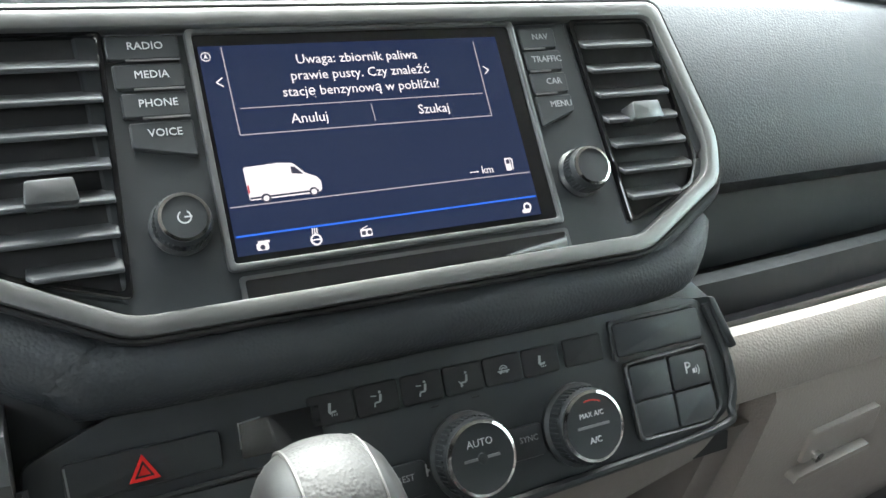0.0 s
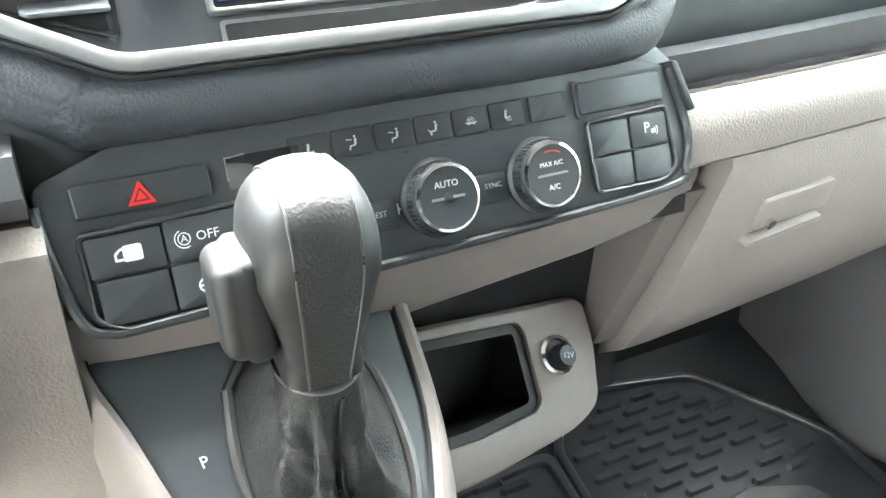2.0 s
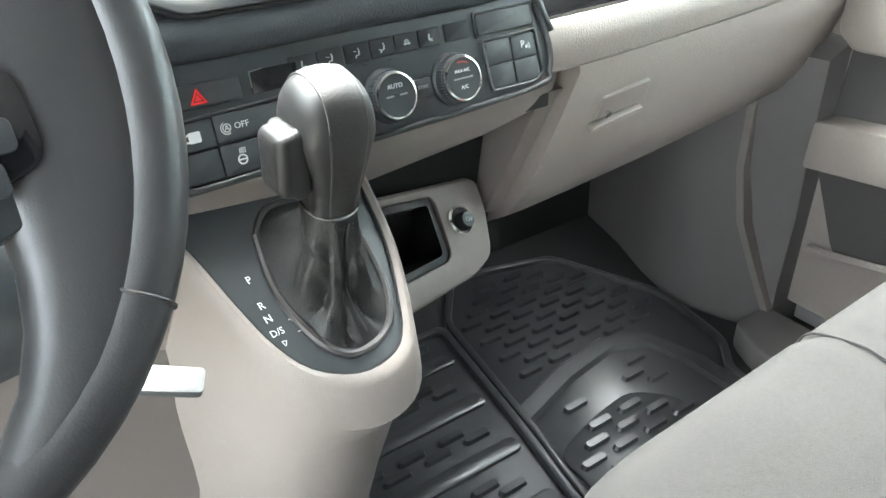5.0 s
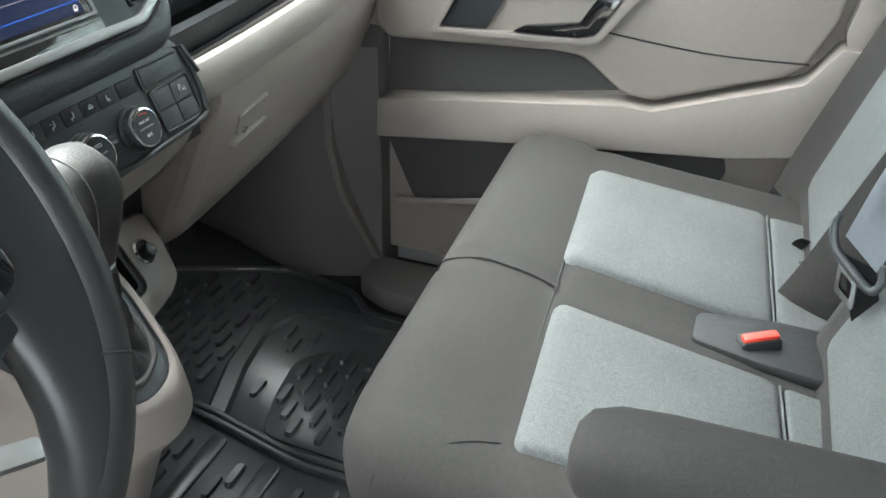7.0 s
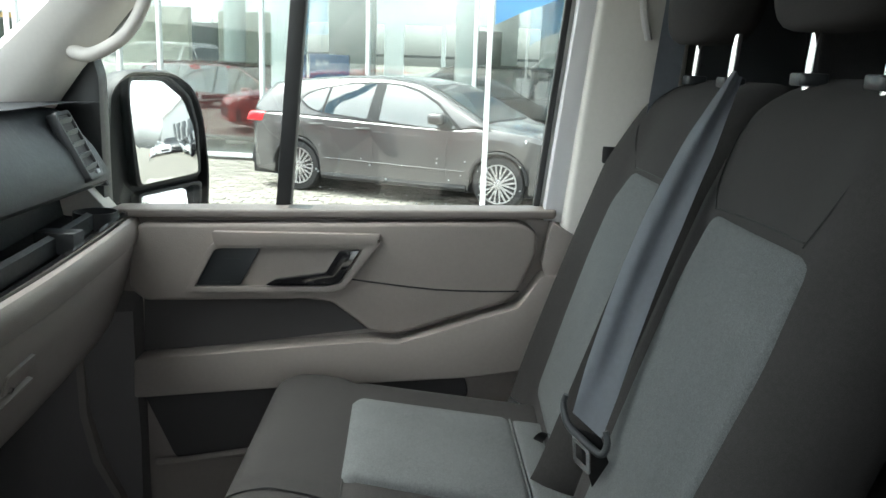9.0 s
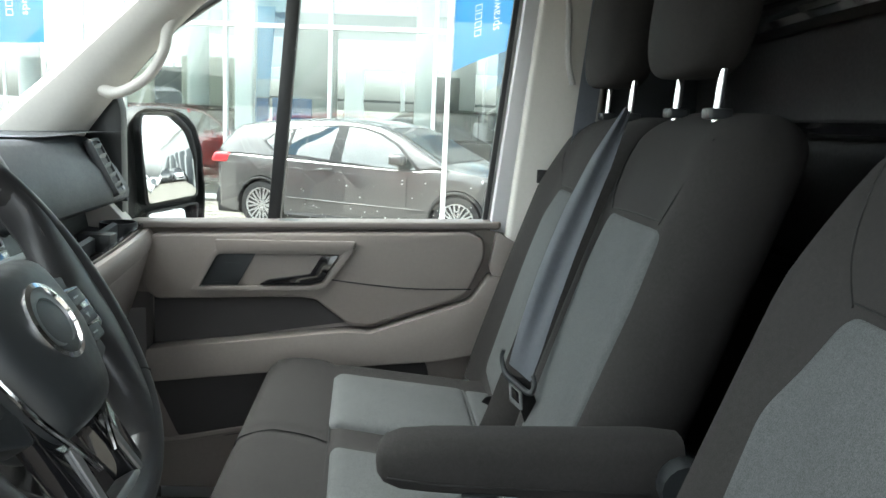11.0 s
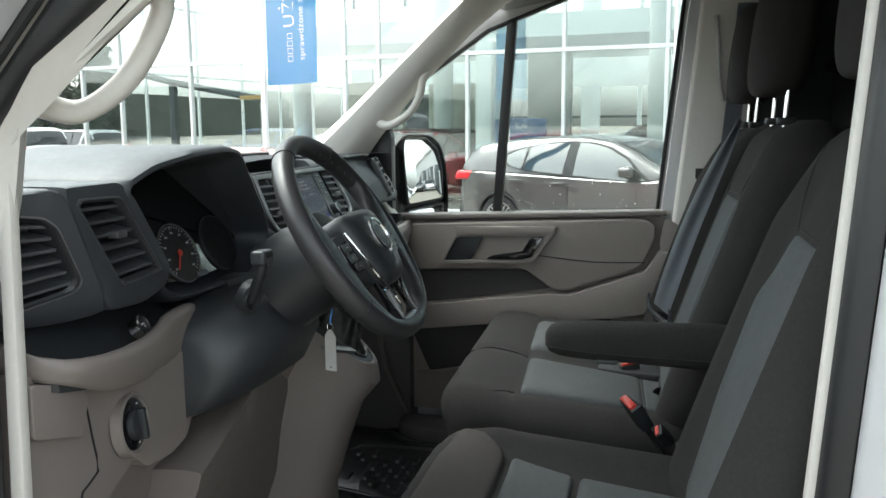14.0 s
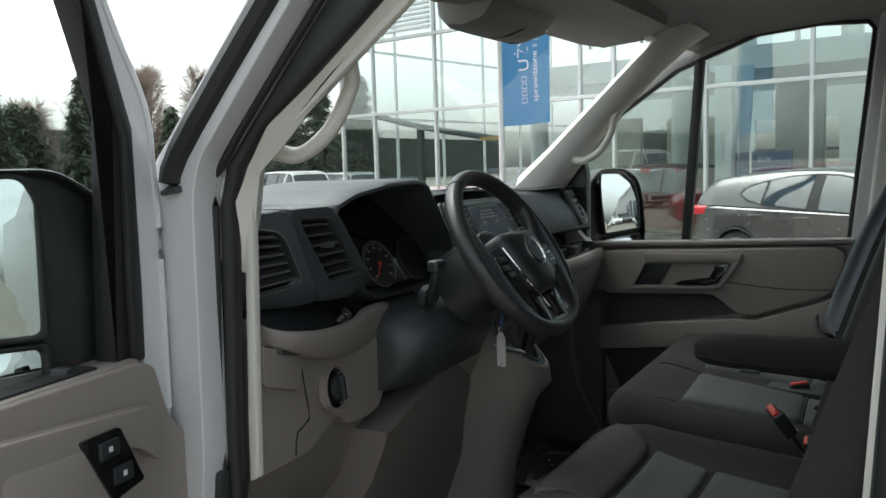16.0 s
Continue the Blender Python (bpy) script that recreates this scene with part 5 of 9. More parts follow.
part("face", lathe([(0.0345, -0.006), (0.0345, 0.002), (0.033, 0.003), (0.001, 0.003)], LS, 32), GLOSS, lsw)
part("knob", lathe([(0.022, 0.003), (0.021, 0.010), (0.018, 0.012), (0.001, 0.012)], LS, 28), PLASTIC, lsw)
part("grip", box(-0.0045, -0.021, 0.010, 0.0045, 0.021, 0.020, 0.002, 2, LS), PLASTIC, lsw)
for k in range(5):
    a = radians(60 - 35 * k)
    part("lamp_mark", flat_shapes([rect(0.0275 * math.cos(a) - 0.002, 0.0275 * math.sin(a) - 0.0012, 0.0275 * math.cos(a) + 0.002, 0.0275 * math.sin(a) + 0.0012)], LS, 0.003, 0.0034), INKG, lsw)
# taupe shelf by the door
shelf = thing("driver_shelf", (-0.72, -0.02, 0.74), "taupe open shelf with a black inside beside the driver's door", "shelf")
SH = [(-0.928, 0.018, 0.812, 0.772), (-0.900, 0.010, 0.806, 0.765), (-0.888, -0.028, 0.789, 0.758), (-0.872, -0.051, 0.782, 0.752), (-0.845, -0.058, 0.777, 0.740), (-0.80, -0.056, 0.770, 0.722), (-0.753, -0.050, 0.766, 0.712), (-0.70, -0.041, 0.764, 0.706), (-0.655, -0.029, 0.766, 0.706), (-0.63, -0.024, 0.775, 0.705), (-0.60, -0.018, 0.777, 0.704), (-0.548, -0.008, 0.776, 0.698), (-0.518, 0.0, 0.770, 0.698), (-0.508, 0.016, 0.752, 0.702)]
part("front", loft([[Vector((x, y + dy, z)) for dy, z in ((0.020, zt - 0.010), (0.014, zt - 0.001), (0.008, zt), (0.001, zt - 0.003), (-0.003, zt - 0.010), (0.0, zt - 0.55 * (zt - zb)), (0.004, zb + 0.005), (0.010, zb), (0.06, zb), (0.06, zt - 0.04))] for x, y, zt, zb in SH]), TAUPE_C, shelf, "taupe shelf front", 55)
part("inside", loft([[Vector((x, y + dy, z)) for dy, z in ((0.018, zt - 0.006), (0.026, zt - 0.024), (0.040, zt - 0.026), (0.16, 0.850), (0.17, 0.850), (0.06, zt - 0.045), (0.016, zt - 0.04))] for x, y, zt, zb in SH]), PLASTIC, shelf, "black sloped inside of the shelf")
btn = thing("door_button", (-0.655, 0.0, 0.765), "small round chrome-ringed button on the shelf", "button")
B = fr((-0.668, -0.006, 0.771), (1, 0.15, 0), (0, 0.55, 0.83), Vector((1, 0.15, 0)).cross(Vector((0, 0.55, 0.83))))
part("ring", lathe([(0.0155, -0.012), (0.0155, 0.003), (0.0125, 0.004), (0.012, 0)], B, 24), CHROME, btn)
part("face", lathe([(0.0122, -0.012), (0.0122, 0.0015), (0.001, 0.0015)], B, 20), BLACK, btn)
part("mark", flat_shapes([bar(-0.004, 0.001, 0.004, 0.001, 0.003), disc(0.003, -0.003, 0.002, 8)], B, 0.0015, 0.002), INKG, btn)

# ==== steering wheel ====
WHEELL = mat("wheel_leather", (0.028, 0.028, 0.029), 0.38, grain=0.10, grain_scale=1100, var=0.05, rough_var=0.02)
wheel = thing("steering_wheel", (-0.35, -0.2, 0.86), "black leather three-spoke steering wheel with chrome accents", "steering wheel")
n = 72
loops = []
for k in range(n + 1):
    a = 2 * math.pi * k / n - math.pi / 2
    R = 0.1745 - 0.008 * max(0, math.cos(a + math.pi / 2)) ** 6
    grip = 1.0 + 0.10 * math.exp(-((abs(math.degrees(a + math.pi / 2) - 180) - 62) / 14) ** 2)
    c = Vector((R * math.cos(a), R * math.sin(a), 0))
    e = Vector((math.cos(a), math.sin(a), 0))
    loops.append([WH @ (c + e * (0.0150 * grip * math.cos(b)) + Vector((0, 0, 0.0180 * math.sin(b)))) for b in (2 * math.pi * j / 16 for j in range(16))])
bm = loft(loops, caps=False)
bmesh.ops.remove_doubles(bm, verts=bm.verts, dist=1e-5)
part("rim", bm, WHEELL, wheel, "black leather rim with stitching")
bm = bmesh.new()
for k in range(110):
    a = math.pi * 2 * k / 110
    c = Vector((math.cos(a) * 0.1600, math.sin(a) * 0.1600, 0.004 if k % 2 else -0.003))
    tube([WH @ c, WH @ (c + Vector((-0.004 * math.sin(a), 0.004 * math.cos(a), 0.004)))], 0.0006, 5, 0, bm=bm)
st_ = part("stitching", bm, DKSATIN, wheel)
for a in (60, 120, 215, 325):
    ca, sa = math.cos(radians(a)), math.sin(radians(a))
    part("rim_seam", tube([WH @ Vector((ca * (0.1745 + 0.0155 * math.cos(b)), sa * (0.1745 + 0.0155 * math.cos(b)), 0.0184 * math.sin(b))) for b in (2 * math.pi * j / 14 for j in range(15))], 0.0009, 5, 0), BLACK, wheel)
WB = WH @ Matrix.Translation((0, -0.026, 0))
def hub_fn(p):
    k = max(0.0, -p.y / 0.075)
    return WB @ Vector((p.x * (1 - 0.42 * k), p.y - 0.002, p.z - 0.002 + 0.012 * (1 - (p.x / 0.08) ** 2 - (p.y / 0.09) ** 2)))
hub = part("hub", cushion(0.074, 0.066, 0.030, 0.020, hub_fn, 16), PLASTIC, wheel, "soft black airbag cover")
def emblem():
    L = WB @ Matrix.Translation((0, 0.008, 0.0375))
    e = part("emblem_ring", lathe([(0.031, -0.004), (0.031, 0.003), (0.027, 0.004), (0.026, 0.001)], L, 32), CHROME, hub, "round chrome emblem")
    part("emblem_face", lathe([(0.027, -0.002), (0.027, 0.0015), (0.019, 0.0022), (0.018, 0.0012), (0.001, 0.0016)], L, 32), DKSATIN, e)
emblem()
for sgn in (1, -1):
    sp = [(sgn * 0.055, 0.040), (sgn * 0.100, 0.038), (sgn * 0.168, 0.028), (sgn * 0.170, -0.018), (sgn * 0.120, -0.034), (sgn * 0.060, -0.055)]
    spoke = part("side_spoke", prism(soften(sp, 0.008), -0.010, 0.010, WB, 0.006, 3), PLASTIC, wheel, "black side spoke with buttons")
    part("button_pad", prism(soften([(sgn * 0.080, 0.026), (sgn * 0.128, 0.022), (sgn * 0.130, -0.016), (sgn * 0.085, -0.030)], 0.010), 0.009, 0.0155, WB, 0.003), GLOSS, spoke)
    for j, (du, dv) in enumerate(((0.105, 0.014), (0.105, -0.004), (0.098, -0.019))):
        part("key", prism(rrect(sgn * du - 0.016, dv - 0.0065, sgn * du + 0.016, dv + 0.0065, 0.003), 0.0150, 0.0172, WB, 0.001), PANEL, spoke)
        part("key_mark", flat_shapes([[(sgn * du - 0.003, dv + 0.002), (sgn * du + 0.003, dv + 0.002), (sgn * du, dv - 0.003)]] if j == 1 else [bar(sgn * du - 0.005, dv, sgn * du + 0.005, dv, 0.0015)], WB, 0.0172, 0.0175), INKG, spoke)
    loops = []
    for deg, rin in ((38, 0.1660), (28, 0.1570), (20, 0.1440), (12, 0.1270), (4, 0.1140), (-4, 0.1080), (-12, 0.1085), (-20, 0.1140), (-28, 0.1230), (-36, 0.1330), (-44, 0.1430), (-52, 0.1520), (-60, 0.1590), (-68, 0.1660)):
        a_ = radians(deg)
        rc, hw = (rin + 0.1770) / 2, (0.1770 - rin) / 2 + 0.002
        th_ = 0.0165 - 0.030 * max(0.0, 0.155 - rin) * 1.6
        loops.append([WH @ Vector((sgn * math.cos(a_) * (rc + hw * math.copysign(abs(math.cos(b)) ** 0.8, math.cos(b))), math.sin(a_) * (rc + hw * math.copysign(abs(math.cos(b)) ** 0.8, math.cos(b))), th_ * math.copysign(abs(math.sin(b)) ** 0.8, math.sin(b)) * (1.0 + 0.18 * math.cos(b)))) for b in (2 * math.pi * j / 20 for j in range(20))])
    part("spoke_flare", loft(loops), WHEELL, wheel, "leather flare of the spoke", 70)
    part("flare_stitching", tube([WH @ Vector((sgn * math.cos(radians(d)) * (r + 0.002), math.sin(radians(d)) * (r + 0.002), 0.011)) for d, r in ((36, 0.1640), (26, 0.155), (18, 0.1425))], 0.0010, 5, 3), SEAM_L, wheel)
    part("chrome_edge", tube([WB @ Vector((sgn * u, v, w)) for u, v, w in ((0.072, 0.036, 0.014), (0.070, 0.0, 0.018), (0.058, -0.040, 0.018), (0.030, -0.078, 0.014), (0.018, -0.10, 0.012))], 0.0026, 8, 5), CHROME, wheel)
    low = [(sgn * 0.060, -0.045), (sgn * 0.026, -0.085), (sgn * 0.020, -0.100), (sgn * 0.030, -0.170), (sgn * 0.052, -0.166), (sgn * 0.056, -0.12)]
    low_ = part("lower_spoke", prism(soften(low, 0.006), -0.008, 0.010, WH, 0.004), GLOSS, wheel)
    part("silver_insert", prism(soften([(sgn * 0.027, -0.100), (sgn * 0.036, -0.098), (sgn * 0.041, -0.150), (sgn * 0.034, -0.156)], 0.003), 0.009, 0.0122, WH, 0.001), SATIN, low_, "satin silver insert")
part("spoke_foot", prism(soften([(-0.045, -0.160), (-0.030, -0.148), (0.030, -0.148), (0.045, -0.160), (0.040, -0.176), (-0.040, -0.176)], 0.006), -0.010, 0.012, WH, 0.004), SATIN, wheel, "satin silver foot of the lower spoke")
# key tag
tag = thing("key_tag", (-0.275, -0.118, 0.64), "white plastic key tag hanging below the steering column", "key tag")
TG = fr((-0.277, -0.122, 0.635), Vector((0.25, 0.97, 0.0)).normalized(), (0, 0, 1), Vector((0.25, 0.97, 0)).normalized().cross(Vector((0, 0, 1))))
part("card", ring([(-0.012, -0.036), (0.012, -0.036), (0.012, 0.028), (0.004, 0.040), (-0.004, 0.040), (-0.012, 0.028)], [(-0.0015, -0.031), (0.0015, -0.031), (0.0015, -0.028), (0.0007, -0.0275), (-0.0007, -0.0275), (-0.0015, -0.028)], -0.0008, 0.0008, TG), TAGW, tag)
part("hole", prism(disc(0, -0.0295, 0.0018, 10), -0.0006, 0.0010, TG), BLACK, tag)
part("ring", tube([TG @ Vector((0.006 * math.cos(a), 0.046 + 0.008 * math.sin(a), 0)) for a in (2 * math.pi * k / 12 for k in range(13))], 0.0008, 6, 0), CHROME, tag)
BLUEC = mat("blue_cord", (0.05, 0.22, 0.55), 0.7)
part("cord", tube([TG @ Vector(p) for p in ((0.0, 0.050, 0.001), (0.001, 0.062, 0.004), (-0.003, 0.075, 0.003), (-0.006, 0.088, -0.002))], 0.0016, 6, 4), BLUEC, tag, "blue cord")

# ==== floor, footwell and mats ====
def footwell():
    f = part("floor", box(-0.98, -1.20, 0.0, 0.98, 0.62, 0.045), CARPET)
    tagged(f, "dark lined cab floor under the mats", "floor", kind="structure")
    w = part("wall_front", box(-0.98, 0.60, 0.0, 0.98, 0.66, 0.95), CARPET)
    tagged(w, "dark lined bulkhead at the front of the footwells", "wall", kind="structure")
footwell()
for nm, x0, x1, y0, z1 in (("wall_left", -1.02, -0.985, 0.20, 0.84), ("wall_right", 0.985, 1.02, 0.13, 0.73)):
    tagged(part(nm, box(x0, y0, -0.12, x1, 0.72, z1, 0.01), SILVER), "silver van side beside the footwell", "van side", kind="structure")
arch = thing("footwell_lining", (0.70, 0.2, 0.05), "grey moulded lining over the wheel arch in the footwell", "wheel arch lining")
part("side", loft([[Vector((x, y, z)) for x, z in ((xb, 0.045), (xb - 0.004, 0.14), (xb + 0.002, 0.28), (xb - 0.008, 0.42), (xb - 0.012, 0.56), (0.975, 0.60), (0.975, 0.045))] for y, xb in ((0.62, 0.958), (0.47, 0.912), (0.36, 0.866), (0.28, 0.842), (0.22, 0.842), (0.16, 0.862), (0.11, 0.884), (0.08, 0.892))]), LINING, arch)
# Added strip: the crease's shade beside the door is put into its colour.
part("crease_shade_strip", loft([[Vector((x + dx, y + dy, z)) for dx, dy in ((-0.010, 0.006), (-0.006, -0.006), (0.03, -0.006), (0.03, 0.006))] for x, y, z in ((0.862, 0.170, 0.56), (0.850, 0.172, 0.46), (0.846, 0.168, 0.36), (0.852, 0.150, 0.26), (0.868, 0.115, 0.17), (0.880, 0.085, 0.10))]), TAUPE_D, arch, "taupe strip darkened like the shaded crease beside the door")
part("sill_step", prism(soften([(0.775, 0.035), (0.81, 0.100), (0.90, 0.10), (0.90, -0.62), (0.80, -0.62), (0.765, -0.05)], 0.02), 0.045, 0.095, XY, 0.015, 3), LINING, arch)
def mat_sheet(name, outline, z, label):
    th = thing(name, (sum(p[0] for p in outline) / len(outline), sum(p[1] for p in outline) / len(outline), 0.045), label, "floor mat", "rubber floor mats")
    part("base", prism(soften(outline, 0.03), 0.045, z, XY, 0.003), MATRUB, th)
    part("border", ring(soften(outline, 0.03), soften(inset(outline, 0.014), 0.025), 0.045, z + 0.010, XY, 0.004), MATRUB, th, "raised rubber border")
    return th
TREAD = {}
def tread(th, x, y, z, L=0.050, W=0.014, turn=0.0):
    """One raised bar of the mat's tread."""
    if (L, W) not in TREAD:
        b = bmesh.new()
        prism(rrect(-L / 2, -W / 2, L / 2, W / 2, W * 0.42, 2), 0.0, 0.0075, XY, bm=b, taper=0.86)
        me = bpy.data.meshes.new("tread_bar")
        b.to_mesh(me)
        b.free()
        me.materials.append(MATRUB)
        TREAD[(L, W)] = me
    ob = new("tread_bar", TREAD[(L, W)])
    ob.parent, ob.matrix_parent_inverse, ob.matrix_basis = th, base_of(th), Matrix.Translation((x, y, z)) @ Matrix.Rotation(turn, 4, "Z")
def inside(poly, x, y):
    hit_ = False
    for (x0, y0), (x1, y1) in zip(poly, poly[1:] + poly[:1]):
        if (y0 > y) != (y1 > y) and x < x0 + (y - y0) / (y1 - y0) * (x1 - x0):
            hit_ = not hit_
    return hit_
M1 = [(0.325, -0.28), (0.33, 0.0), (0.362, 0.137), (0.42, 0.44), (0.52, 0.56), (0.74, 0.50), (0.83, 0.27), (0.80, 0.10), (0.74, 0.04), (0.74, -0.28)]
m1 = mat_sheet("passenger_floor_mat", M1, 0.054, "black ribbed rubber mat in the passenger footwell")
IN1 = inset(M1, 0.040)
RIDGE = [(0.365, 0.165), (0.50, 0.205), (0.62, 0.222), (0.69, 0.190), (0.712, 0.10), (0.715, -0.24)]
PLATEAU = [(0.36, 0.072), (0.46, 0.10), (0.555, 0.112), (0.612, 0.055), (0.625, -0.25), (0.345, -0.25)]
part("ridge", loft([[Vector((x + dx * w, y + dy * w, z)) for w, z in ((-0.024, 0.052), (-0.014, 0.060), (0.014, 0.060), (0.024, 0.052))] for (x, y), (dx, dy) in zip(RIDGE, ((-0.2, 1), (-0.2, 1), (0.1, 1), (0.7, 0.7), (1, 0.1), (1, 0)))]), MATRUB, m1, "smooth raised ridge")
part("heel_plateau", prism(soften(PLATEAU, 0.03), 0.050, 0.058, XY, 0.003), MATRUB, m1)
rows = 0
y = -0.215
while y < 0.50:
    x = 0.36 + (0.0335 if rows % 2 else 0.0)
    while x < 0.80:
        edge = 0.165 + 0.2 * (x - 0.365) if x < 0.66 else 0.30 - 2.2 * (x - 0.66)
        near_ridge = abs(y - edge) < 0.045 or (x > 0.66 and y < 0.23)
        on = inside(PLATEAU, x, y)
        rim_ = not on and inside([(px + (px - 0.48) * 0.12, py + 0.03) for px, py in PLATEAU], x, y)
        if inside(IN1, x, y) and not near_ridge and not rim_:
            tread(m1, x, y, 0.058 if on else 0.054)
        x += 0.067
    y += 0.027
    rows += 1
M2 = [(-0.02, -0.28), (-0.02, 0.40), (0.41, 0.43), (0.357, 0.137), (0.322, -0.02), (0.318, -0.28)]
m2 = mat_sheet("centre_floor_mat", M2, 0.062, "black ribbed rubber mat in front of the middle seat")
for j in range(6):
    y0 = 0.40 - 0.11 * j
    right = 0.30 + 0.19 * max(0.0, y0)
    for k in range(6):
        for dx, dy in ((0.0, 0.009), (0.034, -0.011)):
            x = right - 0.052 - 0.0725 * k + dx - 0.034
            if x > 0.02:
                tread(m2, x, y0 + dy, 0.062)
    part("flat_rib", prism(rrect(0.02, y0 - 0.071, right - 0.008, y0 - 0.041, 0.012), 0.056, 0.0675, XY, 0.002), MATRUB, m2)
M3 = [(-0.86, -0.30), (-0.86, 0.30), (-0.74, 0.40), (-0.24, 0.40), (-0.20, 0.10), (-0.12, -0.05), (-0.12, -0.30)]
m3 = mat_sheet("driver_floor_mat", M3, 0.058, "black ribbed rubber mat in the driver's footwell")
IN3 = inset(M3, 0.045)
for j in range(6):
    for k in range(10):
        for dx, dy in ((0.0, 0.009), (0.034, -0.011)):
            x, y = -0.84 + 0.0725 * k + dx, -0.24 + 0.10 * j + dy
            if inside(IN3, x, y):
                tread(m3, x, y, 0.058)

# ==== seats ====
def pillow(outline, fn, lift=0.006, round_=0.02, sink=0.006):
    """A padded panel laid on a surface: fn maps (u, v, height) to the world; its edge is tucked in."""
    o = soften(outline, round_, 5)
    fine = []
    for i, p in enumerate(o):
        q = o[(i + 1) % len(o)]
        n = max(1, int(math.hypot(q[0] - p[0], q[1] - p[1]) / 0.022))
        fine += [(p[0] + (q[0] - p[0]) * k / n, p[1] + (q[1] - p[1]) * k / n) for k in range(n)]
    cx, cy = sum(p[0] for p in fine) / len(fine), sum(p[1] for p in fine) / len(fine)
    loops = []
    for g, h in ((1.0, -sink), (0.992, -sink * 0.3), (0.978, lift * 0.45), (0.955, lift * 0.8), (0.91, lift), (0.78, lift * 1.1), (0.6, lift * 1.1), (0.4, lift * 1.1), (0.2, lift * 1.1), (0.03, lift * 1.1)):
        loops.append([fn(cx + (x - cx) * g, cy + (y - cy) * g, h) for x, y in fine])
    return loft(loops)


def seat_block(x0, x1, R, top, yf, yr, zb, roll=0.058):
    """A seat cushion: profiles from the rear over the top and the front roll to the underside, rounded at both ends."""
    xs = [(x0 + R * (1 - math.sin(a)), R * (1 - math.cos(a))) for a in (1.57, 1.35, 1.1, 0.85, 0.6, 0.35, 0.15, 0.0)]
    n = 30
    xs += [(x0 + R + (x1 - x0 - 2 * R) * k / n, 0.0) for k in range(1, n)]
    xs += [(x1 - R * (1 - math.sin(a)), R * (1 - math.cos(a))) for a in (0.0, 0.15, 0.35, 0.6, 0.85, 1.1, 1.35, 1.57)]
    loops = []
    for x, drop in xs:
        f = yf(x) - drop * 0.55
        pts = [(yr, zb + 0.02), (yr - 0.004, top(x, yr) - drop - 0.03), (yr + 0.012, top(x, yr) - drop - 0.004)]
        pts += [(y, top(x, y) - drop) for y in np.linspace(yr + 0.04, f - roll, 26)]
        zc = top(x, f - roll) - drop
        pts += [(f - roll + roll * math.sin(a), zc - roll * (1 - math.cos(a)) * 0.95) for a in np.linspace(0.2, 1.5, 9)]
        pts += [(f - 0.004, zc - roll * 1.25), (f - 0.018, zc - roll * 1.9), (f - 0.045, zb + 0.012), (f - 0.075, zb)]
        loops.append([Vector((x, y, max(z, zb))) for y, z in pts])
    return loft(loops)


def back_shape(cx, y0, z0, h, hx, lean, depth, bolster, shoulder=0.10, narrow=0.0):
    """Returns half width at a height and the front surface of a backrest with side bolsters."""
    def half(v):
        k = max(0.0, min(1.0, v / h))
        w = hx * (1 - narrow * k ** 2)
        t = max(0.0, (v - (h - shoulder)) / shoulder)
        w *= 1 - 0.42 * (1 - math.sqrt(max(0.0, 1 - min(1.0, t) ** 2.2)))
        b = max(0.0, 1 - v / 0.10)
        return w * (1 - 0.10 * b * b)
    def front(u, v, lift=0.0):
        a = min(1.0, abs(u) / half(v))
        d = depth / 2 * max(0.0, 1 - a ** 5.0) ** 0.36
        k = max(0.0, min(1.0, v / h))
        swell = bolster * math.exp(-((a - 0.80) / 0.17) ** 2) * min(1.0, (1.08 - k) * 3.0)
        lumbar = 0.010 * math.sin(math.pi * k) * (1 - a * a)
        t = max(0.0, (v - (h - 0.055)) / 0.055)
        return Vector((cx + u, y0 - lean * v - depth / 2 + (d + swell + lumbar) * math.sqrt(max(0.0, 1 - min(1.0, t) ** 2 * 0.98)) + lift, z0 + v + lift * lean))
    return half, front


def backrest(owner, cx, hx, y0, z0, h, lean, depth, bolster, outline, seams, narrow=0.0, shoulder=0.10):
    half, front = back_shape(cx, y0, z0, h, hx, lean, depth, bolster, shoulder, narrow)
    loops = []
    vs = list(np.linspace(0.0, h - 0.055, 24)) + [h - 0.055 + 0.055 * math.sin(a) for a in (0.25, 0.5, 0.75, 1.0, 1.25, 1.45, 1.555)]
    fr_ = [-1.0, -0.995, -0.985, -0.965, -0.93, -0.88, -0.80, -0.70, -0.6, -0.45, -0.3, -0.15, 0.0]
    fr_ = fr_ + [-a for a in fr_[-2::-1]]
    for v in vs:
        w = half(v)
        t = max(0.0, (v - (h - 0.055)) / 0.055)
        s = math.sqrt(max(0.0, 1 - min(1.0, t) ** 2 * 0.98))
        loop = [front(a * w, v) for a in fr_]
        mid = y0 - lean * v - depth / 2
        loop += [Vector((cx + a * w, mid - depth / 2 * s * (1 - abs(a) ** 4) ** 0.4, z0 + v)) for a in (0.99, 0.95, 0.85, 0.6, 0.2, -0.2, -0.6, -0.85, -0.95, -0.99)]
        loops.append(loop)
    part("backrest", loft(loops), CLOTH_D, owner, "charcoal fabric backrest")
    part("back_insert", pillow(outline, front, 0.0045, 0.02, 0.005), CLOTH_L, owner, "light grey fabric panel")
    for line in seams:
        part("seam", tube([front(u, v, 0.0006) for u, v in line], 0.0012, 6, 4), SEAM, owner)
    return front


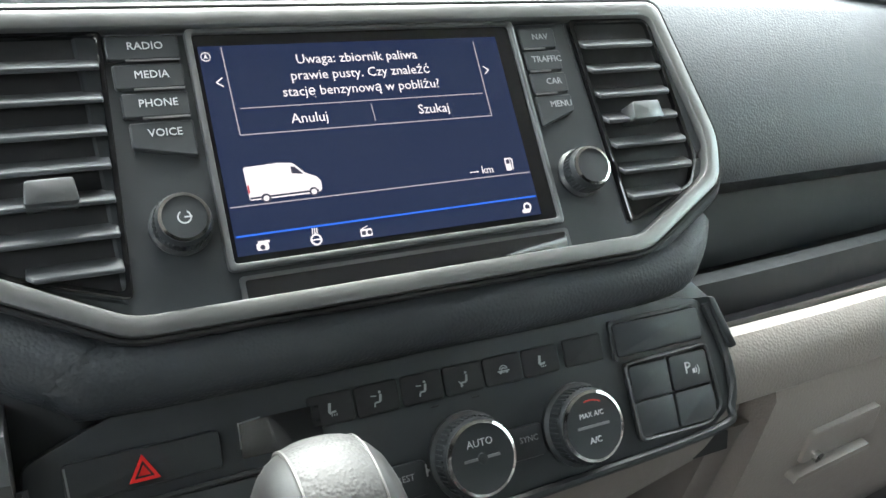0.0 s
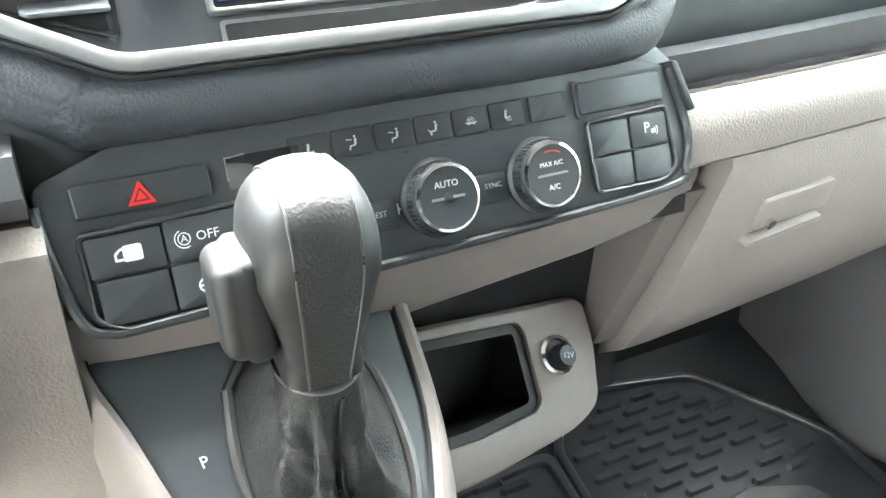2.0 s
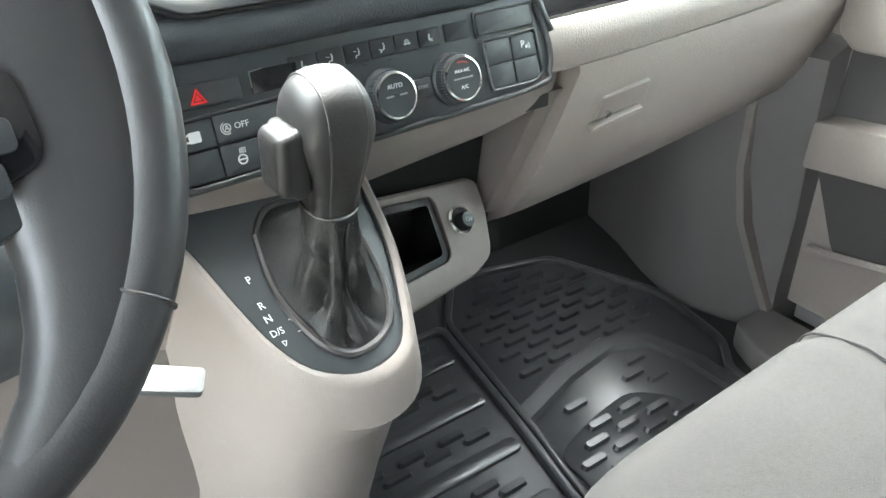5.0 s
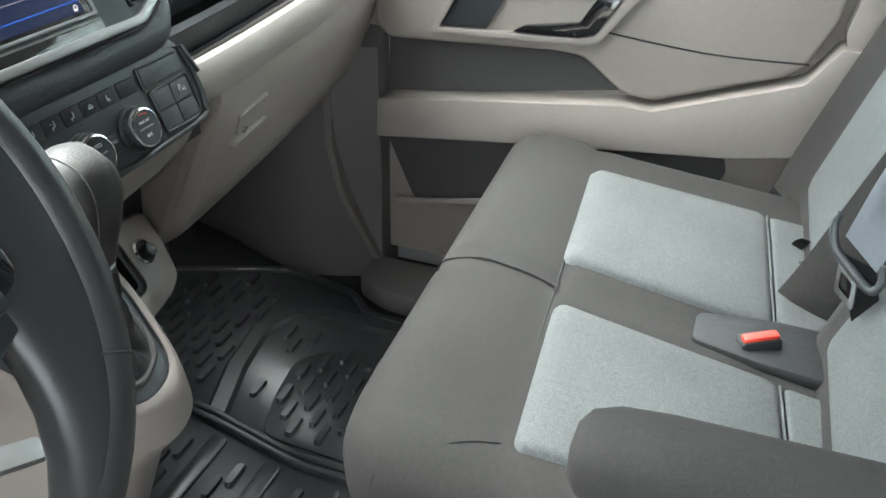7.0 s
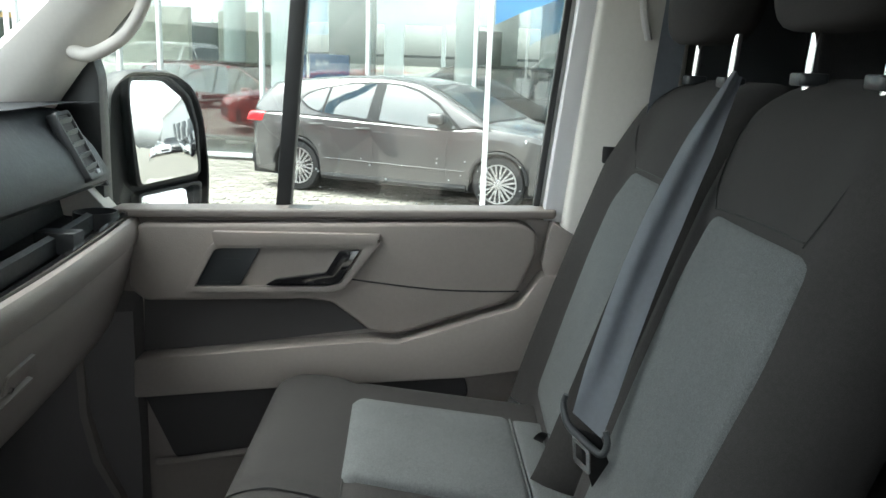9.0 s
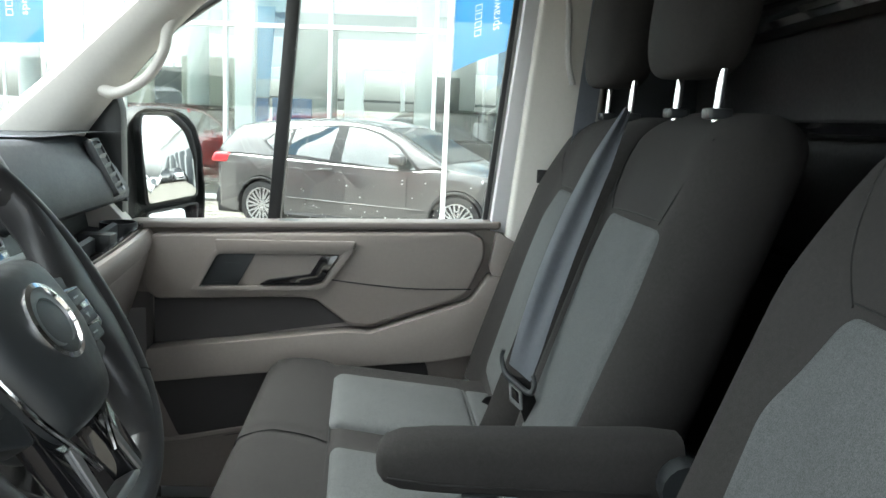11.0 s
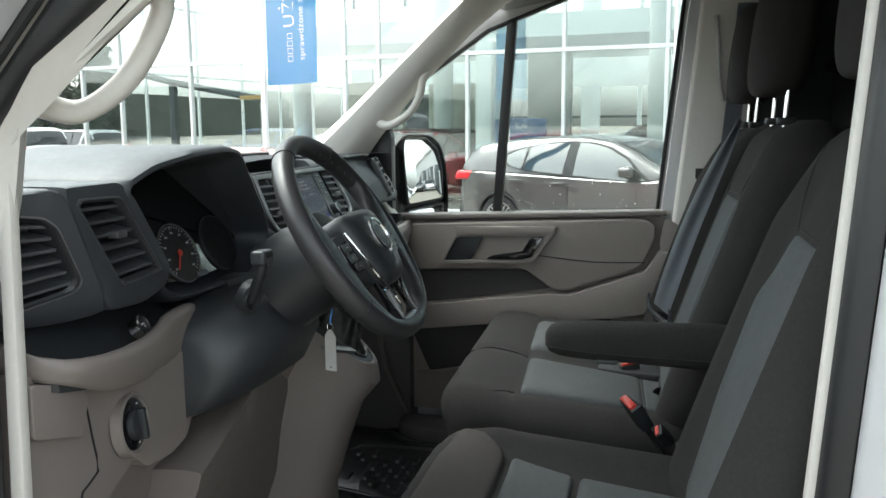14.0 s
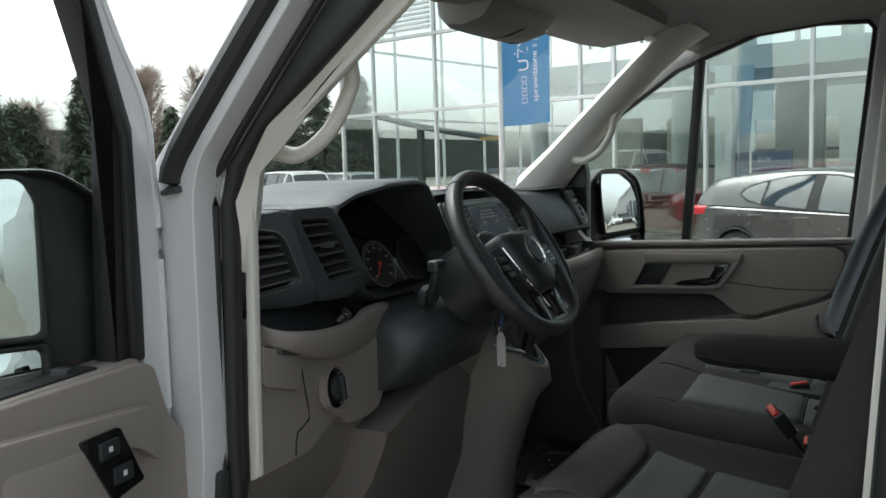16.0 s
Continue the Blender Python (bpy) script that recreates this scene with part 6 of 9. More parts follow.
def headrest(owner, cx, y, z0, hx=0.135, h=0.25, depth=0.105, gap=0.095, low=1.045):
    """A rounded headrest on two chrome posts."""
    loops = []
    for k in range(17):
        a = -math.pi / 2 + math.pi * k / 16
        sc = max(0.02, math.cos(a)) ** 0.42
        v = math.copysign(abs(math.sin(a)) ** 0.72, a) * h / 2 if k != 8 else 0.0
        ring_ = []
        for j in range(28):
            b = 2 * math.pi * j / 28
            x = math.copysign(abs(math.cos(b)) ** 0.62, math.cos(b)) * hx * sc * (1 - 0.10 * max(0, v / h) )
            yy = math.copysign(abs(math.sin(b)) ** 0.72, math.sin(b)) * depth / 2 * sc
            ring_.append(Vector((cx + x, y + yy - 0.10 * v + 0.014 * (1 - (x / hx) ** 2) * (yy > 0), z0 + h / 2 + v)))
        loops.append(ring_)
    part("headrest", loft(loops), CLOTH_D, owner, "charcoal fabric headrest")
    for s in (-gap, gap):
        part("headrest_post", tube([(cx + s, y + 0.006, low - 0.02), (cx + s, y, z0 + 0.03)], 0.0066, 12, 0), CHROME, owner, "chrome headrest post")
        part("post_sleeve", prism(rrect(cx + s - 0.019, y - 0.012, cx + s + 0.019, y + 0.022, 0.006), low - 0.012, low + 0.003, XY, 0.003), PLASTIC, owner)


SEAM = mat("dark_seam", (0.010, 0.010, 0.010), 0.85, var=0.1)
bench = thing("double_passenger_seat", (0.39, -0.5, 0.06), "charcoal double passenger seat with light grey fabric panels", "seat")
BACK_Y, BACK_Z, LEAN_B = -0.700, 0.430, 0.335
def bench_top(x, y):
    b = (y + 0.4835) / 0.2615
    z = 0.462 + 0.022 * b - 0.006 * (0.5 - 0.5 * b)
    z -= 0.0065 * math.exp(-((y + 0.388 - 0.055 * (x - 0.375)) / 0.010) ** 2)
    z -= 0.007 * math.exp(-((x - 0.3755) / 0.006) ** 2) * (1 if y > -0.40 else 0)
    z -= 0.010 * math.exp(-((x - 0.372) / 0.032) ** 2) * min(1.0, max(0.0, (-0.40 - y) / 0.05))
    z += 0.006 * math.exp(-((y + 0.31) / 0.05) ** 2)
    return z
def bench_front(x):
    return -0.222 + 0.032 * (x - 0.39) - 0.030 * max(0.0, (0.13 - x) / 0.15) ** 2
part("seat_box", box(0.03, -0.80, 0.06, 0.80, -0.34, 0.31, 0.02), BLACK, bench, "black seat pedestal")
part("front_valance", loft([[Vector((x, bench_front(x) + y, z)) for y, z in ((-0.055, 0.35), (-0.060, 0.29), (-0.10, 0.20), (-0.17, 0.19), (-0.20, 0.35))] for x in (0.02, 0.10, 0.39, 0.70, 0.80)]), CLOTH_D, bench)
part("cushion", seat_block(0.004, 0.838, 0.062, bench_top, bench_front, -0.765, 0.315), CLOTH_D, bench, "charcoal fabric seat cushion")
def on_bench(x, y, h):
    return Vector((x, y, bench_top(x, y) + h))
for quad, rear in ((((0.070, -0.412), (0.326, -0.394), (0.296, -0.664), (0.086, -0.678)), ((0.086, -0.6790), (0.296, -0.6650), (0.290, -0.745), (0.090, -0.750))), (((0.424, -0.381), (0.706, -0.364), (0.702, -0.640), (0.404, -0.656)), ((0.404, -0.6570), (0.702, -0.6410), (0.702, -0.745), (0.402, -0.750)))):
    part("seat_insert", pillow(quad, on_bench, 0.011, 0.018), CLOTH_L, bench, "light grey fabric seat panel")
    part("rear_insert", pillow(rear, on_bench, 0.007, 0.010), CLOTH_L, bench, "light grey fabric panel at the back of the cushion")
    part("piping", tube([on_bench(x + (rear[1][0] - rear[0][0]) * s, rear[0][1] + 0.003 + (rear[1][1] - rear[0][1]) * s, 0.006) for x, s in ((rear[0][0], s) for s in np.linspace(0.02, 0.98, 8))], 0.0018, 6, 0), CLOTH_L, bench)
for cx, cy, tw in ((0.165, -0.715, 0.5), (0.590, -0.690, 0.2)):
    loops = []
    for a in np.linspace(-0.5, 3.64, 20):
        c = Vector((cx, cy, bench_top(cx, cy) + 0.012)) + Vector((math.cos(tw), math.sin(tw), 0)) * (0.027 * math.cos(a)) + Vector((0, -0.012 * math.sin(a), 0.006 + 0.012 * math.sin(a)))
        e = Vector((math.cos(tw), math.sin(tw), 0)) * math.cos(a) + Vector((0, -0.4, 0.9)) * math.sin(a)
        w = Vector((-math.sin(tw), math.cos(tw), 0.5)).normalized() * 0.009
        loops.append([c - w, c + w, c + w + e * 0.0016, c - w + e * 0.0016])
    part("pull_strap", loft(loops), BLACK, bench, "black fabric pull strap")
part("front_seam", tube([on_bench(0.3755, y, 0.0035) for y in (-0.385, -0.35, -0.31, -0.285)] + [Vector((0.3755, -0.2385, 0.465)), Vector((0.3755, -0.2255, 0.44)), Vector((0.3755, -0.2235, 0.41))], 0.0015, 6, 4), SEAM, bench)
part("cross_seam", tube([on_bench(x, -0.388 + 0.055 * (x - 0.375), 0.0015) for x in np.linspace(0.085, 0.78, 16)], 0.0014, 6, 2), SEAM, bench)
part("corner_seam", tube([on_bench(0.080, -0.402, 0.002), on_bench(0.055, -0.36, -0.001), Vector((0.022, -0.300, 0.452)), Vector((0.010, -0.290, 0.42)), Vector((0.008, -0.288, 0.36))], 0.0014, 6, 5), SEAM, bench)
part("buckle_well", prism(soften([(0.338, -0.560), (0.398, -0.562), (0.412, -0.640), (0.412, -0.76), (0.305, -0.76), (0.318, -0.64)], 0.012), 0.430, 0.4535, XY, 0.004), BLACK, bench, "black well between the cushions")
mfront = backrest(bench, 0.235, 0.215, BACK_Y, BACK_Z, 0.615, LEAN_B, 0.15, 0.016, [(-0.140, 0.03), (0.128, 0.03), (0.132, 0.38), (0.122, 0.452), (-0.164, 0.458), (-0.172, 0.36)],
    [[(0.124, 0.455), (0.150, 0.49), (0.165, 0.56), (0.168, 0.60)], [(-0.130, 0.462), (-0.150, 0.50), (-0.158, 0.58)], [(-0.128, 0.466), (0.0, 0.463), (0.122, 0.456)]])
pfront = backrest(bench, 0.672, 0.246, BACK_Y + 0.014, BACK_Z, 0.605, LEAN_B, 0.15, 0.046, [(-0.125, 0.03), (0.120, 0.03), (0.136, 0.30), (0.134, 0.40), (0.085, 0.452), (-0.10, 0.455), (-0.135, 0.40)],
    [[(0.09, 0.456), (0.120, 0.47), (0.155, 0.52), (0.165, 0.58)], [(-0.105, 0.458), (-0.14, 0.49), (-0.155, 0.58)], [(-0.10, 0.460), (0.0, 0.459), (0.085, 0.456)]], 0.03, 0.13)
headrest(bench, 0.254, -0.938, 1.092, gap=0.092, low=1.047)
headrest(bench, 0.690, -0.928, 1.088, gap=0.095, low=1.038)
part("side_tag", prism(rrect(-0.818, 0.880, -0.794, 0.910, 0.002), 0.868, 0.872, YZ, 0.0008), BLACK, bench, "small black fabric tag")

def buckle(at, top, label, size=1.0, across=(0, 1, 0)):
    b = thing("belt_buckle", at, label, "belt buckle", "belt buckles")
    a, t = Vector(at), Vector(top)
    w = (t - a).normalized()
    u = (Vector(across) - w * w.dot(Vector(across))).normalized()
    B = fr(t, u, w.cross(u), w) @ Matrix.Scale(size, 4)
    part("body", prism(soften([(-0.021, -0.066), (0.021, -0.066), (0.026, -0.004), (-0.026, -0.004)], 0.006), -0.0125, 0.0125, B @ fr((0, 0, 0), (1, 0, 0), (0, 0, 1), (0, -1, 0)), 0.004, 3), PLASTIC, b, "black buckle body")
    part("button", box(-0.023, -0.011, -0.007, 0.023, 0.004, 0.0015, 0.003, 2, B), RED, b, "red release button")
    part("slot", box(-0.020, 0.0045, -0.008, 0.020, 0.0085, -0.002, 0.001, 1, B), BLACK, b)
    part("rivet", tube([B @ Vector((-0.010, 0.013, -0.064)), B @ Vector((-0.004, 0.014, -0.068)), B @ Vector((0.004, 0.014, -0.068)), B @ Vector((0.010, 0.013, -0.064))], 0.0016, 6, 3), CHROME, b)
    part("strap", loft([[p + u * (s * 0.019) + w.cross(u) * d for s, d in ((-1, -0.003), (1, -0.003), (1, 0.003), (-1, 0.003))] for p in (a, a.lerp(t - w * 0.062, 0.6), t - w * 0.060)]), BLACK, b)
    return b
buckle((0.356, -0.648, 0.385), (0.355, -0.634, 0.468), "black belt buckle with red button between the passenger seats", 0.92, (0.38, -0.92, 0.0))
buckle((-0.040, -0.725, 0.385), (-0.098, -0.648, 0.524), "black belt buckle with red button beside the driver's seat", 1.0, (-0.9, -0.25, 0.2))
buckle((-0.005, -0.76, 0.385), (-0.030, -0.702, 0.446), "small black belt buckle low beside the middle seat", 0.6, (-0.8, 0.2, 0))

belt = thing("seat_belt", (0.36, -0.8, 0.6), "grey webbing seat belt hanging across the passenger backrest", "seat belt")
BA, BB, BT_ = Vector((0.344, -0.686, 0.621)), Vector((0.311, -0.723, 0.598)), Vector((0.402, -0.868, 1.047))
def belt_fn(s, t):
    c = (BA + BB) / 2
    p = c.lerp(BT_, t) + Vector((0.012, 0.010, 0.0)) * math.sin(math.pi * t)
    d = (BA - BB).normalized()
    view = Vector((-0.9, 0.25, 0.2)).normalized()
    w = float(np.interp(t, (0, 0.12, 0.35, 0.6, 0.8, 0.94, 1.0), (0.0245, 0.0275, 0.028, 0.026, 0.021, 0.012, 0.008)))
    a = 2 * s - 1
    fold = (0.004 + 0.004 * t) * math.sin(2.6 * math.pi * s + 1.0 + 1.5 * t) * min(1, t * 5)
    return p + d * (a * w) + view * (fold - 0.008 * a * a * t)
part("webbing", sheet(belt_fn, 20, 34, 0.0014), BELT, belt)
def lower_belt(s, t):
    p = ((BA + BB) / 2).lerp(Vector((0.352, -0.765, 0.440)), t)
    return p + Vector((0.35, 0.7, 0.1)) * ((s - 0.5) * 0.046) + Vector((-0.004, 0, -0.006))
part("lower_webbing", sheet(lower_belt, 4, 8, 0.0014), BLACK, belt)
dv_ = (BB - BA).normalized()
part("tongue_loop", tube([BA - dv_ * 0.006 + Vector((-0.004, 0.004, 0.020)), BA - dv_ * 0.010 + Vector((-0.006, 0.004, 0.004)), BA + Vector((-0.010, 0.004, -0.014)), (BA + BB) / 2 + Vector((-0.012, 0.004, -0.016)), BB + Vector((-0.010, 0.004, -0.014)), BB + dv_ * 0.010 + Vector((-0.006, 0.004, 0.004)), BB + dv_ * 0.006 + Vector((-0.004, 0.004, 0.018))], [0.0036, 0.0044, 0.0050, 0.0050, 0.0050, 0.0044, 0.0036], 12, 6), PANEL, belt, "grey-black belt tongue loop")
TM = (BA * 0.6 + BB * 0.4) + Vector((-0.010, 0.003, -0.022))
tv = Vector((0.05, -0.10, -1)).normalized()
TF = fr(TM, dv_, -tv, dv_.cross(-tv).normalized())
part("tongue", ring(rrect(-0.014, -0.036, 0.014, 0.004, 0.004), rrect(-0.0085, -0.026, 0.0085, -0.006, 0.002), -0.0012, 0.0018, TF), CHROME, belt, "steel belt tongue")

drv = thing("bucket_seat", (-0.42, -0.5, 0.06), "charcoal driver's seat with grey fabric panels and a folding armrest", "seat")
part("seat_box", box(-0.64, -0.78, 0.06, -0.21, -0.38, 0.33, 0.02), BLACK, drv, "black seat pedestal")
DC = -0.412
def drv_z(x, y):
    a, b = abs(x - DC) / 0.250, (y + 0.5475) / 0.2525
    z = 0.440 + 0.020 * b - 0.006 * (1 - a * a)
    z += 0.040 * math.exp(-((a - 0.83) / 0.17) ** 2) * min(1.0, max(0.25, (-0.30 - y) / 0.12))
    z += 0.012 * math.exp(-((y + 0.365) / 0.055) ** 2) * (1 if a < 0.75 else 0.6)
    z -= 0.006 * math.exp(-((y + 0.446) / 0.008) ** 2) * (a < 0.7) + 0.004 * math.exp(-((y + 0.568) / 0.006) ** 2) * (a < 0.7)
    return z
def drv_front(x):
    return -0.288 - 0.055 * max(0.0, (abs(x - DC) - 0.13) / 0.12) ** 2
part("cushion", seat_block(DC - 0.252, DC + 0.252, 0.050, drv_z, drv_front, -0.80, 0.30, 0.050), CLOTH_D, drv, "charcoal fabric seat cushion with raised bolsters")
def on_drv(x, y, h):
    return Vector((x, y, drv_z(x, y) + h))
part("front_panel", pillow([(DC - 0.215, -0.350), (DC - 0.12, -0.326), (DC + 0.12, -0.326), (DC + 0.215, -0.350), (DC + 0.166, -0.440), (DC - 0.166, -0.440)], on_drv, 0.009, 0.02), CLOTH_D2, drv, "grey-brown front roll of the cushion")
part("seat_insert", pillow([(DC - 0.160, -0.450), (DC + 0.160, -0.450), (DC + 0.138, -0.563), (DC - 0.138, -0.563)], on_drv, 0.008, 0.012), CLOTH_L, drv, "grey fabric seat panel")
part("seat_insert", pillow([(DC - 0.138, -0.572), (DC + 0.138, -0.572), (DC + 0.125, -0.77), (DC - 0.125, -0.77)], on_drv, 0.008, 0.012), CLOTH_L, drv, "grey fabric seat panel")
for s in (-1, 1):
    part("bolster_seam", tube([on_drv(DC + s * 0.222, -0.345, 0.0005), on_drv(DC + s * 0.168, -0.446, 0.001), on_drv(DC + s * 0.145, -0.566, 0.001), on_drv(DC + s * 0.130, -0.77, 0.001)], 0.0014, 6, 5), SEAM, drv)
dfront = backrest(drv, DC, 0.240, -0.735, 0.40, 0.655, 0.345, 0.15, 0.042, [(-0.112, 0.04), (0.112, 0.04), (0.142, 0.20), (0.146, 0.375), (0.098, 0.478), (-0.098, 0.478), (-0.146, 0.375), (-0.142, 0.20)],
    [[(0.100, 0.480), (0.130, 0.52), (0.140, 0.57), (0.142, 0.61)], [(-0.100, 0.480), (-0.130, 0.52), (-0.140, 0.57), (-0.142, 0.61)], [(-0.098, 0.484), (0.0, 0.484), (0.098, 0.484)]], 0.10, 0.20)
headrest(drv, DC, -0.988, 1.098, 0.138, gap=0.085, low=1.052)
ARM = [(-0.838, 0.030, 0.036, 0.634), (-0.80, 0.033, 0.038, 0.635), (-0.72, 0.036, 0.036, 0.634), (-0.62, 0.036, 0.035, 0.633), (-0.55, 0.036, 0.034, 0.632), (-0.515, 0.034, 0.031, 0.632), (-0.496, 0.029, 0.024, 0.632), (-0.488, 0.020, 0.014, 0.632), (-0.486, 0.004, 0.003, 0.632)]
loops = []
for y, w, hh, zc in ARM:
    loops.append([Vector((-0.076 + w * math.copysign(abs(math.cos(b)) ** 0.62, math.cos(b)), y + 0.10 * 0.0, zc + hh * math.copysign(abs(math.sin(b)) ** 0.66, math.sin(b)) - (0.0 if math.sin(b) > 0 else 0.008 * min(1, max(0, (-0.55 - y) / 0.2))))) for b in (2 * math.pi * k / 26 for k in range(26))])
part("armrest", loft(loops), CLOTH_D, drv, "charcoal padded folding armrest")
part("armrest_seam", tube([(-0.1115, -0.500, 0.622), (-0.1125, -0.56, 0.616), (-0.1125, -0.66, 0.613), (-0.1125, -0.80, 0.611)], 0.0014, 6, 4), SEAM, drv)
part("armrest_catch", box(-0.116, -0.625, 0.596, -0.100, -0.585, 0.604, 0.002), PLASTIC, drv)
part("armrest_hinge", tube([(-0.135, -0.835, 0.625), (-0.055, -0.835, 0.625)], 0.030, 18, 0), PLASTIC, drv)
part("recliner_cover", prism(soften([(-0.74, 0.42), (-0.80, 0.36), (-0.87, 0.40), (-0.86, 0.50), (-0.80, 0.52)], 0.02), DC + 0.215, DC + 0.245, YZ, 0.008), BLACK, drv)

# ==== passenger door ====
pdoor = thing("passenger_door", (0.95, -0.3, 0.1), "closed passenger door with taupe lining and pale window surround", "van door")
def yz(poly):
    return [(y, z) for y, z in poly]
DOORP = [(0.125, 0.735), (-0.735, 0.770), (-0.745, 0.60), (-0.655, 0.385), (-0.60, 0.20), (-0.50, 0.10), (0.10, 0.10), (0.125, 0.30)]
part("lining", prism(soften(DOORP, 0.02), 0.935, 0.985, YZ, 0.006), TAUPE_S, pdoor, "taupe moulded door lining")
UP = [(0.070, 0.728), (-0.655, 0.758), (-0.688, 0.740), (-0.690, 0.700), (-0.655, 0.618), (-0.625, 0.598), (-0.425, 0.527), (-0.375, 0.532), (-0.300, 0.588), (-0.25, 0.592), (0.062, 0.576), (0.092, 0.60), (0.090, 0.70)]
part("upper_panel", prism(soften(UP, 0.012), 0.898, 0.945, YZ, 0.008, 3), TAUPE, pdoor, "raised taupe upper panel")
part("upper_crease", tube([(0.8972, -0.30, 0.640), (0.8972, -0.50, 0.622), (0.8972, -0.66, 0.625)], 0.0016, 6, 4), BLACK, pdoor)
part("sill_top", prism([(0.905, 0.13), (0.975, 0.13), (0.975, -0.74), (0.905, -0.72)], 0.0, 0.016, Matrix.Translation((0, 0.0, 0.742)) @ Matrix.Rotation(radians(-1.9), 4, "X"), 0.005, 3), TAUPE_C, pdoor, "taupe window ledge")
LED = [(0.082, 0.462), (-0.375, 0.519), (-0.43, 0.516), (-0.66, 0.598), (-0.70, 0.66), (-0.735, 0.66), (-0.735, 0.57), (-0.69, 0.475), (-0.575, 0.452), (-0.20, 0.415), (0.085, 0.382)]
part("lower_ledge", prism(soften(LED, 0.008), 0.880, 0.95, YZ, 0.009, 3), TAUPE_S, pdoor, "taupe map pocket ledge")
# Flat dark plates on the lining give the pockets' shade by colour.
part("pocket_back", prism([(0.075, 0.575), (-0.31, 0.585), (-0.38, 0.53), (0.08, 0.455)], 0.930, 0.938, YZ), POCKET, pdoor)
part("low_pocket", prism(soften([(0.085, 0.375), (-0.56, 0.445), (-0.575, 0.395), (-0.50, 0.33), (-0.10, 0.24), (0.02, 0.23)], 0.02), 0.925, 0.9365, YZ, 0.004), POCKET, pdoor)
part("low_pocket_rim", tube([(0.922, 0.06, 0.225), (0.918, 0.0, 0.235), (0.915, -0.15, 0.265), (0.915, -0.45, 0.32)], 0.008, 8, 5), TAUPE_S, pdoor)
REC = [(-0.018, 0.600), (-0.300, 0.612), (-0.325, 0.618), (-0.395, 0.715), (-0.085, 0.702), (-0.070, 0.695)]
RIN = [(-0.038, 0.612), (-0.290, 0.623), (-0.318, 0.630), (-0.362, 0.700), (-0.090, 0.690), (-0.078, 0.686)]
part("handle_surround", ring(soften(REC, 0.008), soften(RIN, 0.006), 0.885, 0.902, YZ, 0.003), TAUPE_S, pdoor)
part("handle_cap", prism(soften([(-0.080, 0.695), (-0.385, 0.708), (-0.392, 0.728), (-0.075, 0.722)], 0.004), 0.882, 0.905, YZ, 0.004), TAUPE_S, pdoor)
part("handle_recess", prism(RIN, 0.8982, 0.9002, YZ), PALE2, pdoor, "grey dished handle recess")
part("lock_panel", prism(soften([(-0.040, 0.614), (-0.125, 0.618), (-0.165, 0.692), (-0.078, 0.688)], 0.003), 0.8915, 0.899, YZ, 0.002), PLASTIC, pdoor)
for v0 in (0.622, 0.668):
    part("lock_mark", flat_shapes([rect(-0.105 - 0.5 * (v0 - 0.62), v0, -0.070 - 0.5 * (v0 - 0.62), v0 + 0.002)], YZ, 0.8905, 0.8918), PANEL, pdoor)
part("handle", prism(soften([(-0.175, 0.622), (-0.290, 0.626), (-0.318, 0.634), (-0.355, 0.696), (-0.315, 0.692), (-0.290, 0.650), (-0.195, 0.634)], 0.004), 0.882, 0.894, YZ, 0.003), GLOSS, pdoor, "black pull handle")
part("ledge_slot", prism(rrect(0.918, -0.155, 0.950, -0.07, 0.006), 0.7545, 0.7600, XY), BLACK, pdoor)
part("ledge_tray", prism(rrect(0.915, -0.40, 0.960, -0.20, 0.008), 0.7560, 0.7660, XY, 0.002), TAUPE_S, pdoor)
part("ledge_tray_floor", prism(rrect(0.920, -0.39, 0.955, -0.21, 0.006), 0.7640, 0.7665, XY), PLASTIC, pdoor)
# window and its frame
WINP = [(0.235, 0.735), (-0.690, 0.755), (-0.752, 1.405), (-0.735, 1.428), (-0.60, 1.436), (-0.42, 1.422), (-0.165, 1.330), (0.035, 1.195), (0.185, 1.03), (0.24, 0.95)]
WOUT = [(0.32, 0.66), (-0.735, 0.66), (-0.800, 1.43), (-0.755, 1.478), (-0.60, 1.488), (-0.41, 1.472), (-0.14, 1.375), (0.075, 1.230), (0.235, 1.055), (0.31, 0.96)]
part("window_frame", ring(WOUT, WINP, 0.968, 1.02, YZ, 0.006), PALE2, pdoor, "light grey window frame")
part("window_seal", ring(inset(WINP, -0.004), inset(WINP, 0.008), 0.962, 0.985, YZ, 0.002), RUBBER, pdoor, "black window seal")
part("window_bar", prism([(-0.178, 0.742), (-0.207, 0.742), (-0.256, 1.368), (-0.224, 1.352)], 0.962, 0.990, YZ, 0.003), RUBBER, pdoor, "black window divider bar")
g = part("pane", prism(inset(WINP, 0.004), 0.9915, 0.9945, YZ), WINDOW, pdoor, "clear side window glass")
g.visible_shadow = False
drops = bmesh.new()
rnd = random.Random(4)
for k in range(46):
    y = rnd.uniform(-0.68, -0.22)
    z = 0.765 + 0.10 * rnd.random() ** 2
    r = rnd.uniform(0.0010, 0.0024)
    prism(disc(y, z, r, 7), 0.9945, 0.9957, YZ, bm=drops)
part("dried_drops", drops, INK, pdoor, "dried water spots on the glass")
part("mirror_triangle", prism(soften([(0.235, 0.745), (0.150, 0.745), (0.150, 1.00), (0.165, 1.055), (0.24, 0.97)], 0.01), 0.945, 0.985, YZ, 0.008), PLASTIC, pdoor, "dark grey corner cover by the mirror")
part("door_skin", prism(soften([(0.32, 0.74), (-0.80, 0.74), (-0.80, 0.10), (-0.5, -0.10), (0.32, -0.10)], 0.02), 0.99, 1.02, YZ), SILVER, pdoor, "silver outer door skin")
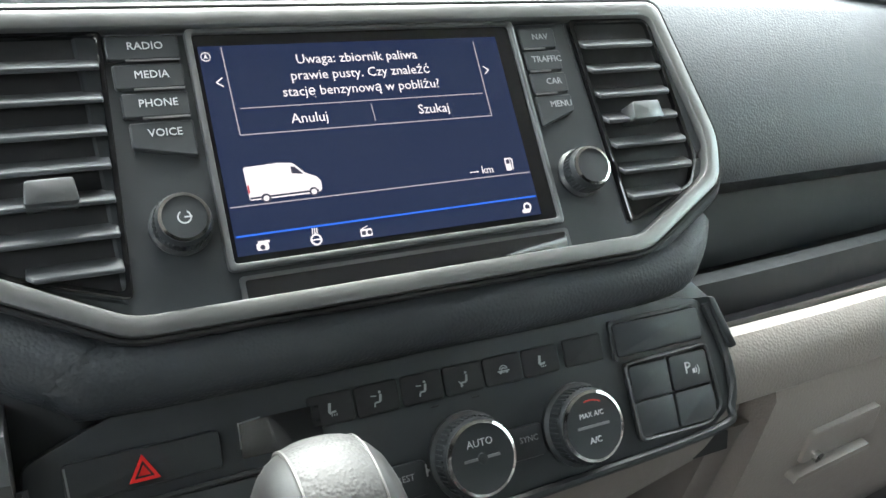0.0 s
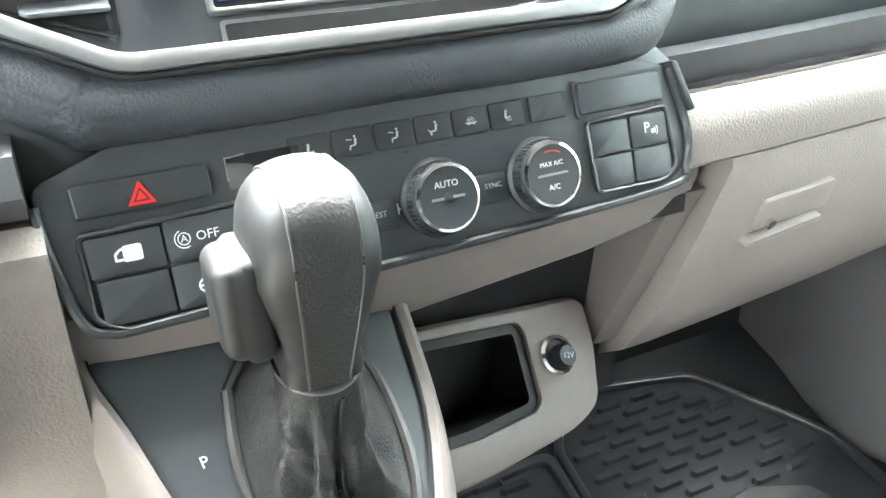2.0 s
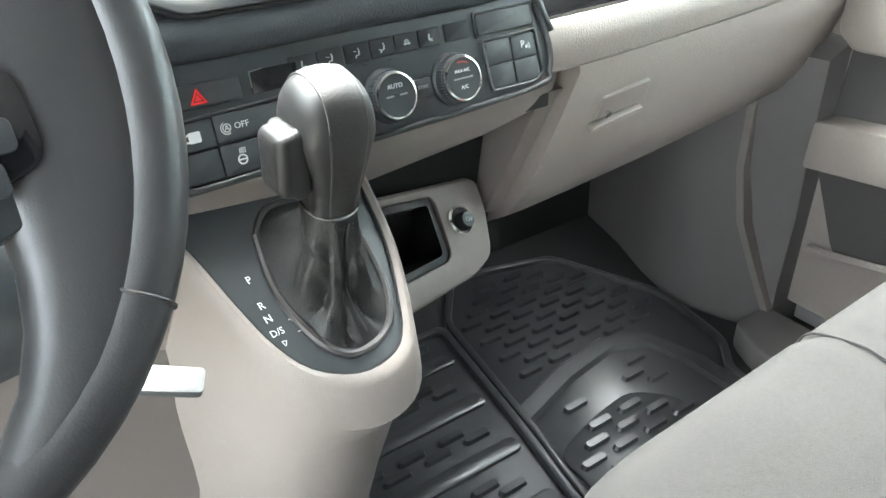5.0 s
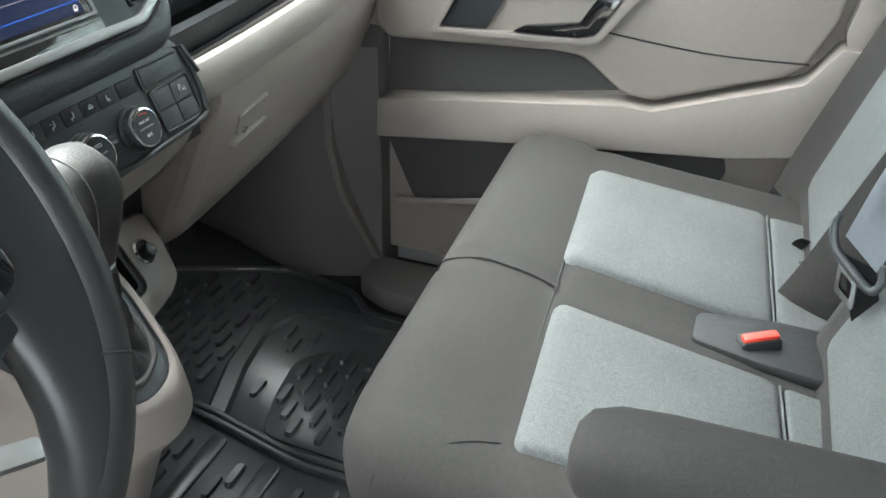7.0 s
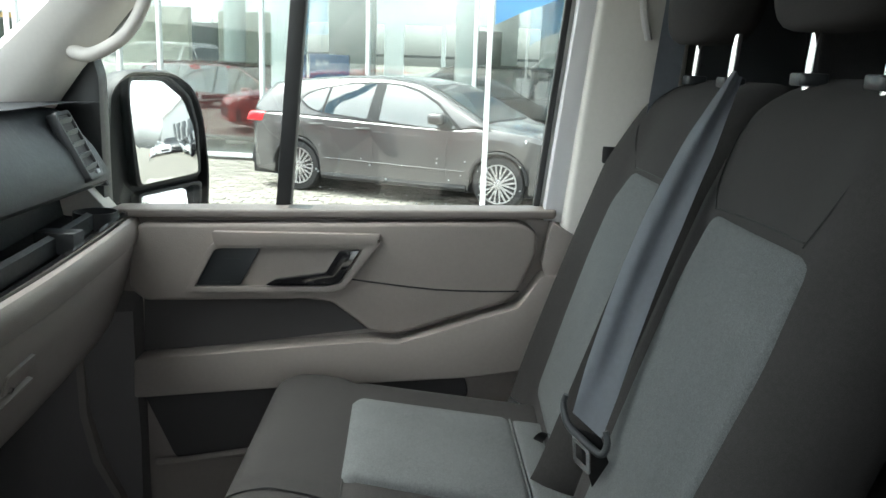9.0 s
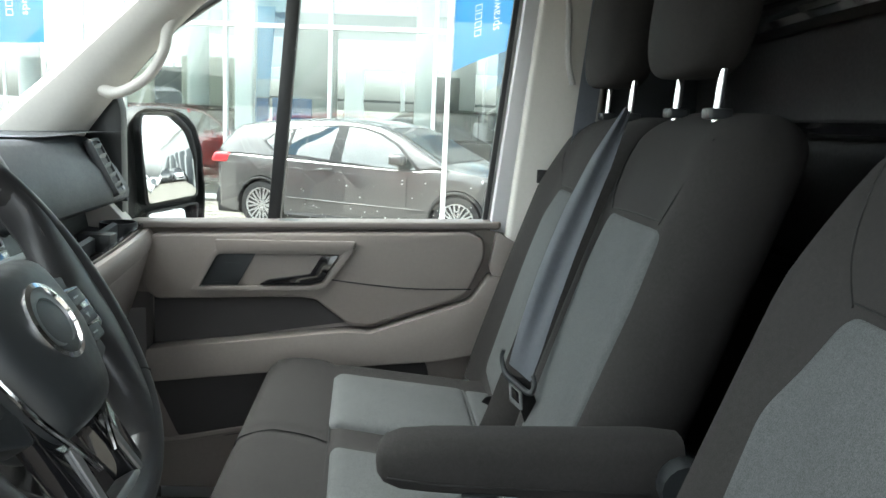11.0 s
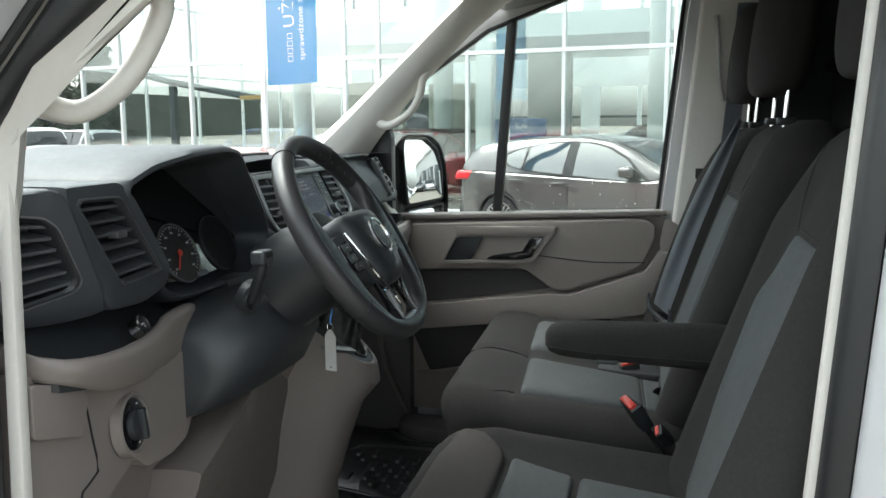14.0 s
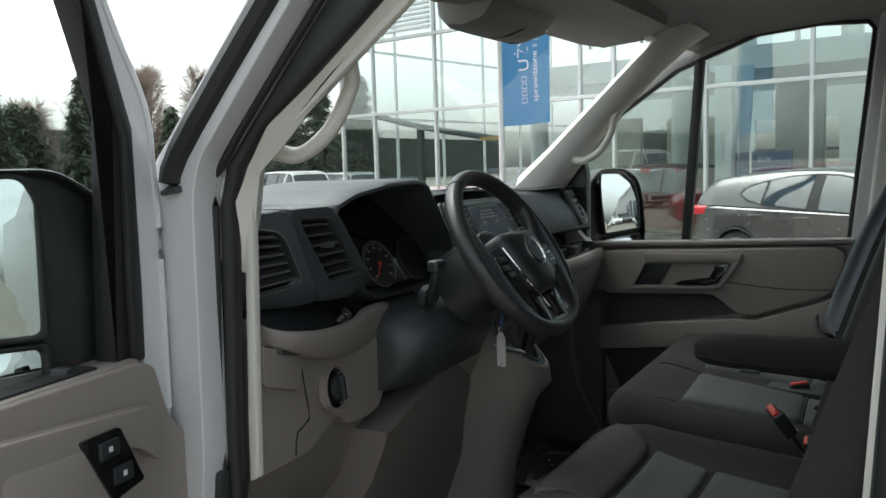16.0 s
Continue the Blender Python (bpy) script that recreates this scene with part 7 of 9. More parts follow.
part("end_cap", prism(soften([(-0.715, 0.762), (-0.765, 0.735), (-0.765, 0.63), (-0.728, 0.60), (-0.700, 0.68)], 0.008), 0.895, 0.95, YZ, 0.006), TAUPE_S, pdoor)

# door mirrors
def convex(poly, F, R, w=0.0, rings=7):
    """A slightly domed mirror glass of the given outline."""
    poly = soften(poly, 0.014)
    cu, cv = sum(u for u, v in poly) / len(poly), sum(v for u, v in poly) / len(poly)
    loops = []
    for k in range(rings + 1):
        q = 1 - k / rings * 0.985
        ring_ = [(cu + (u - cu) * q, cv + (v - cv) * q) for u, v in poly]
        loops.append([F @ Vector((u, v, w - ((u - cu) ** 2 + (v - cv) ** 2) / (2 * R))) for u, v in ring_])
    return loft([[F @ Vector((u, v, w - 0.012)) for u, v in poly]] + loops)
def mirror_unit(name, label, M, out, main, wide, arm, R, aim=(0, 0)):
    """A two-glass truck mirror: local x across, y ahead, z up; the glass faces -y."""
    th = thing(name, M.translation, label, "door mirror", "door mirrors")
    F = M @ XZ
    out = soften(out, 0.03)
    cu, cv = sum(u for u, v in out) / len(out), sum(v for u, v in out) / len(out)
    def lay(grow, w):
        return [F @ Vector((cu + (u - cu) * grow, cv + (v - cv) * grow, w)) for u, v in out]
    part("housing", loft([lay(0.62, -0.125), lay(0.86, -0.105), lay(0.97, -0.06), lay(1.0, -0.02), lay(0.995, 0.0), lay(0.975, 0.009), lay(0.95, 0.006), lay(0.93, -0.022)]), MIRRORB, th, "black mirror housing")
    for nm, poly, lab in (("main_glass", main, "main mirror glass"), ("wide_glass", wide, "wide-angle mirror glass")):
        part(nm + "_rim", ring(soften(inset(poly, -0.007), 0.016), soften(poly, 0.014), -0.022, 0.006, F, 0.002), BLACK, th)
        gu, gv = sum(u for u, v in poly) / len(poly), sum(v for u, v in poly) / len(poly)
        T = Matrix.Translation((gu, gv, 0)) @ Matrix.Rotation(radians(aim[0]), 4, "X") @ Matrix.Rotation(radians(aim[1]), 4, "Y") @ Matrix.Translation((-gu, -gv, 0))
        part(nm, convex(poly, F @ T, R if nm == "main_glass" else 0.45, 0.004), MIRROR, th, lab)
    part("arm", tube([F @ Vector(q) for q in arm], 0.030, 12, 4), PLASTIC, th)
    return th
mirror_unit("passenger_mirror", "black passenger door mirror with two glasses", pose(1.17, 0.135, 0.80, 0, 0, -33),
            [(-0.117, -0.235), (0.10, -0.245), (0.142, -0.19), (0.153, -0.016), (0.138, 0.116), (0.114, 0.176), (0.056, 0.211), (-0.060, 0.211), (-0.105, 0.17), (-0.117, 0.05)],
            [(-0.040, -0.034), (0.122, -0.020), (0.118, 0.085), (0.098, 0.150), (0.046, 0.190), (-0.050, 0.190), (-0.054, 0.15)],
            [(-0.026, -0.205), (0.080, -0.215), (0.112, -0.17), (0.124, -0.046), (-0.038, -0.060)],
            [(-0.09, -0.05, -0.06), (-0.14, -0.06, -0.04), (-0.19, -0.07, 0.01)], 1.5, (-5.3, 2.0))

# ==== pillars, roof, rear wall ====
def struct(name, bm, material, label, category):
    return tagged(part(name, bm, material), label, category, kind="structure")
def pillar(sgn, name, y_off=0.0):
    """Inner lining of a windscreen pillar."""
    pts = [((0.905, 0.335, 0.93), 0.070), ((0.905, 0.22, 1.05), 0.055), ((0.885, 0.06, 1.205), 0.045), ((0.855, -0.10, 1.345), 0.042), ((0.83, -0.20, 1.42), 0.045), ((0.82, -0.26, 1.455), 0.05)]
    loops = []
    for (x, y, z), w in pts:
        loops.append([Vector((sgn * min(x + dx * w, 0.99 if sgn > 0 else 0.93), y + y_off + dy * w, z + dz * w)) for dx, dy, dz in ((-1.25, 0.45, 0.35), (-1.15, -0.2, -0.25), (-0.5, -0.75, -0.65), (0.4, -0.85, -0.75), (1.0, -0.6, -0.5), (1.0, 0.6, 0.6), (0, 0.9, 0.8))])
    return struct(name, loft(loops), PALE, "pale grained windscreen pillar lining", "pillar trim")
pillar(1, "trim_pillar_right")
LEDGE = [(0.012, 0.90), (-0.010, 0.98), (-0.024, 1.055), (-0.066, 1.088), (-0.17, 1.180), (-0.295, 1.266), (-0.42, 1.355), (-0.53, 1.43)]
struct("trim_pillar_left", loft([[Vector((-0.880, y, z)), Vector((-0.888, y + 0.028, z + 0.028)), Vector((-0.945, y + 0.036, z + 0.036)), Vector((-0.945, y - 0.004, z - 0.004)), Vector((-0.918, y - 0.026, z - 0.022)), Vector((-0.895, y - 0.016, z - 0.014))] for y, z in LEDGE]), PALE, "pale grained windscreen pillar lining", "pillar trim")
struct("trim_pillar_foot", prism(soften([(0.30, 0.93), (0.12, 0.735), (0.255, 0.735), (0.42, 0.88), (0.42, 0.96)], 0.02), 0.915, 0.965, YZ, 0.012, 3), PALE, "pale lining at the foot of the pillar", "pillar trim")
struct("trim_b_pillar_right", prism([(-0.765, 0.08), (-0.90, 0.06), (-0.96, 1.50), (-0.765, 1.50), (-0.80, 1.44), (-0.735, 0.76), (-0.672, 0.40)], 0.90, 0.985, YZ, 0.015, 3), PALE, "pale lining of the rear door pillar", "pillar trim")
struct("trim_b_strip_right", prism([(-0.700, 0.76), (-0.742, 0.755), (-0.812, 1.46), (-0.768, 1.44)], 0.925, 0.968, YZ, 0.004), SILVER, "silver painted strip of the door frame", "door frame")
def grab(sgn):
    th = thing("grab_handle", (sgn * 0.9, 0.1, 1.1), "pale plastic grab handle on the windscreen pillar", "grab handle", "grab handles")
    p = [(0.900, 0.175, 1.085), (0.875, 0.165, 1.048), (0.865, 0.125, 1.040), (0.865, 0.065, 1.075), (0.865, 0.030, 1.130), (0.865, 0.020, 1.175), (0.872, 0.005, 1.205), (0.885, -0.002, 1.225)]
    if sgn < 0:
        p = [(0.908, -0.030, 1.088), (0.888, -0.050, 1.067), (0.874, -0.092, 1.058), (0.872, -0.150, 1.092), (0.872, -0.190, 1.150), (0.877, -0.196, 1.180), (0.896, -0.202, 1.207)]
    part("bow", tube([(sgn * x, y, z) for x, y, z in p], [0.020, 0.015, 0.0125, 0.012, 0.012, 0.0125, 0.015, 0.018][:len(p)], 12, 6), PALE, th)
    for x, y, z in (p[0], p[-1]):
        part("foot", cushion(0.016, 0.020, 0.016, 0.009, lambda q: Vector((sgn * x, y, z)) + q, 6), PALE, th)
grab(1)
grab(-1)
def ws(s, t):
    """Windscreen surface from the left to the right pillar, bottom to top."""
    a = 2 * s - 1
    return Vector((a * (0.93 - 0.09 * t), 0.74 - 0.66 * t - 0.30 * (1 - 0.35 * t) * abs(a) ** 2.6 + 0.125 * a, 0.93 + 0.50 * t - 0.0 * a))
w_ = struct("window_1", sheet(ws, 24, 8), WINDOW, "clear windscreen glass", "windscreen")
w_.visible_shadow = False
def roof_fn(s, t):
    a = 2 * s - 1
    return Vector((a * 0.97, 0.06 - 1.30 * t - 0.28 * abs(a) ** 3 * (1 - t), 1.500 - 0.06 * abs(a) ** 4 - 0.055 * (1 - t) ** 4))
struct("ceiling", sheet(roof_fn, 24, 16, 0.03), ROOF, "grey headliner of the cab", "ceiling")
struct("wall_rear", prism([(-0.98, 0.0), (0.98, 0.0), (0.98, 1.52), (-0.98, 1.52)], 1.16, 1.19, XZ), BLACK, "dark steel bulkhead behind the seats", "bulkhead")
bk = thing("bulkhead_ribs", (0.1, -1.15, 1.1), "glossy black pressed ribs of the cab bulkhead", "bulkhead panel")
for z, t in ((1.20, 0.030), (1.02, 0.020), (0.80, 0.03)):
    part("rib", tube([(-0.85, -1.150, z), (-0.3, -1.145, z + 0.01), (0.3, -1.145, z + 0.008), (0.85, -1.150, z - 0.01)], t, 10, 6, 0.7), GLOSS, bk)
part("recess_panel", prism(soften([(-0.70, 1.24), (0.70, 1.24), (0.64, 1.44), (-0.64, 1.44)], 0.05), 1.135, 1.165, XZ, 0.02, 3), GLOSS, bk)
bl2 = thing("shoulder_belt", (0.84, -0.90, 1.2), "dark seat belt running down the door pillar", "seat belt")
part("webbing", sheet(lambda s, t: Vector((0.80 + 0.03 * t, -0.93 + 0.045 * s + 0.04 * t, 1.36 - 0.55 * t)), 3, 10, 0.002), BELT, bl2)
part("pillar_grip", tube([(0.895, -0.835, 1.34), (0.888, -0.845, 1.26), (0.888, -0.850, 1.16), (0.893, -0.865, 1.10)], 0.007, 8, 6), PALE2, bl2)
oc = thing("overhead_console", (0.15, 0.05, 1.42), "grey overhead console with a reading lamp", "overhead console")
part("body", loft([[Vector((x, y, z)) for y, z in ((0.09, 1.445), (0.055, 1.402), (-0.02, 1.385), (-0.12, 1.392), (-0.22, 1.43), (-0.22, 1.47), (0.05, 1.47))] for x in (-0.42, -0.38, 0.0, 0.38, 0.62, 0.66)]), ROOFC, oc)
part("front_lip", loft([[Vector((x, y * q + 0.01, 1.40 - (1.40 - z) * q)) for y, z in ((0.050, 1.41), (0.045, 1.365), (0.025, 1.343), (-0.03, 1.336), (-0.085, 1.350), (-0.115, 1.385), (-0.12, 1.41))] for x, q in ((-0.225, 0.55), (-0.215, 0.85), (-0.19, 0.97), (-0.10, 1.0), (0.03, 1.0), (0.09, 0.97), (0.115, 0.85), (0.125, 0.55))]), ROOFC, oc, "rounded grey console nose")
part("nose_seam", tube([(-0.04, 0.062, 1.385), (-0.04, 0.040, 1.351), (-0.04, -0.02, 1.3365), (-0.04, -0.08, 1.350)], 0.0018, 6, 3), BLACK, oc)
part("lamp", prism(rrect(0.155, -0.03, 0.215, 0.005, 0.008), 1.380, 1.3865, XY, 0.002), glow("lamp_lens", (1.0, 0.95, 0.85), 3.0), oc, "lit reading lamp lens")
part("sensor", box(0.135, 0.02, 1.352, 0.195, 0.075, 1.40, 0.012), BLACK, oc, "black sensor pod")
for k in range(3):
    part("switch", prism(rrect(-0.06 + 0.05 * k, -0.05, -0.02 + 0.05 * k, -0.02, 0.004), 1.380, 1.3862, XY, 0.002), PANEL, oc)
vz = thing("sun_visor", (0.55, -0.05, 1.42), "folded grey sun visor at the roof", "sun visor")
part("board", cushion(0.20, 0.07, 0.009, 0.008, lambda p: Vector((0.53 + p.x, -0.06 + p.y, 1.405 + p.z + 0.25 * (p.y * -0.3))), 8), ROOFC, vz)
part("label", prism(rrect(0.50, -0.06, 0.58, -0.02, 0.002), 1.392, 1.3945, XY), PALE, vz)

# ==== driver's door opening ====
struct("door_frame_front", prism(soften([(0.055, 0.30), (0.20, 0.30), (0.20, 0.90), (0.10, 1.035), (-0.135, 1.285), (-0.34, 1.50), (-0.42, 1.50), (-0.205, 1.266), (-0.008, 1.052), (0.008, 1.0), (0.016, 0.60)], 0.02), -1.0, -0.948, YZ, 0.008, 3), SILVER, "silver painted front door pillar", "door frame")
struct("door_frame_inner", prism([(0.10, 0.30), (0.16, 0.30), (0.16, 0.95), (0.10, 1.0)], -1.015, -0.99, YZ, 0.006), SILVER, "silver painted hinge post rib", "door frame")
SEALO = [(0.020, 0.30), (0.018, 0.62), (0.004, 0.985), (-0.014, 1.046), (-0.215, 1.262), (-0.44, 1.49)]
SEALI = [(0.0, 0.30), (-0.003, 0.62), (-0.020, 0.99), (-0.040, 1.042), (-0.092, 1.100), (-0.305, 1.256), (-0.55, 1.46)]
seal = thing("door_seal", (-0.94, 0.0, 0.8), "black rubber seal round the driver's door opening", "door seal")
part("strip", prism(SEALO + SEALI[::-1], -0.955, -0.925, YZ, 0.010, 3), RUBBER, seal)
part("lip", tube([(-0.956, y + 0.004, z) for y, z in SEALO], 0.006, 8, 4), RUBBER, seal)
part("outer_strip", tube([(-0.998, y + 0.042, z + 0.02) for y, z in SEALO[2:]], 0.020, 8, 4), RUBBER, seal)
struct("trim_door_edge", prism([(-0.001, 0.545), (-0.020, 0.555), (-0.038, 1.010), (-0.060, 1.055), (-0.34, 1.255), (-0.60, 1.44), (-0.55, 1.46), (-0.305, 1.256), (-0.092, 1.10), (-0.040, 1.042), (-0.020, 0.99), (-0.003, 0.62)], -0.925, -0.910, YZ, 0.004), PALE, "pale edge lining of the door opening", "pillar trim")
for z in (0.80, 0.925):
    th = thing("pillar_dimple", (-0.95, 0.07, z), "pressed oval in the silver door pillar", "body pressing", "pillar pressings")
    part("oval", ring(rrect(0.035, z - 0.011, 0.080, z + 0.011, 0.008), rrect(0.040, z - 0.007, 0.076, z + 0.007, 0.006), -0.947, -0.942, YZ, 0.001), SILVER, th)
struct("door_frame_rib", tube([(-0.950, 0.060, 0.50), (-0.950, 0.062, 0.80), (-0.950, 0.056, 0.98), (-0.950, 0.030, 1.04), (-0.950, -0.06, 1.14)], 0.010, 10, 5, 0.7), SILVER, "rounded pressed rib of the silver door pillar", "door frame")
struct("door_frame_edge", tube([(-0.947, 0.028, 0.54), (-0.947, 0.027, 0.80), (-0.947, 0.020, 0.97), (-0.947, 0.004, 1.03)], 0.0065, 10, 5), SILVER, "rounded edge of the silver door pillar", "door frame")
latch = thing("check_strap", (-0.955, 0.03, 0.55), "black door check with a steel bolt on the pillar", "door check")
part("bracket", box(-0.975, 0.012, 0.515, -0.940, 0.055, 0.575, 0.006), PLASTIC, latch)
part("bolt", lathe([(0.011, 0.0), (0.011, 0.006), (0.006, 0.008), (0.001, 0.008)], fr((-0.940, 0.030, 0.548), (0, 1, 0), (0, 0, 1), (1, 0, 0)), 12), CHROME, latch)
def hinge(z):
    th = part("hinge", box(-1.034, 0.085, z - 0.012, -1.020, 0.110, z + 0.012, 0.002), SILVER, ddoor, "silver door hinge")
    part("leaf", box(-1.030, 0.075, z - 0.018, -0.985, 0.115, z + 0.018, 0.003), SILVER, th)
    part("pin", tube([(-1.022, 0.10, z - 0.03), (-1.022, 0.10, z + 0.03)], 0.008, 10, 0), PLASTIC, th)
bstruct = thing("door_striker_frame", (-0.75, -0.92, 0.8), "silver rear door post with black seal and pale edge", "door frame")
SLANT = Matrix(((1, 0, 0, 0), (0, 1, -0.06, 0.051), (0, 0, 1, 0), (0, 0, 0, 1)))
part("pale_edge", prism([(-0.702, -0.870), (-0.690, -0.868), (-0.690, -0.890), (-0.702, -0.890)], 0.10, 1.48, SLANT, 0.003), PALE, bstruct, "pale edge lining")
part("seal", prism([(-0.735, -0.906), (-0.724, -0.882), (-0.704, -0.876), (-0.699, -0.895), (-0.71, -0.912)], 0.05, 1.48, SLANT, 0.005, 2), RUBBER, bstruct, "black rubber seal")
part("post", prism([(-0.724, -0.908), (-0.745, -0.906), (-0.99, -1.06), (-0.99, -1.15), (-0.71, -1.15)], -0.1, 1.5, SLANT, 0.008, 2), SILVER, bstruct, "silver painted post")
struct("wall_right_rear", box(0.93, -1.19, 0.0, 1.02, -0.93, 1.52, 0.01), PANEL, "dark side wall behind the passenger door", "van side")
struct("wall_left_rear", box(-1.02, -1.6, -0.1, -0.97, -1.05, 1.52), SILVER, "silver van side behind the driver's door", "van side")
struct("trim_sill_left", box(-1.0, -0.90, -0.1, -0.86, 0.15, 0.06, 0.02), PLASTIC, "dark door sill step", "door sill")
struct("trim_roof_rail", prism([(-0.42, 1.44), (-0.95, 1.46), (-0.95, 1.53), (-0.30, 1.53)], -1.0, -0.90, YZ, 0.01), SILVER, "silver roof rail over the door", "roof rail")

vb = thing("van_body", (0, -3.5, -0.58), "silver outer body of the van behind the cab", "van body")
part("roof_skin", sheet(lambda q, t: roof_fn(q, t) + Vector((0, 0, 0.05)), 16, 10, 0.012), SILVER, vb, "silver cab roof")
part("cargo_box", loft([[Vector((x, y, z)) for x, z in ((-0.98, -0.25), (0.98, -0.25), (1.0, 0.3), (0.97, 1.1), (0.86, 1.95), (0.70, 2.05), (-0.70, 2.05), (-0.86, 1.95), (-0.97, 1.1), (-1.0, 0.3))] for y in (-1.26, -1.9, -4.6, -5.0)]), SILVER, vb, "silver load compartment")

# driver's door, open
ddoor = thing("driver_door", (-1.03, 0.05, 0.1), "open driver's door with taupe lining, window and black mirror", "van door")
DA, DN = Vector((-0.98, -0.19, 0)).normalized(), Vector((0.19, -0.98, 0)).normalized()
DD = fr((-1.03, 0.05, 0), DA, (0, 0, 1), DN)
DP = [(0.052, 0.770), (0.024, 0.758), (0.0, 0.680), (-0.050, 0.628), (-0.071, 0.52), (-0.06, 0.15), (0.90, 0.10), (0.90, 0.80), (0.30, 0.772), (0.17, 0.772)]
part("lining", prism(soften(DP, 0.015), -0.06, 0.0, DD, 0.012, 3), TAUPE, ddoor, "taupe moulded door lining")
part("armrest_line", prism(soften([(0.06, 0.712), (0.30, 0.735), (0.85, 0.76), (0.85, 0.70), (0.30, 0.675), (0.10, 0.665), (0.04, 0.62), (0.05, 0.69)], 0.02), -0.01, 0.022, DD, 0.008, 3), TAUPE_S, ddoor)
part("handle_dish", prism(soften([(0.12, 0.685), (0.32, 0.70), (0.32, 0.60), (0.20, 0.58), (0.10, 0.59)], 0.02), 0.0, 0.0235, DD, 0.004), TAUPE_S, ddoor)
swp = part("switch_panel", prism(soften([(0.205, 0.703), (0.134, 0.703), (0.092, 0.617), (0.154, 0.607)], 0.006), 0.018, 0.027, DD, 0.003), GLOSS, ddoor, "glossy black window switch panel")
for u, v in ((0.158, 0.680), (0.135, 0.640)):
    part("switch", prism(rrect(u - 0.018, v - 0.012, u + 0.018, v + 0.012, 0.004), 0.026, 0.031, DD, 0.002), PLASTIC, swp)
    part("switch_mark", flat_shapes([rect(u - 0.004, v - 0.003, u + 0.003, v + 0.004)], DD, 0.031, 0.0315), INK, swp)
part("ledge", box(0.05, 0.755, -0.07, 0.85, 0.775, -0.005, 0.006, 2, DD), TAUPE_S, ddoor)
part("ledge_insert", box(0.12, 0.772, -0.058, 0.30, 0.779, -0.016, 0.003, 2, DD), BLACK, ddoor)
part("mirror_knob", lathe([(0.014, 0.0), (0.013, 0.008), (0.010, 0.010), (0.001, 0.010)], fr(DD @ Vector((0.165, 0.777, -0.035)), DA, -DN, (0, 0, 1)), 18), PLASTIC, ddoor, "round mirror adjuster")
FRO = [(-0.030, 0.664), (-0.032, 0.816), (-0.032, 0.956), (-0.028, 1.042), (-0.018, 1.143), (0.052, 1.279), (0.135, 1.52), (0.168, 1.52), (0.080, 1.272), (0.022, 1.105), (0.022, 0.879), (0.025, 0.763), (0.020, 0.68)]
part("window_frame", prism(soften(FRO, 0.010, 3), -0.060, -0.020, DD, 0.008, 3), SILVER, ddoor, "silver window frame")
part("frame_step", tube([DD @ Vector((u, v, -0.022)) for u, v in ((-0.024, 0.68), (-0.026, 0.956), (-0.021, 1.042), (-0.010, 1.138), (0.058, 1.272), (0.140, 1.51))], 0.007, 8, 5), SILVER, ddoor, "rounded silver edge of the frame")
part("window_seal", prism([(0.024, 1.100), (0.024, 0.879), (0.027, 0.766), (0.052, 0.768), (0.050, 0.90), (0.044, 1.085), (0.096, 1.270), (0.186, 1.52), (0.166, 1.52), (0.080, 1.272)], -0.058, -0.012, DD, 0.006, 2), RUBBER, ddoor, "black window seal")
part("window_channel", prism([(0.053, 0.768), (0.082, 0.768), (0.075, 0.903), (0.058, 1.115), (0.112, 1.266), (0.204, 1.52), (0.187, 1.52), (0.097, 1.270), (0.045, 1.085), (0.051, 0.90)], -0.056, -0.020, DD, 0.003), BLACK, ddoor, "black glass channel")
part("outer_skin", prism(soften([(-0.02, 0.74), (-0.03, 0.0), (0.90, -0.05), (0.90, 0.76)], 0.01), -0.11, -0.065, DD, 0.01), SILVER, ddoor, "silver outer door skin")
g = part("pane", prism([(0.070, 0.765), (0.90, 0.78), (0.90, 1.50), (0.275, 1.50), (0.080, 1.09)], -0.042, -0.038, DD), WINDOW, ddoor, "clear side window glass")
g.visible_shadow = False
mirror_unit("driver_mirror", "black driver's door mirror with two glasses", fr(DD @ Vector((0.188, 0.885, -0.12)), DA, -DN, (0, 0, 1)) @ pose(0, 0, 0, -5, 0, 27) @ Matrix.Diagonal((1, 1, 0.80, 1)),
            [(-0.180, -0.20), (0.070, -0.215), (0.105, -0.17), (0.115, 0.08), (0.090, 0.17), (0.040, 0.205), (-0.097, 0.205), (-0.168, 0.14), (-0.185, 0.06)],
            [(-0.060, -0.080), (0.094, -0.072), (0.098, 0.08), (0.078, 0.155), (0.034, 0.188), (-0.050, 0.188), (-0.064, 0.15)],
            [(-0.058, -0.182), (0.062, -0.196), (0.088, -0.16), (0.093, -0.092), (-0.060, -0.100)],
            [(-0.12, -0.06, -0.07), (-0.15, -0.07, -0.07), (-0.175, -0.08, -0.065)], 2.0)
hinge(0.845)
hinge(0.56)

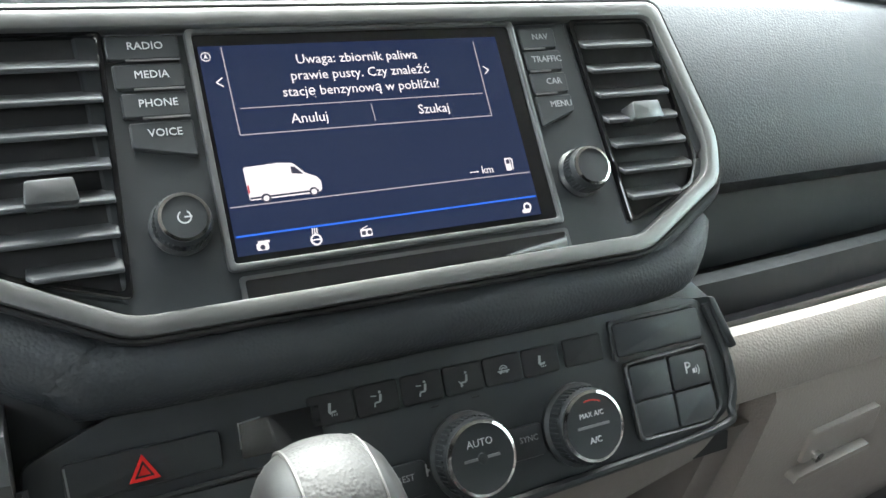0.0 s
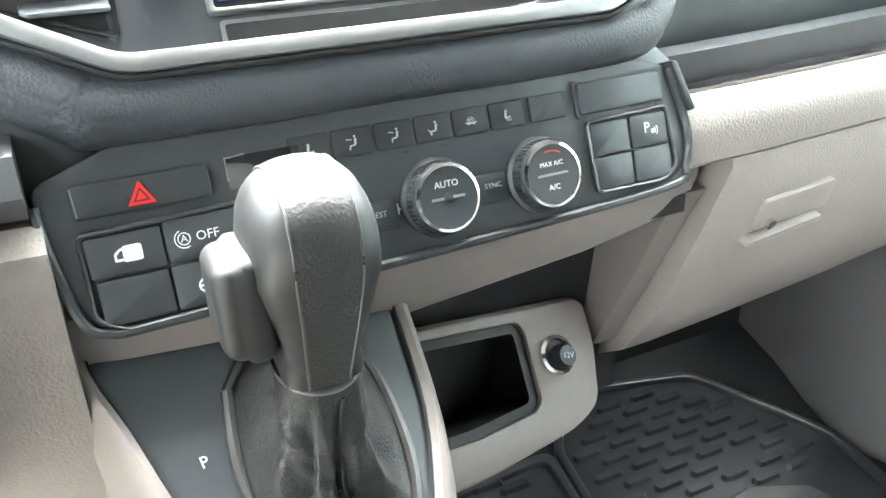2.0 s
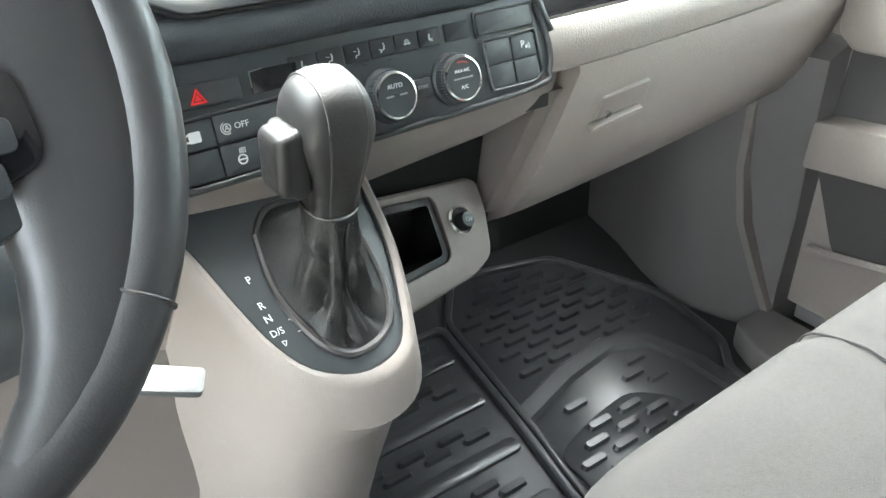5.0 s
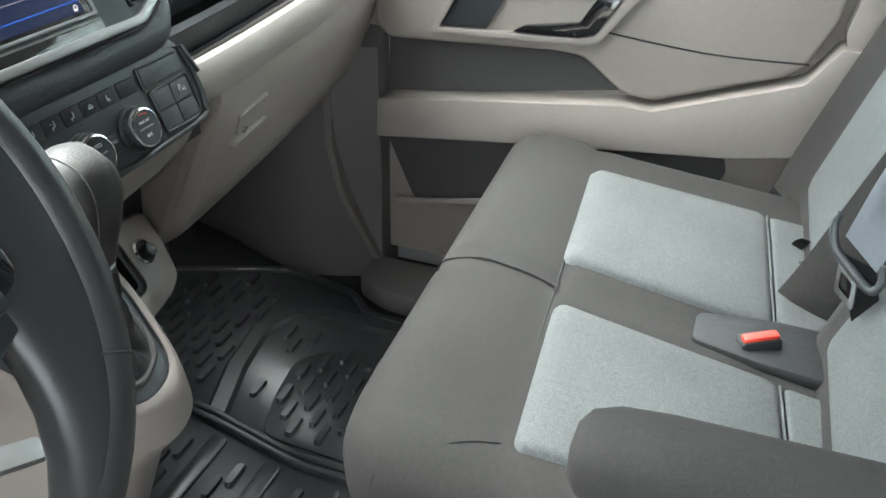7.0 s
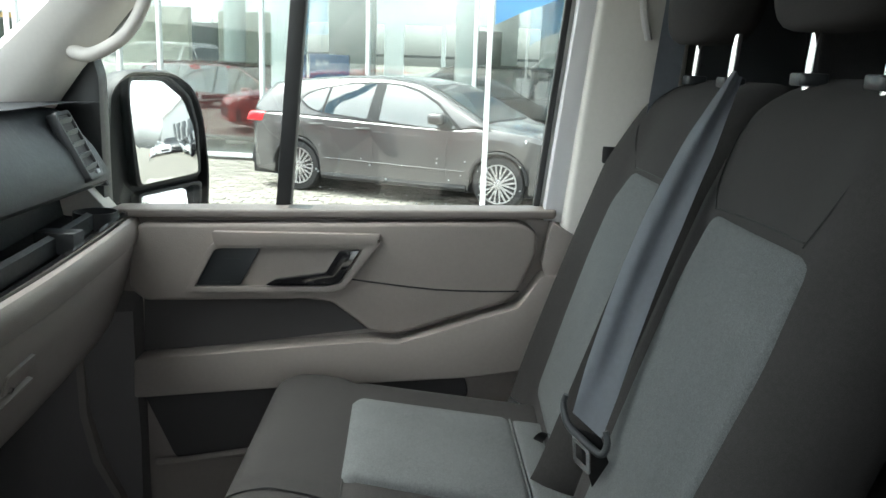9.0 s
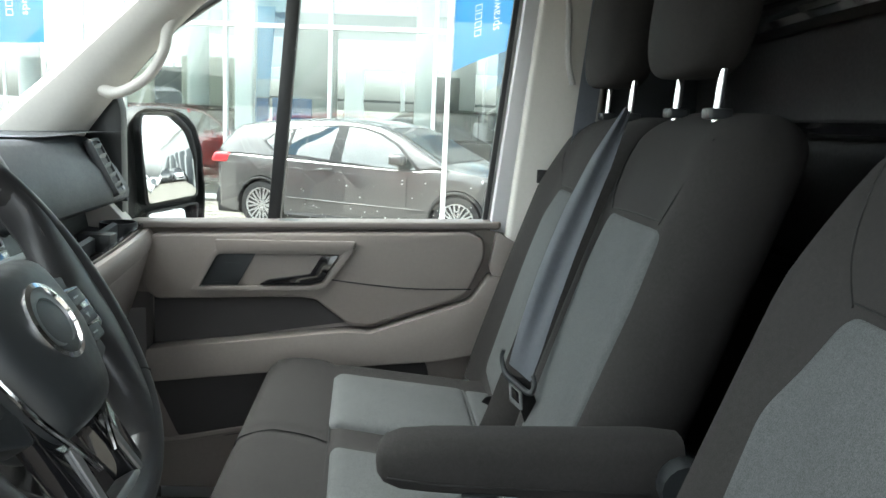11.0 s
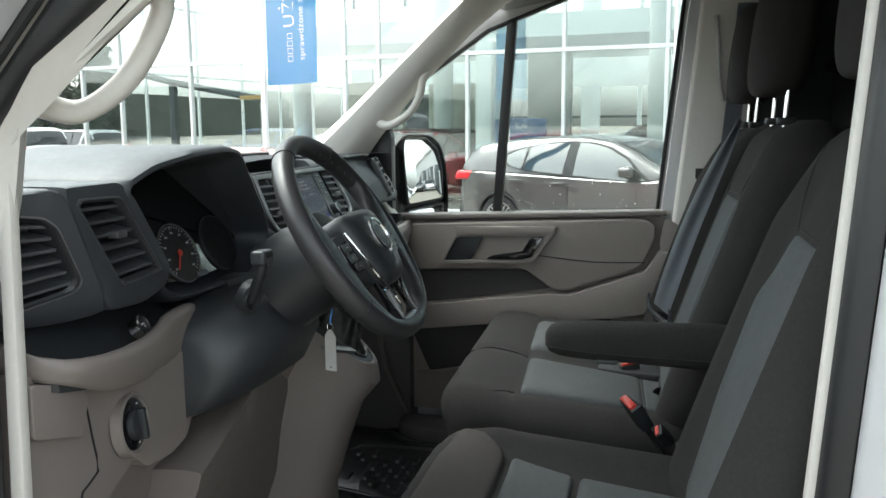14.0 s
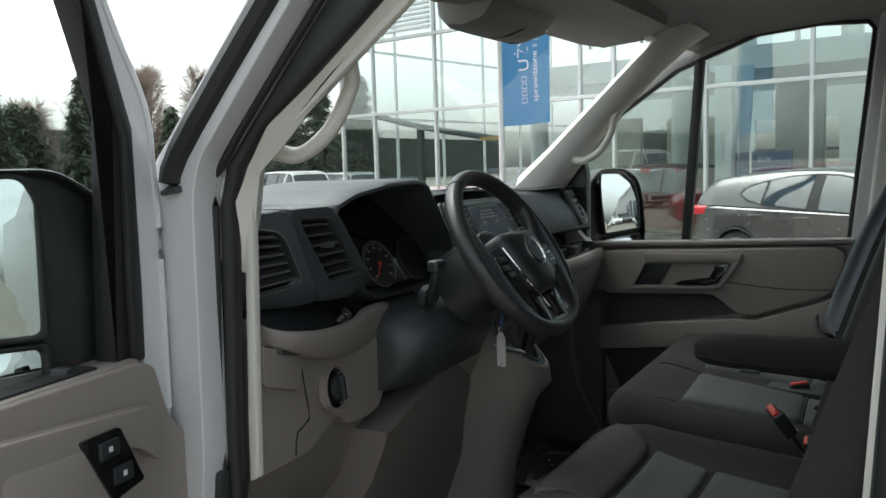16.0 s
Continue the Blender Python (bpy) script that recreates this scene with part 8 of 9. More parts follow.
# ==== outside ====
GZ = -0.58
PAVER = mat("concrete_paver", (0.28, 0.26, 0.225), 0.8, var=0.25, scale=3, grain=0.5, grain_scale=160, per_object=0.16)
JOINT = mat("sand_joint", (0.17, 0.155, 0.13), 0.9, var=0.3, scale=2, grain=0.5, grain_scale=120)
WHITEM = mat("white_mullion", (0.74, 0.75, 0.75), 0.35, 0.1, var=0.04, scale=2)
CONC = mat("pale_plaster", (0.55, 0.56, 0.55), 0.8, var=0.12, scale=1.2, grain=0.3, grain_scale=60)
DKWALL = mat("showroom_wall", (0.76, 0.78, 0.77), 0.7, var=0.2, scale=1.5)
TILE = mat("showroom_floor", (0.50, 0.51, 0.50), 0.18, var=0.1, scale=1.0)
SOFF = mat("showroom_ceiling", (0.76, 0.77, 0.76), 0.7, var=0.1, scale=1.0)
STEELD = mat("dark_steel", (0.06, 0.07, 0.075), 0.5, 0.4, var=0.2)
STEELG = mat("grey_steel", (0.22, 0.23, 0.23), 0.5, 0.5)
FACADE = pane_mat("facade_glass", (0.91, 0.96, 0.95), 0.17, 0.45)
SIGN = mat("blue_sign_panel", (0.035, 0.10, 0.22), 0.45, var=0.06)
FLAGB = mat("blue_flag_cloth", (0.10, 0.36, 0.62), 0.75, var=0.08, scale=3, grain=0.3, grain_scale=600)
FLAGW = mat("flag_print", (0.75, 0.80, 0.85), 0.75, var=0.04)
POLE = mat("white_pole", (0.75, 0.76, 0.76), 0.35, var=0.05)

struct("ground", box(-400, -400, GZ - 0.30, 400, 400, GZ - 0.012), JOINT, "paved yard reaching to the horizon", "ground")

# facade line: x = 12.5 + 0.13 y
FU = Vector((-0.13, -1.0, 0)).normalized()
def on_facade(y, out=0.0):
    return Vector((12.5 + 0.13 * y - out, y, 0))
FACF = fr(on_facade(0), FU, (0, 0, 1), Vector((-1, 0.13, 0)).normalized())
SC = 1 / math.sqrt(1 + 0.13 ** 2)
def fu(y):
    return -y / SC
bld = thing("car_showroom", (16, 0, GZ), "two-storey glass-fronted car showroom with white mullions", "showroom building")
MULL = [11.19, 10.18, 8.41, 6.73, 4.95, 4.26, 2.56, 0.86, -0.80, -2.5, -4.2, -5.9, -7.6, -9.3]
TRANS = [GZ + 0.06, 2.25, 3.86, 5.5]
for y in MULL:
    part("mullion", box(fu(y) - 0.030, GZ, -0.05, fu(y) + 0.030, 7.2, 0.05, 0.006, 1, FACF), WHITEM, bld, "white mullion")
for z in TRANS:
    part("transom", box(fu(11.19) - 0.03, z - 0.035, -0.045, fu(-9.3), z + 0.035, 0.055, 0.006, 1, FACF), WHITEM, bld, "white transom")
for a, b in zip(MULL, MULL[1:]):
    for c, d in zip(TRANS, TRANS[1:] + [7.2]):
        g = part("pane", box(fu(a) + 0.03, c + 0.035, -0.008, fu(b) - 0.03, d - 0.035, 0.0, 0, 1, FACF), FACADE, bld)
        g.visible_shadow = False
# Unseen gaps in the roof are added to brighten the showroom inside.
for d0, d1 in ((-2.2, 0.3), (-6.4, -4.2), (-10.4, -8.4), (-14.0, -12.4)):
    part("roof", box(fu(11.3), 7.2, d0, fu(-9.5), 7.7, d1, 0.02, 1, FACF), CONC, bld, "pale roof slab between gaps added to let in light")
part("floor", box(fu(11.1), GZ - 0.02, -13.5, fu(-9.3), GZ + 0.02, -0.06, 0, 1, FACF), TILE, bld, "polished tile floor")
part("upper_floor", box(fu(8.3), 2.75, -8.5, fu(-9.3), 3.20, -2.6, 0, 1, FACF), SOFF, bld, "pale upper floor slab")
# rear wall with tall windows between piers
for z0, z1 in ((GZ, 0.35), (2.2, 3.5), (6.0, 7.2)):
    part("back_wall", box(fu(11.1), z0, -13.6, fu(-9.3), z1, -13.4, 0, 1, FACF), DKWALL, bld, "pale back wall")
for k in range(14):
    y = 11.0 - 1.56 * k
    for z0, z1 in ((0.35, 2.2), (3.5, 6.0)):
        part("back_pier", box(fu(y) - (0.30 if k % 2 else 0.06), z0, -13.6, fu(y) + (0.30 if k % 2 else 0.06), z1, -13.4, 0, 1, FACF), DKWALL, bld)
part("back_rail", box(fu(11.0), 1.20, -13.55, fu(-9.2), 1.28, -13.45, 0, 1, FACF), STEELD, bld)
part("end_wall", box(fu(-9.4), GZ, -13.5, fu(-9.3), 7.2, -0.06, 0, 1, FACF), DKWALL, bld)
# end glazing by the corner, going back
for k in range(7):
    part("end_mullion", box(fu(11.19) - 0.03, GZ, -0.05 - 1.9 * k, fu(11.19) + 0.03, 7.2, 0.01 - 1.9 * k, 0, 1, FACF), WHITEM, bld)
for z in TRANS[1:]:
    part("end_transom", box(fu(11.19) - 0.03, z - 0.03, -13, fu(11.19) + 0.03, z + 0.03, -0.05, 0, 1, FACF), WHITEM, bld)
for y in (7.2, 3.88, -0.4, -4.4, -8.0):
    part("column", lathe([(0.20, GZ), (0.20, 7.2)], FACF @ fr((fu(y), 0, -2.2), (1, 0, 0), (0, 0, -1), (0, 1, 0)), 20), CONC, bld, "round pale column")
for y0, y1 in ((2.9, 1.9), (-1.6, -2.7)):
    part("partition", box(fu(y0), GZ, -5.2, fu(y1), 2.7, -5.0, 0.01, 1, FACF), CONC, bld)
for y0, y1, z0, z1 in ((8.0, 6.9, -0.5, 1.9), (5.9, 5.2, -0.5, 1.7), (3.6, 3.2, -0.5, 2.2), (0.4, -0.5, -0.5, 1.9), (-3.3, -4.0, -0.5, 2.0)):
    part("inner_door", box(fu(y0), z0, -9.0, fu(y1), z1, -8.9, 0.01, 1, FACF), STEELD, bld)
BEIGE = mat("beige_wall", (0.47, 0.45, 0.39), 0.7, var=0.15, scale=1.0)
part("inner_wall", box(fu(4.75), GZ, -3.7, fu(3.05), 1.92, -3.5, 0.01, 1, FACF), BEIGE, bld, "beige inner wall")
part("inner_wall", box(fu(7.9), GZ, -5.7, fu(6.3), 2.1, -5.5, 0.01, 1, FACF), BEIGE, bld, "beige inner wall")
for y0, y1 in ((9.6, 8.9), (-0.2, -0.9), (-3.0, -4.6)):
    part("inner_wall", box(fu(y0), GZ, -9.2, fu(y1), 2.7, -9.1, 0, 1, FACF), CONC, bld)
for k in range(6):
    part("ceiling_hook", box(fu(5.4 - 1.1 * k) - 0.03, 3.3, -1.3, fu(5.4 - 1.1 * k) + 0.03, 3.75, -1.24, 0.005, 1, FACF), STEELD, bld)
# Solid dark bar and post stand in for a reflection in the glass.
part("reflection_bar", tube([FACF @ Vector((fu(11.0), 2.30, -0.9)), FACF @ Vector((fu(9.7), 1.98, -1.0)), FACF @ Vector((fu(7.5), 1.58, -1.1))], 0.09, 8, 3, 0.8), STEELD, bld, "dark sloping bar in place of a reflection in the glass")
part("reflection_post", box(fu(9.70) - 0.07, GZ, -1.1, fu(9.70) + 0.07, 1.92, -0.96, 0.01, 1, FACF), STEELD, bld)
part("hanging_board", box(fu(7.50), 1.55, -0.36, fu(6.98), 1.63, -0.30, 0.01, 1, FACF), mat("ochre_board", (0.55, 0.33, 0.12), 0.6), bld, "small ochre board")
part("railing", box(fu(8.2), 4.05, -1.2, fu(-9), 4.10, -1.15, 0, 1, FACF), STEELG, bld)
for k in range(16):
    part("louvre", box(fu(11.19), 3.98 + 0.10 * k, 0.06, fu(8.45), 4.03 + 0.10 * k, 0.14, 0.004, 1, FACF), WHITEM, bld, "white sunshade louvre")
part("louvre_rail", box(fu(9.8) - 0.02, 3.9, 0.05, fu(9.8) + 0.02, 5.6, 0.07, 0, 1, FACF), WHITEM, bld)
sg = thing("showroom_sign", on_facade(1.55) + Vector((0.5, 0, 0)), "dark blue showroom sign with white lettering", "sign")
part("board", box(fu(1.87), 0.55, -0.30, fu(1.22), 1.13, -0.24, 0.01, 1, FACF), SIGN, sg)
text("word", "SUV", FACF @ Matrix.Translation((fu(1.66), 0.99, -0.235)), 0.13, INK, sg, 0.002)
part("name_bar", flat_shapes([bar(fu(1.83), 0.66, fu(1.32), 0.66, 0.045), bar(fu(1.83), 0.60, fu(1.55), 0.60, 0.02)], FACF, -0.24, -0.233), INK, sg)
part("upright", box(fu(2.22), GZ, -0.50, fu(1.99), 1.12, -0.44, 0.01, 1, FACF), SIGN, sg, "tall dark blue banner column")
part("upright_banner", prism([(fu(2.22), 1.13), (fu(1.99), 1.13), (fu(1.90), 2.60), (fu(2.20), 2.60)], -0.50, -0.46, FACF, 0.01), mat("pale_blue_banner", (0.36, 0.43, 0.50), 0.5), sg, "pale grey-blue banner")
part("upright_pale", box(fu(2.56), GZ, -0.75, fu(2.26), 2.62, -0.40, 0.02, 2, FACF), SOFF, sg, "pale square column")
desk = thing("reception_desk", on_facade(4.0) + Vector((4.5, 0, 0)), "brown wooden reception desk inside the showroom", "desk")
part("body", box(fu(4.3), GZ + 0.02, -4.6, fu(3.7), 0.55, -4.0, 0.02, 1, FACF), mat("brown_wood", (0.24, 0.10, 0.05), 0.5, var=0.2), desk)
part("top", box(fu(4.4), 0.55, -4.7, fu(3.6), 0.60, -3.9, 0.01, 1, FACF), CONC, desk)

# flags
def flag(name, px, py, fy0, fz0, lean, label, ang):
    th = thing(name, (px, py, GZ), label, "flag", "dealer flags")
    part("pole", tube([(px, py, GZ), (px, py, 5.2)], [0.030, 0.026, 0.022], 12, 0), POLE, th, "white flag pole")
    part("foot", box(px - 0.12, py - 0.12, GZ - 0.012, px + 0.12, py + 0.12, GZ + 0.03, 0.01), POLE, th)
    w = 0.72
    def fn(s, t):
        dx = 0.10 * math.sin(5 * s + 2.2 * t) * s * (1 - 0.5 * t)
        d = Vector((math.sin(radians(ang)), -math.cos(radians(ang)), 0))
        e = Vector((-d.y, d.x, 0))
        return Vector((px, py - 0.045, fz0)) + d * (w * s * (1 - 0.02 * math.sin(3 * t))) + e * dx + Vector((0, 0, 3.4 * t + lean * s * (1 - t)))
    c = part("cloth", sheet(fn, 24, 30, 0.003), FLAGB, th, "blue flag cloth")
    d = Vector((math.sin(radians(ang)), -math.cos(radians(ang)), 0))
    M = fr(Vector((px, py - 0.045, fz0)), (0, 0, 1), -d, Vector((0, 0, 1)).cross(-d))
    return th, M, fn
fl1, M1, fn1 = flag("flag", 8.30, 4.20, 0, 1.545, 0.02, "tall blue dealer flag with white lettering on a pole", 0)
fl2, M2, fn2 = flag("flag", 8.30, -0.86, 0, 1.46, 0.30, "tall blue dealer flag folded by the wind on a pole", 28)
def flag_word(owner, fn, words, s0, t0, size, pitch):
    """Lettering that runs up the flag, laid onto its folds."""
    cu = bpy.data.curves.new("word", "FONT")
    cu.body, cu.size, cu.align_x, cu.align_y, cu.resolution_u = words, size, "LEFT", "CENTER", 2
    tmp = bpy.data.objects.new("tmp", cu)
    scene.collection.objects.link(tmp)
    bpy.context.view_layer.update()
    me = bpy.data.meshes.new_from_object(tmp.evaluated_get(bpy.context.evaluated_depsgraph_get()))
    bpy.data.objects.remove(tmp)
    bm = bmesh.new()
    bm.from_mesh(me)
    bpy.data.meshes.remove(me)
    bmesh.ops.subdivide_edges(bm, edges=[e for e in bm.edges if e.calc_length() > 0.06], cuts=2)
    for v in bm.verts:
        v.co = fn(s0 - v.co.y / 0.72, t0 + v.co.x / 3.4) + Vector((-0.008, 0, 0))
    o = part("word", bm, FLAGW, owner)
    return o
for owner, fn in ((fl1, fn1), (fl2, fn2)):
    for k in range(4):
        t0 = 0.083 + 0.0275 * k
        for s1, s2, t1, t2 in ((0.385, 0.395, 0.0, 0.021), (0.485, 0.495, 0.0, 0.021), (0.395, 0.485, 0.0, 0.003), (0.395, 0.485, 0.018, 0.021)):
            part("brand_bar", sheet(lambda s, t: fn(s1 + (s2 - s1) * s, t0 + t1 + (t2 - t1) * t) + Vector((-0.008, 0, 0)), 3, 3), FLAGW, owner)
    flag_word(owner, fn, "UŻYWANE", 0.45, 0.205, 0.24, 0)
    flag_word(owner, fn, "sprawdzone z gwarancją", 0.70, 0.083, 0.135, 0)

# ---- cars ----
TYRE = mat("tyre_rubber", (0.018, 0.018, 0.019), 0.7, var=0.2)
RIMM = mat("alloy_rim", (0.55, 0.56, 0.57), 0.3, 0.8, var=0.05)
HATCHGLASS = pane_mat("hatch_glass", (0.60, 0.65, 0.64), 0.18, 0.8)
CABIN = mat("car_interior", (0.10, 0.105, 0.105), 0.8, var=0.2)
CARGLASS = pane_mat("car_glass", (0.16, 0.19, 0.19), 0.10, 0.9)
LAMPR = mat("red_lamp_lens", (0.75, 0.04, 0.05), 0.15, coat=0.5)
LAMPC = mat("clear_lamp_lens", (0.62, 0.64, 0.66), 0.1, 0.4, coat=0.5)
def paint(name, col, metal=0.5):
    return mat(name, col, 0.24, metal * 0.5, var=0.012, scale=2, coat=0.6, rough_var=0.02)
def car(name, at, heading, body, label, length=4.38, width=1.82, height=1.47, kind="hatch", group=""):
    """A parked car: nose towards local +x, standing on its wheels."""
    th = thing(name, (0, 0, 0), label, "car", group)
    L, W, H = length, width / 2, height
    wb = L * 0.615
    fx, rx = wb / 2 + 0.02, -wb / 2 + 0.02
    nose, tail = L / 2, -L / 2
    low = 0.19
    if kind == "hatch":
        roofl = [(-0.485, 0.64, 0), (-0.472, 0.72, 0), (-0.445, 0.83, 0.3), (-0.415, 0.915, 0.9), (-0.33, 0.955, 0.95), (-0.22, 0.985, 1), (-0.12, 1.0, 1), (-0.02, 0.995, 1), (0.065, 0.965, 1), (0.13, 0.89, 0.75), (0.235, 0.72, 0.25), (0.285, 0.63, 0)]
    else:
        roofl = [(-0.485, 0.62, 0), (-0.475, 0.72, 0), (-0.45, 0.90, 0.5), (-0.40, 0.985, 0.95), (-0.20, 1.0, 1), (0.0, 0.99, 1), (0.08, 0.95, 1), (0.15, 0.84, 0.7), (0.225, 0.70, 0.2), (0.245, 0.665, 0)]
    belt_xs = [-0.50, -0.48, -0.40, 0.0, 0.20, 0.25, 0.40, 0.475, 0.50]
    belt_zs = [0.60, 0.66, 0.685, 0.655, 0.645, 0.66, 0.60, 0.53, 0.42]
    half_xs = [-0.50, -0.47, -0.40, -0.2, 0.1, 0.35, 0.44, 0.485, 0.50]
    half_ws = [0.66, 0.86, 0.96, 1.0, 1.0, 0.97, 0.90, 0.72, 0.55]
    def belt(x):
        return float(np.interp(x, belt_xs, belt_zs)) * H
    def half(x):
        return float(np.interp(x, half_xs, half_ws)) * W
    # lower body with wheel arches
    xs = sorted(set([round(x, 4) for x in np.linspace(tail, nose, 56)] + [fx + d for d in (-0.36, -0.30, -0.2, 0, 0.2, 0.30, 0.36)] + [rx + d for d in (-0.36, -0.30, -0.2, 0, 0.2, 0.30, 0.36)]))
    loops = []
    for x in xs:
        k = x / L
        hw, bz = half(k), belt(k)
        b = low + 0.05 * max(0, abs(k) - 0.42) / 0.08
        for c in (fx, rx):
            if abs(x - c) < 0.355:
                b = max(b, 0.315 + math.sqrt(max(0.0, 0.355 ** 2 - (x - c) ** 2)))
        b = min(b, bz - 0.10)
        m = b + (bz - b) * 0.55
        pts = [(hw * 0.90, b), (hw * 0.985, b + 0.03), (hw, m), (hw * 0.985, bz - 0.06), (hw * 0.94, bz - 0.012), (hw * 0.86, bz + 0.004)]
        hood = 0.03 if k > 0.22 or k < -0.45 else 0.0
        right = [Vector((x, -y, z)) for y, z in pts]
        left = [Vector((x, y, z)) for y, z in pts[::-1]]
        loops.append(right + [Vector((x, -hw * 0.45, bz + hood)), Vector((x, hw * 0.45, bz + hood))] + left)
    M = Matrix.Translation((at[0], at[1], GZ)) @ Matrix.Rotation(radians(heading), 4, "Z")
    def put(nm, bm, mt, parent=th, lab="", angle=30):
        bm.transform(M)
        return part(nm, bm, mt, parent, lab, angle)
    bodyo = put("body", loft(loops), body)
    put("underbody", box(tail + 0.12, -W * 0.86, 0.17, nose - 0.12, W * 0.86, 0.50, 0.02), BLACK)
    # greenhouse
    def green(x, inset_):
        k = x / L
        zr = float(np.interp(k, [p[0] for p in roofl], [p[1] for p in roofl])) * H - inset_
        return zr
    gl = []
    gx = np.linspace(roofl[0][0] * L + 0.02, roofl[-1][0] * L, 34)
    for x in gx:
        k = x / L
        zb = belt(k) - 0.02
        zr = max(green(x, 0.0), zb + 0.012)
        t = (zr - zb) / (H - zb)
        wb_, wt = half(k) * 0.93, half(k) * (0.93 - 0.20 * t)
        gl.append([Vector((x, -wb_, zb)), Vector((x, -wt, zr - 0.05 * t)), Vector((x, -wt * 0.86, zr)), Vector((x, 0, zr + 0.012 * t)), Vector((x, wt * 0.86, zr)), Vector((x, wt, zr - 0.05 * t)), Vector((x, wb_, zb))])
    def flank(x, z, sd, lift):
        """A point of the cabin's side at height z."""
        k = x / L
        zb = belt(k) - 0.02
        zr = max(green(x, 0.0), zb + 0.012)
        t = (zr - zb) / (H - zb)
        f = min(1.1, max(0.0, (z - zb) / max(0.02, zr - 0.05 * t - zb)))
        return Vector((x, sd * (half(k) * (0.968 - 0.238 * t * f) + 0.018 * math.sin(math.pi * min(f, 1.0)) + lift), z))
    def side_pane(poly, sd, lift):
        bm = bmesh.new()
        q = [(x * L / 4.38, z * H / 1.45) for x, z in poly]
        pts = []
        for (x0, z0), (x1, z1) in zip(q, q[1:] + q[:1]):
            pts += [(x0 + (x1 - x0) * c / 3, z0 + (z1 - z0) * c / 3) for c in range(3)]
        cx, cz = sum(x for x, z in pts) / len(pts), sum(z for x, z in pts) / len(pts)
        rings_ = [[flank(cx + (x - cx) * g, cz + (z - cz) * g, sd, e) for x, z in pts] for g, e in ((1, -0.015), (1, lift), (0.66, lift), (0.33, lift), (0.02, lift))]
        return loft(rings_, bm=bm)
    if kind == "hatch":
        shell = []
        for x in np.linspace(roofl[0][0] * L + 0.02, roofl[-1][0] * L, 48):
            k = x / L
            zb = belt(k) - 0.02
            zr = max(green(x, 0.0), zb + 0.012)
            t = (zr - zb) / (H - zb)
            wt = half(k) * (0.93 - 0.20 * t)
            zs = zr - 0.05 * t
            rim = [flank(x, zb + (zs - zb) * f, 1, 0.0) for f in (0, 0.25, 0.5, 0.75, 1.0)] + [Vector((x, wt * 0.955, zr - 0.022 * t)), Vector((x, wt * 0.86, zr)), Vector((x, wt * 0.45, zr + 0.010 * t))]
            shell.append([Vector((v.x, -v.y, v.z)) for v in rim] + [Vector((x, 0, zr + 0.014 * t))] + rim[::-1])
        cabin = put("cabin_shell", loft(shell), body, th, "roof and pillars in body colour", 60)
        for nm, k0, k1, wd in (("windscreen", 0.085, 0.262, 0.90), ("rear_window", -0.462, -0.418, 0.80)):
            def ws_pane(q, t):
                x = (k0 + (k1 - k0) * q) * L
                k = x / L
                zb = belt(k) - 0.02
                zr = max(green(x, 0.0), zb + 0.012)
                u = (zr - zb) / (H - zb)
                e = 2 * t - 1
                return Vector((x, e * wd * half(k) * (0.93 - 0.20 * u), zr + (0.014 - 0.014 * e * e) * u - 0.020 * u * max(0.0, abs(e) * wd - 0.86) / 0.1 + 0.006))
            put(nm + "_seal", sheet(lambda q, t: ws_pane(q, t) - Vector((0, 0, 0.003)), 10, 10, 0.004), CABIN, cabin)
            put(nm, sheet(lambda q, t: ws_pane(0.03 + 0.94 * q, 0.03 + 0.94 * t), 10, 10), HATCHGLASS, cabin, "car window glass")
    else:
        put("greenhouse", loft(gl), CARGLASS, th, "dark tinted windows")
        # roof skin, pillars and window lines
        def rp(x, side, lift=0.006):
            k = x / L
            zb = belt(k) - 0.02
            zr = max(green(x, 0.0), zb + 0.012)
            t = (zr - zb) / (H - zb)
            wt = half(k) * (0.93 - 0.20 * t)
            return Vector((x, side * (wt + lift), zr - 0.05 * t + lift * 0.5))
        rx0, rx1 = (-0.33 * L, 0.055 * L) if kind == "hatch" else (-0.44 * L, 0.075 * L)
        def roof_s(s, t):
            x = rx0 + (rx1 - rx0) * s
            a, b = rp(x, -1), rp(x, 1)
            w = abs(a.y)
            y = -w + 2 * w * t
            zc = green(x, 0.0) + 0.010
            e = abs(2 * t - 1)
            return Vector((x, y, zc + 0.012 * (1 - e * e) - 0.055 * max(0.0, (e - 0.80) / 0.20) ** 1.5))
        put("roof", sheet(roof_s, 20, 14, 0.012), body, bodyo)
    for sd in (-1, 1):
        if kind == "hatch":
            put("window_surround", side_pane([(-1.34, 1.13), (-1.24, 1.225), (-1.06, 1.285), (-0.64, 1.365), (-0.26, 1.388), (0.05, 1.372), (0.30, 1.315), (0.57, 1.185), (0.80, 0.99), (0.93, 0.885), (0.438, 0.885), (-0.253, 0.930), (-0.90, 0.970), (-1.20, 1.035)], sd, 0.004), BLACK, cabin)
            for poly in ([(-1.30, 1.135), (-1.22, 1.205), (-1.06, 1.262), (-0.94, 1.292), (-0.975, 0.997), (-1.18, 1.055)], [(-0.90, 1.300), (-0.64, 1.345), (-0.30, 1.366), (-0.33, 0.955), (-0.90, 0.993), (-0.935, 0.998)], [(-0.16, 1.366), (0.05, 1.350), (0.28, 1.296), (0.55, 1.165), (0.76, 0.985), (0.84, 0.905), (0.438, 0.905), (-0.165, 0.945)]):
                put("window_back", side_pane(poly, sd, 0.006), CABIN, cabin)
